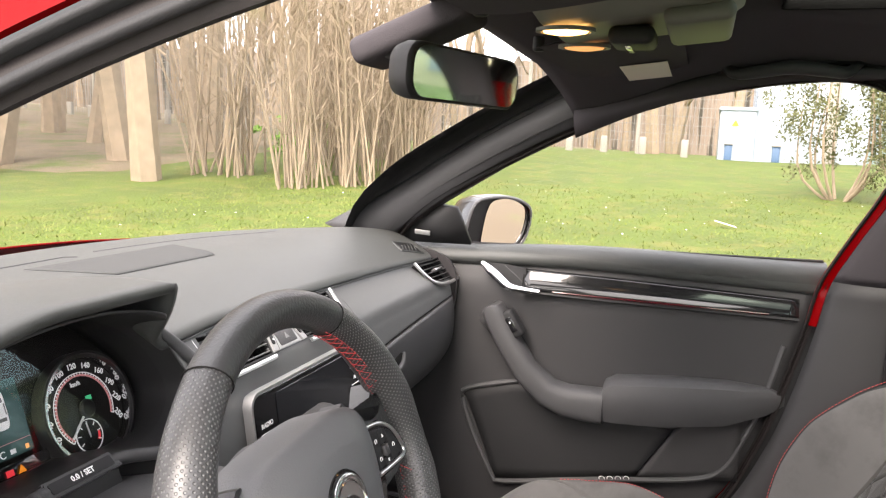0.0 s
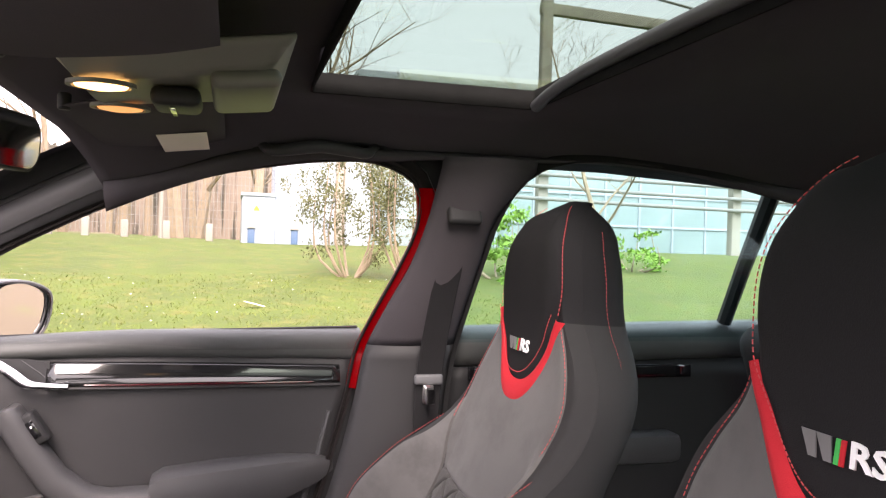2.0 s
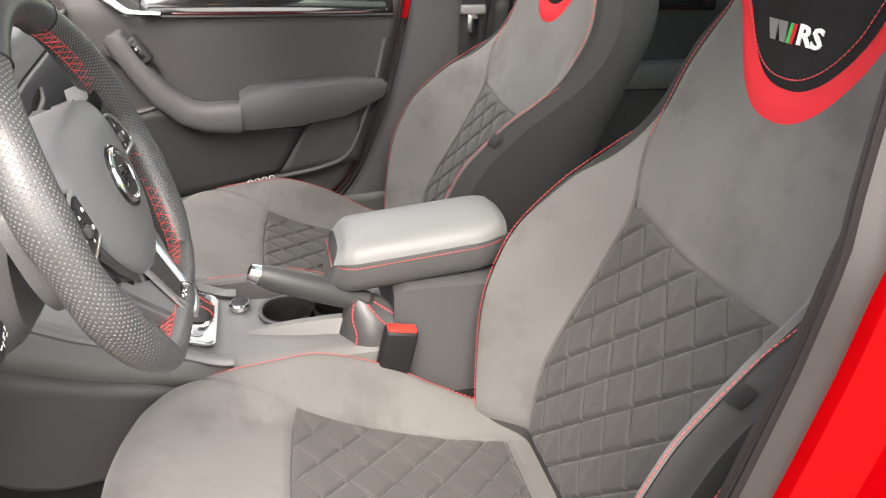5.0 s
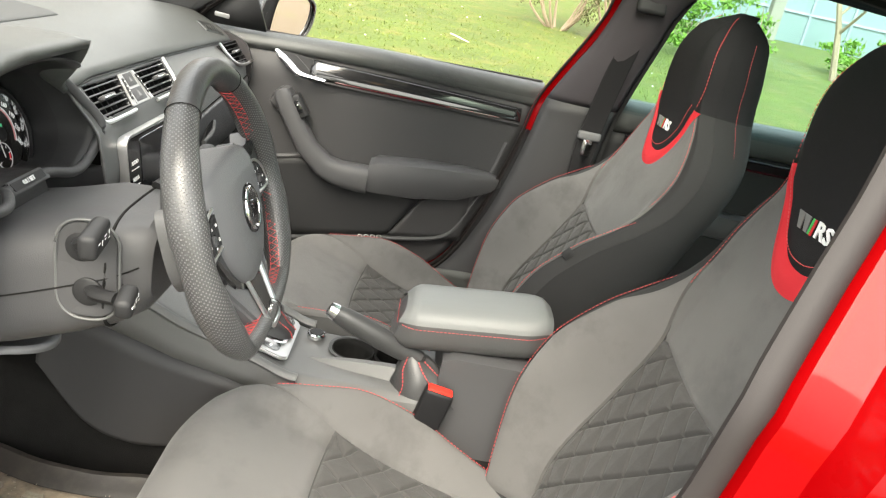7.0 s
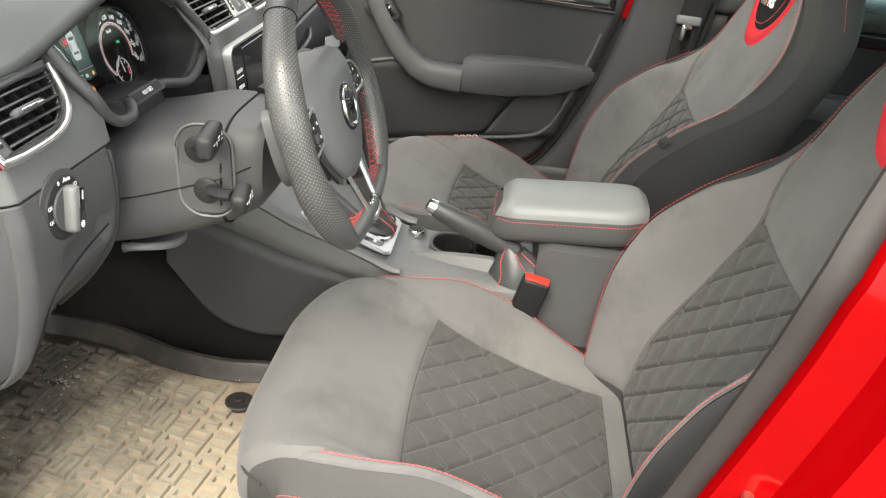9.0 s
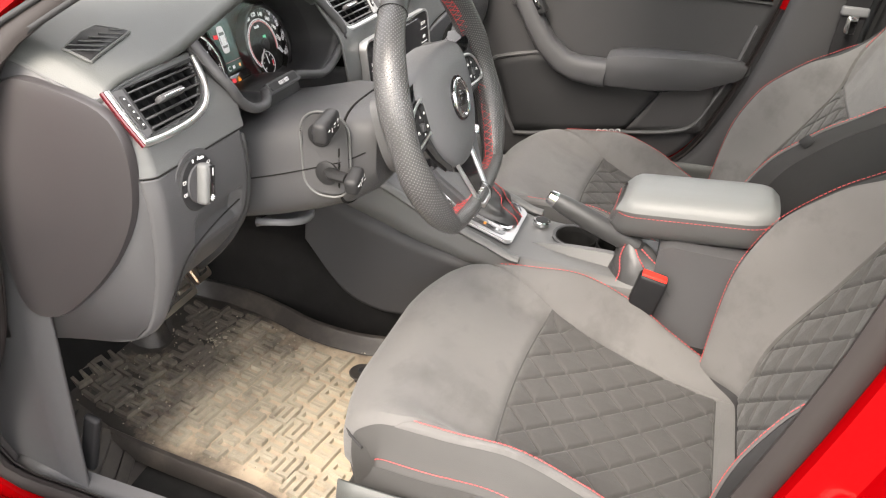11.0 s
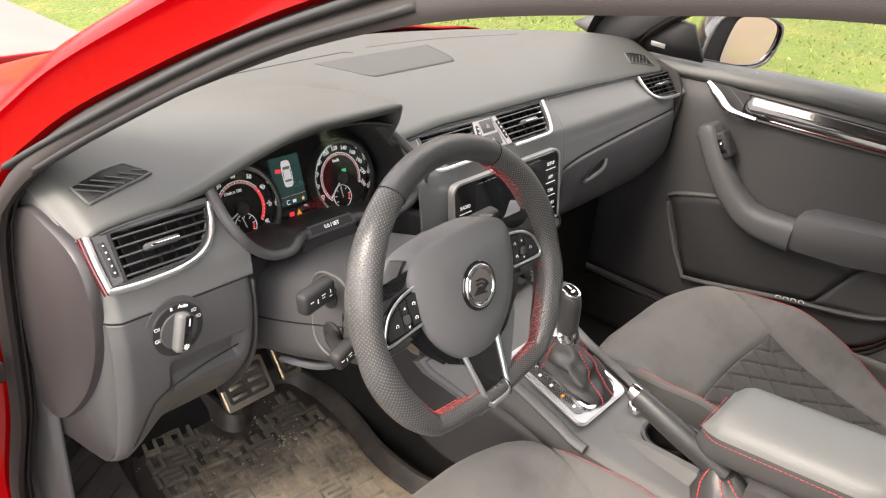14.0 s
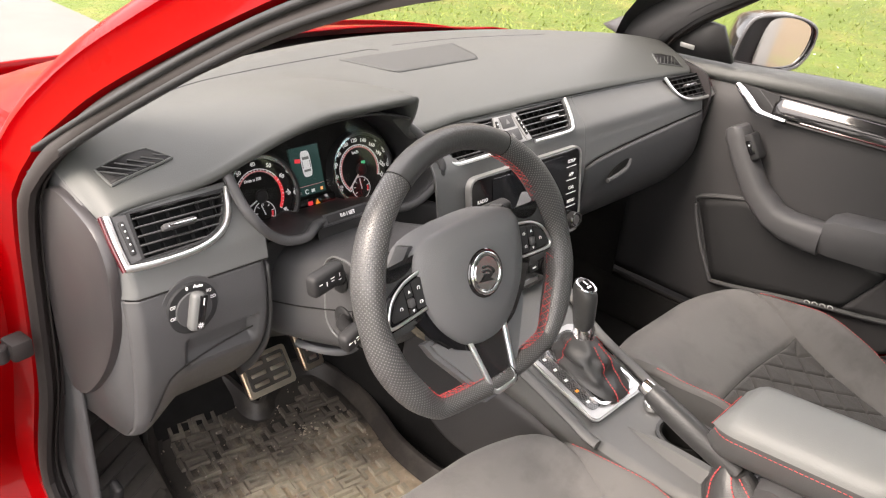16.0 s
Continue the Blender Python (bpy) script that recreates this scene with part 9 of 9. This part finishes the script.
def far_woods():
    """The far edge of the woods, a plain band on the horizon."""
    m = mat("far_woods", (0.21, 0.165, 0.13), 1.0, vary=0.5, scale=0.35, spots=((0.05, 0.045, 0.035), 0.8, 0.5, 0.62))
    n, l = m.node_tree.nodes, m.node_tree.links
    for node in [k for k in n if k.type == "TEX_NOISE"]:
        mp = n.new("ShaderNodeMapping")
        mp.inputs["Scale"].default_value = (1.6, 1.6, 0.12)
        src = node.inputs["Vector"].links[0].from_socket
        l.new(src, mp.inputs["Vector"])
        l.new(mp.outputs["Vector"], node.inputs["Vector"])
    def fn(u, v):
        a = radians(-6 + 112 * u)
        h = 9.5 + 2.5 * noise.noise(Vector((u * 40, 0, 3))) + 1.8 * noise.noise(Vector((u * 220, 1, 7)))
        return Vector((78 * math.cos(a), 78 * math.sin(a), h * v))
    lone("backdrop", sheet(fn, 400, 4), m, "brown bare woods far behind the fence", "woods", kind="structure")


far_woods()


def leaf_cloud(rnd, centre, size, count, leaf, bm):
    for _ in range(count):
        d = Vector((rnd.gauss(0, 1), rnd.gauss(0, 1), rnd.gauss(0, 1)))
        p = Vector(centre) + Vector((d.x * size[0], d.y * size[1], d.z * size[2])) * 0.45
        s = leaf * rnd.uniform(0.5, 1.4)
        a = Vector((rnd.uniform(-1, 1), rnd.uniform(-1, 1), rnd.uniform(-1, 1))).normalized() * s
        b = a.orthogonal().normalized() * s * 0.5
        bm.faces.new([bm.verts.new(p - a), bm.verts.new(p + b), bm.verts.new(p + a), bm.verts.new(p - b)])


def bush(x, y, h, w, material, seed, label, clumps=34, leaves=70, leaf=0.07, stems=6):
    rnd = random.Random(seed)
    z = land(x, y)
    b = thing("bush", (x, y, z), label, "bush", "bushes")
    wood, crown = bmesh.new(), bmesh.new()
    tips = []
    for i in range(stems):
        a = 2 * math.pi * i / stems + rnd.uniform(-0.4, 0.4)
        tip = Vector((x + w * 0.55 * math.cos(a) * rnd.uniform(0.3, 1), y + w * 0.55 * math.sin(a) * rnd.uniform(0.3, 1), z + h * rnd.uniform(0.6, 1.0)))
        base = Vector((x + 0.12 * math.cos(a), y + 0.12 * math.sin(a), z - 0.05))
        mid = base.lerp(tip, 0.45) + Vector((0.22 * w * math.cos(a), 0.22 * w * math.sin(a), -0.10 * h))
        pts = curve3([base, mid, tip], 8)
        sweep(pts, [0.028 * (1 - 0.8 * k / 7) for k in range(8)], 6, wood)
        tips += pts[3:]
    for i in range(clumps):
        p = rnd.choice(tips) + Vector((rnd.gauss(0, 0.16 * w), rnd.gauss(0, 0.16 * w), rnd.gauss(0, 0.09 * h)))
        leaf_cloud(rnd, p, (0.22 * w * 0.6,) * 2 + (0.14 * h * 0.6,), leaves, leaf, crown)
    part("stems", wood, M["bark"], b)
    tagged(part("crown", crown, material, b, "loose clumps of small leaves", smooth=False), kind="stuff")


bush(13.1, -2.3, 2.6, 1.3, M["bush"], 5, "sparse dark evergreen bush on the lawn", 70, 80, 0.030, 9)
bush(12.6, -3.3, 3.4, 1.5, M["bush"], 6, "tall thin evergreen bush on the lawn", 80, 80, 0.030, 9)
bush(13.5, -5.3, 1.5, 1.5, M["fresh"], 7, "low bush with fresh green leaves", 40, 70, 0.045, 6)
bush(15.5, -9.3, 0.9, 1.4, M["fresh"], 9, "small fresh green bush by the path", 26, 60, 0.045, 5)
bush(16.5, 9.5, 0.9, 1.6, M["fresh"], 11, "fresh green shrub before the woods", 30, 60, 0.09, 5)


def clad_hall():
    h = thing("clad_hall", (34, -16, 1), "blue-green glass-clad hall behind pipe racks", "building")
    wall = part("wall", block((10, 26, 9), pose(41, -19, 4.5), 0.05), M["glassy"], h, "blue-green cladding")
    for k in range(13):
        part("mullion", block((0.08, 0.12, 9), pose(35.97, -31 + 2 * k, 4.5), 0.01), M["cabin"], wall)
    for k in range(6):
        part("transom", block((0.07, 26, 0.12), pose(35.97, -19, 0.8 + 1.6 * k), 0.01), M["cabin"], wall)
    part("roof", block((10.4, 26.4, 0.4), pose(41, -19, 9.2), 0.05), M["cabin"], h)


clad_hall()


def gantry():
    g = thing("pipe_gantry", (22, -10, 1), "concrete posts carrying steel pipes and wires", "gantry")
    for y in (-11.3, -19.6, -28):
        part("post", block((0.36, 0.4, 13.5), pose(26, y, 6.0), 0.03), M["concrete"], g)
    for z in (3.35, 3.8, 2.9):
        part("pipe", sweep([(25.7, -9, z + 0.1), (25.7, -14, z), (25.7, -32, z - 0.2)], 0.07, 8), M["wire"], g)
    part("beam", block((0.3, 17.5, 0.42), pose(26, -19.8, 9.8, 1.5), 0.03), M["concrete"], g)
    part("brace", sweep([(26, -11.4, 11.5), (26, -19.6, 10.4)], 0.05, 6), M["wire"], g)


gantry()


def flats(x, y, w, turn):
    f = thing("apartment_block", (x, y, 0.8), "pale yellow apartment block with rows of windows", "building", "apartment blocks")
    m = pose(x, y, 0.8, 0, 0, turn)
    wall = part("wall", block((10, w, 9.6), m @ pose(0, 0, 4.8), 0.05), M["plaster"], f)
    part("roof", block((10.6, w + 0.6, 0.5), m @ pose(0, 0, 9.8), 0.05), M["concrete"], f)
    pane = None
    for j in range(3):
        for i in range(int(w / 3)):
            win = part("window", block((0.12, 1.5, 1.5), m @ pose(-5.0, -w / 2 + 1.8 + 3 * i, 2.2 + 3.1 * j), 0.02), M["window"], wall)
            part("sill", block((0.2, 1.7, 0.08), m @ pose(-5.06, -w / 2 + 1.8 + 3 * i, 1.42 + 3.1 * j), 0.01), M["concrete"], win)


flats(60, -42, 30, 0)
flats(40, -58, 24, -40)
tagged(tree_kind(55, 5.5, 1.2, 3, 0.07, (14.5, -8.2, land(14.5, -8.2)), "young bare tree with thin spread branches", 0.3, 10, 0.15), group="bare trees")


def grass_tufts():
    """Loose blades over the lawn beside the car."""
    rnd = random.Random(31)
    verts, faces = [], []
    for _ in range(26000):
        x = 2.6 + 10.5 * rnd.random() ** 1.4
        y = rnd.uniform(-5.2, 7.5)
        if y < -4.3 and x > 0.4 or x < 3.4 and y > 0:
            continue
        z = land(x, y)
        h, w, a = rnd.uniform(0.015, 0.045), rnd.uniform(0.004, 0.010), rnd.uniform(0, 6.28)
        dx, dy = math.cos(a) * w, math.sin(a) * w
        lx, ly = rnd.gauss(0, 0.025), rnd.gauss(0, 0.025)
        k = len(verts)
        verts += [(x - dx, y - dy, z), (x + dx, y + dy, z), (x + lx, y + ly, z + h)]
        faces.append((k, k + 1, k + 2))
    me = bpy.data.meshes.new("grass")
    me.from_pydata(verts, [], faces)
    me.materials.append(M["blade"])
    tagged(new("grass", me), "loose green and straw-coloured grass blades", "grass", kind="stuff")
    flowers = bmesh.new()
    for _ in range(60):
        x, y = rnd.uniform(4.5, 13), rnd.uniform(-4.2, 6)
        z = land(x, y) + rnd.uniform(0.04, 0.07)
        disc(rnd.uniform(0.008, 0.014), 0.004, pose(x, y, z, rnd.uniform(-20, 20), rnd.uniform(-20, 20)), 6, 0.001, flowers)
    lone("daisies", flowers, M["white"], "tiny white daisies scattered over the lawn", "flowers", kind="stuff")
    scrap = bmesh.new()
    outline([(-0.14, -0.03), (0.02, -0.06), (0.15, -0.01), (0.10, 0.05), (-0.06, 0.04)], 0.012, pose(9.6, -0.53, land(9.6, -0.53) + 0.05, 8, -12, 70), 0.003, scrap)
    lone("paper_scrap", scrap, M["paper"], "crumpled pale paper scrap lying on the lawn", "litter")


grass_tufts()
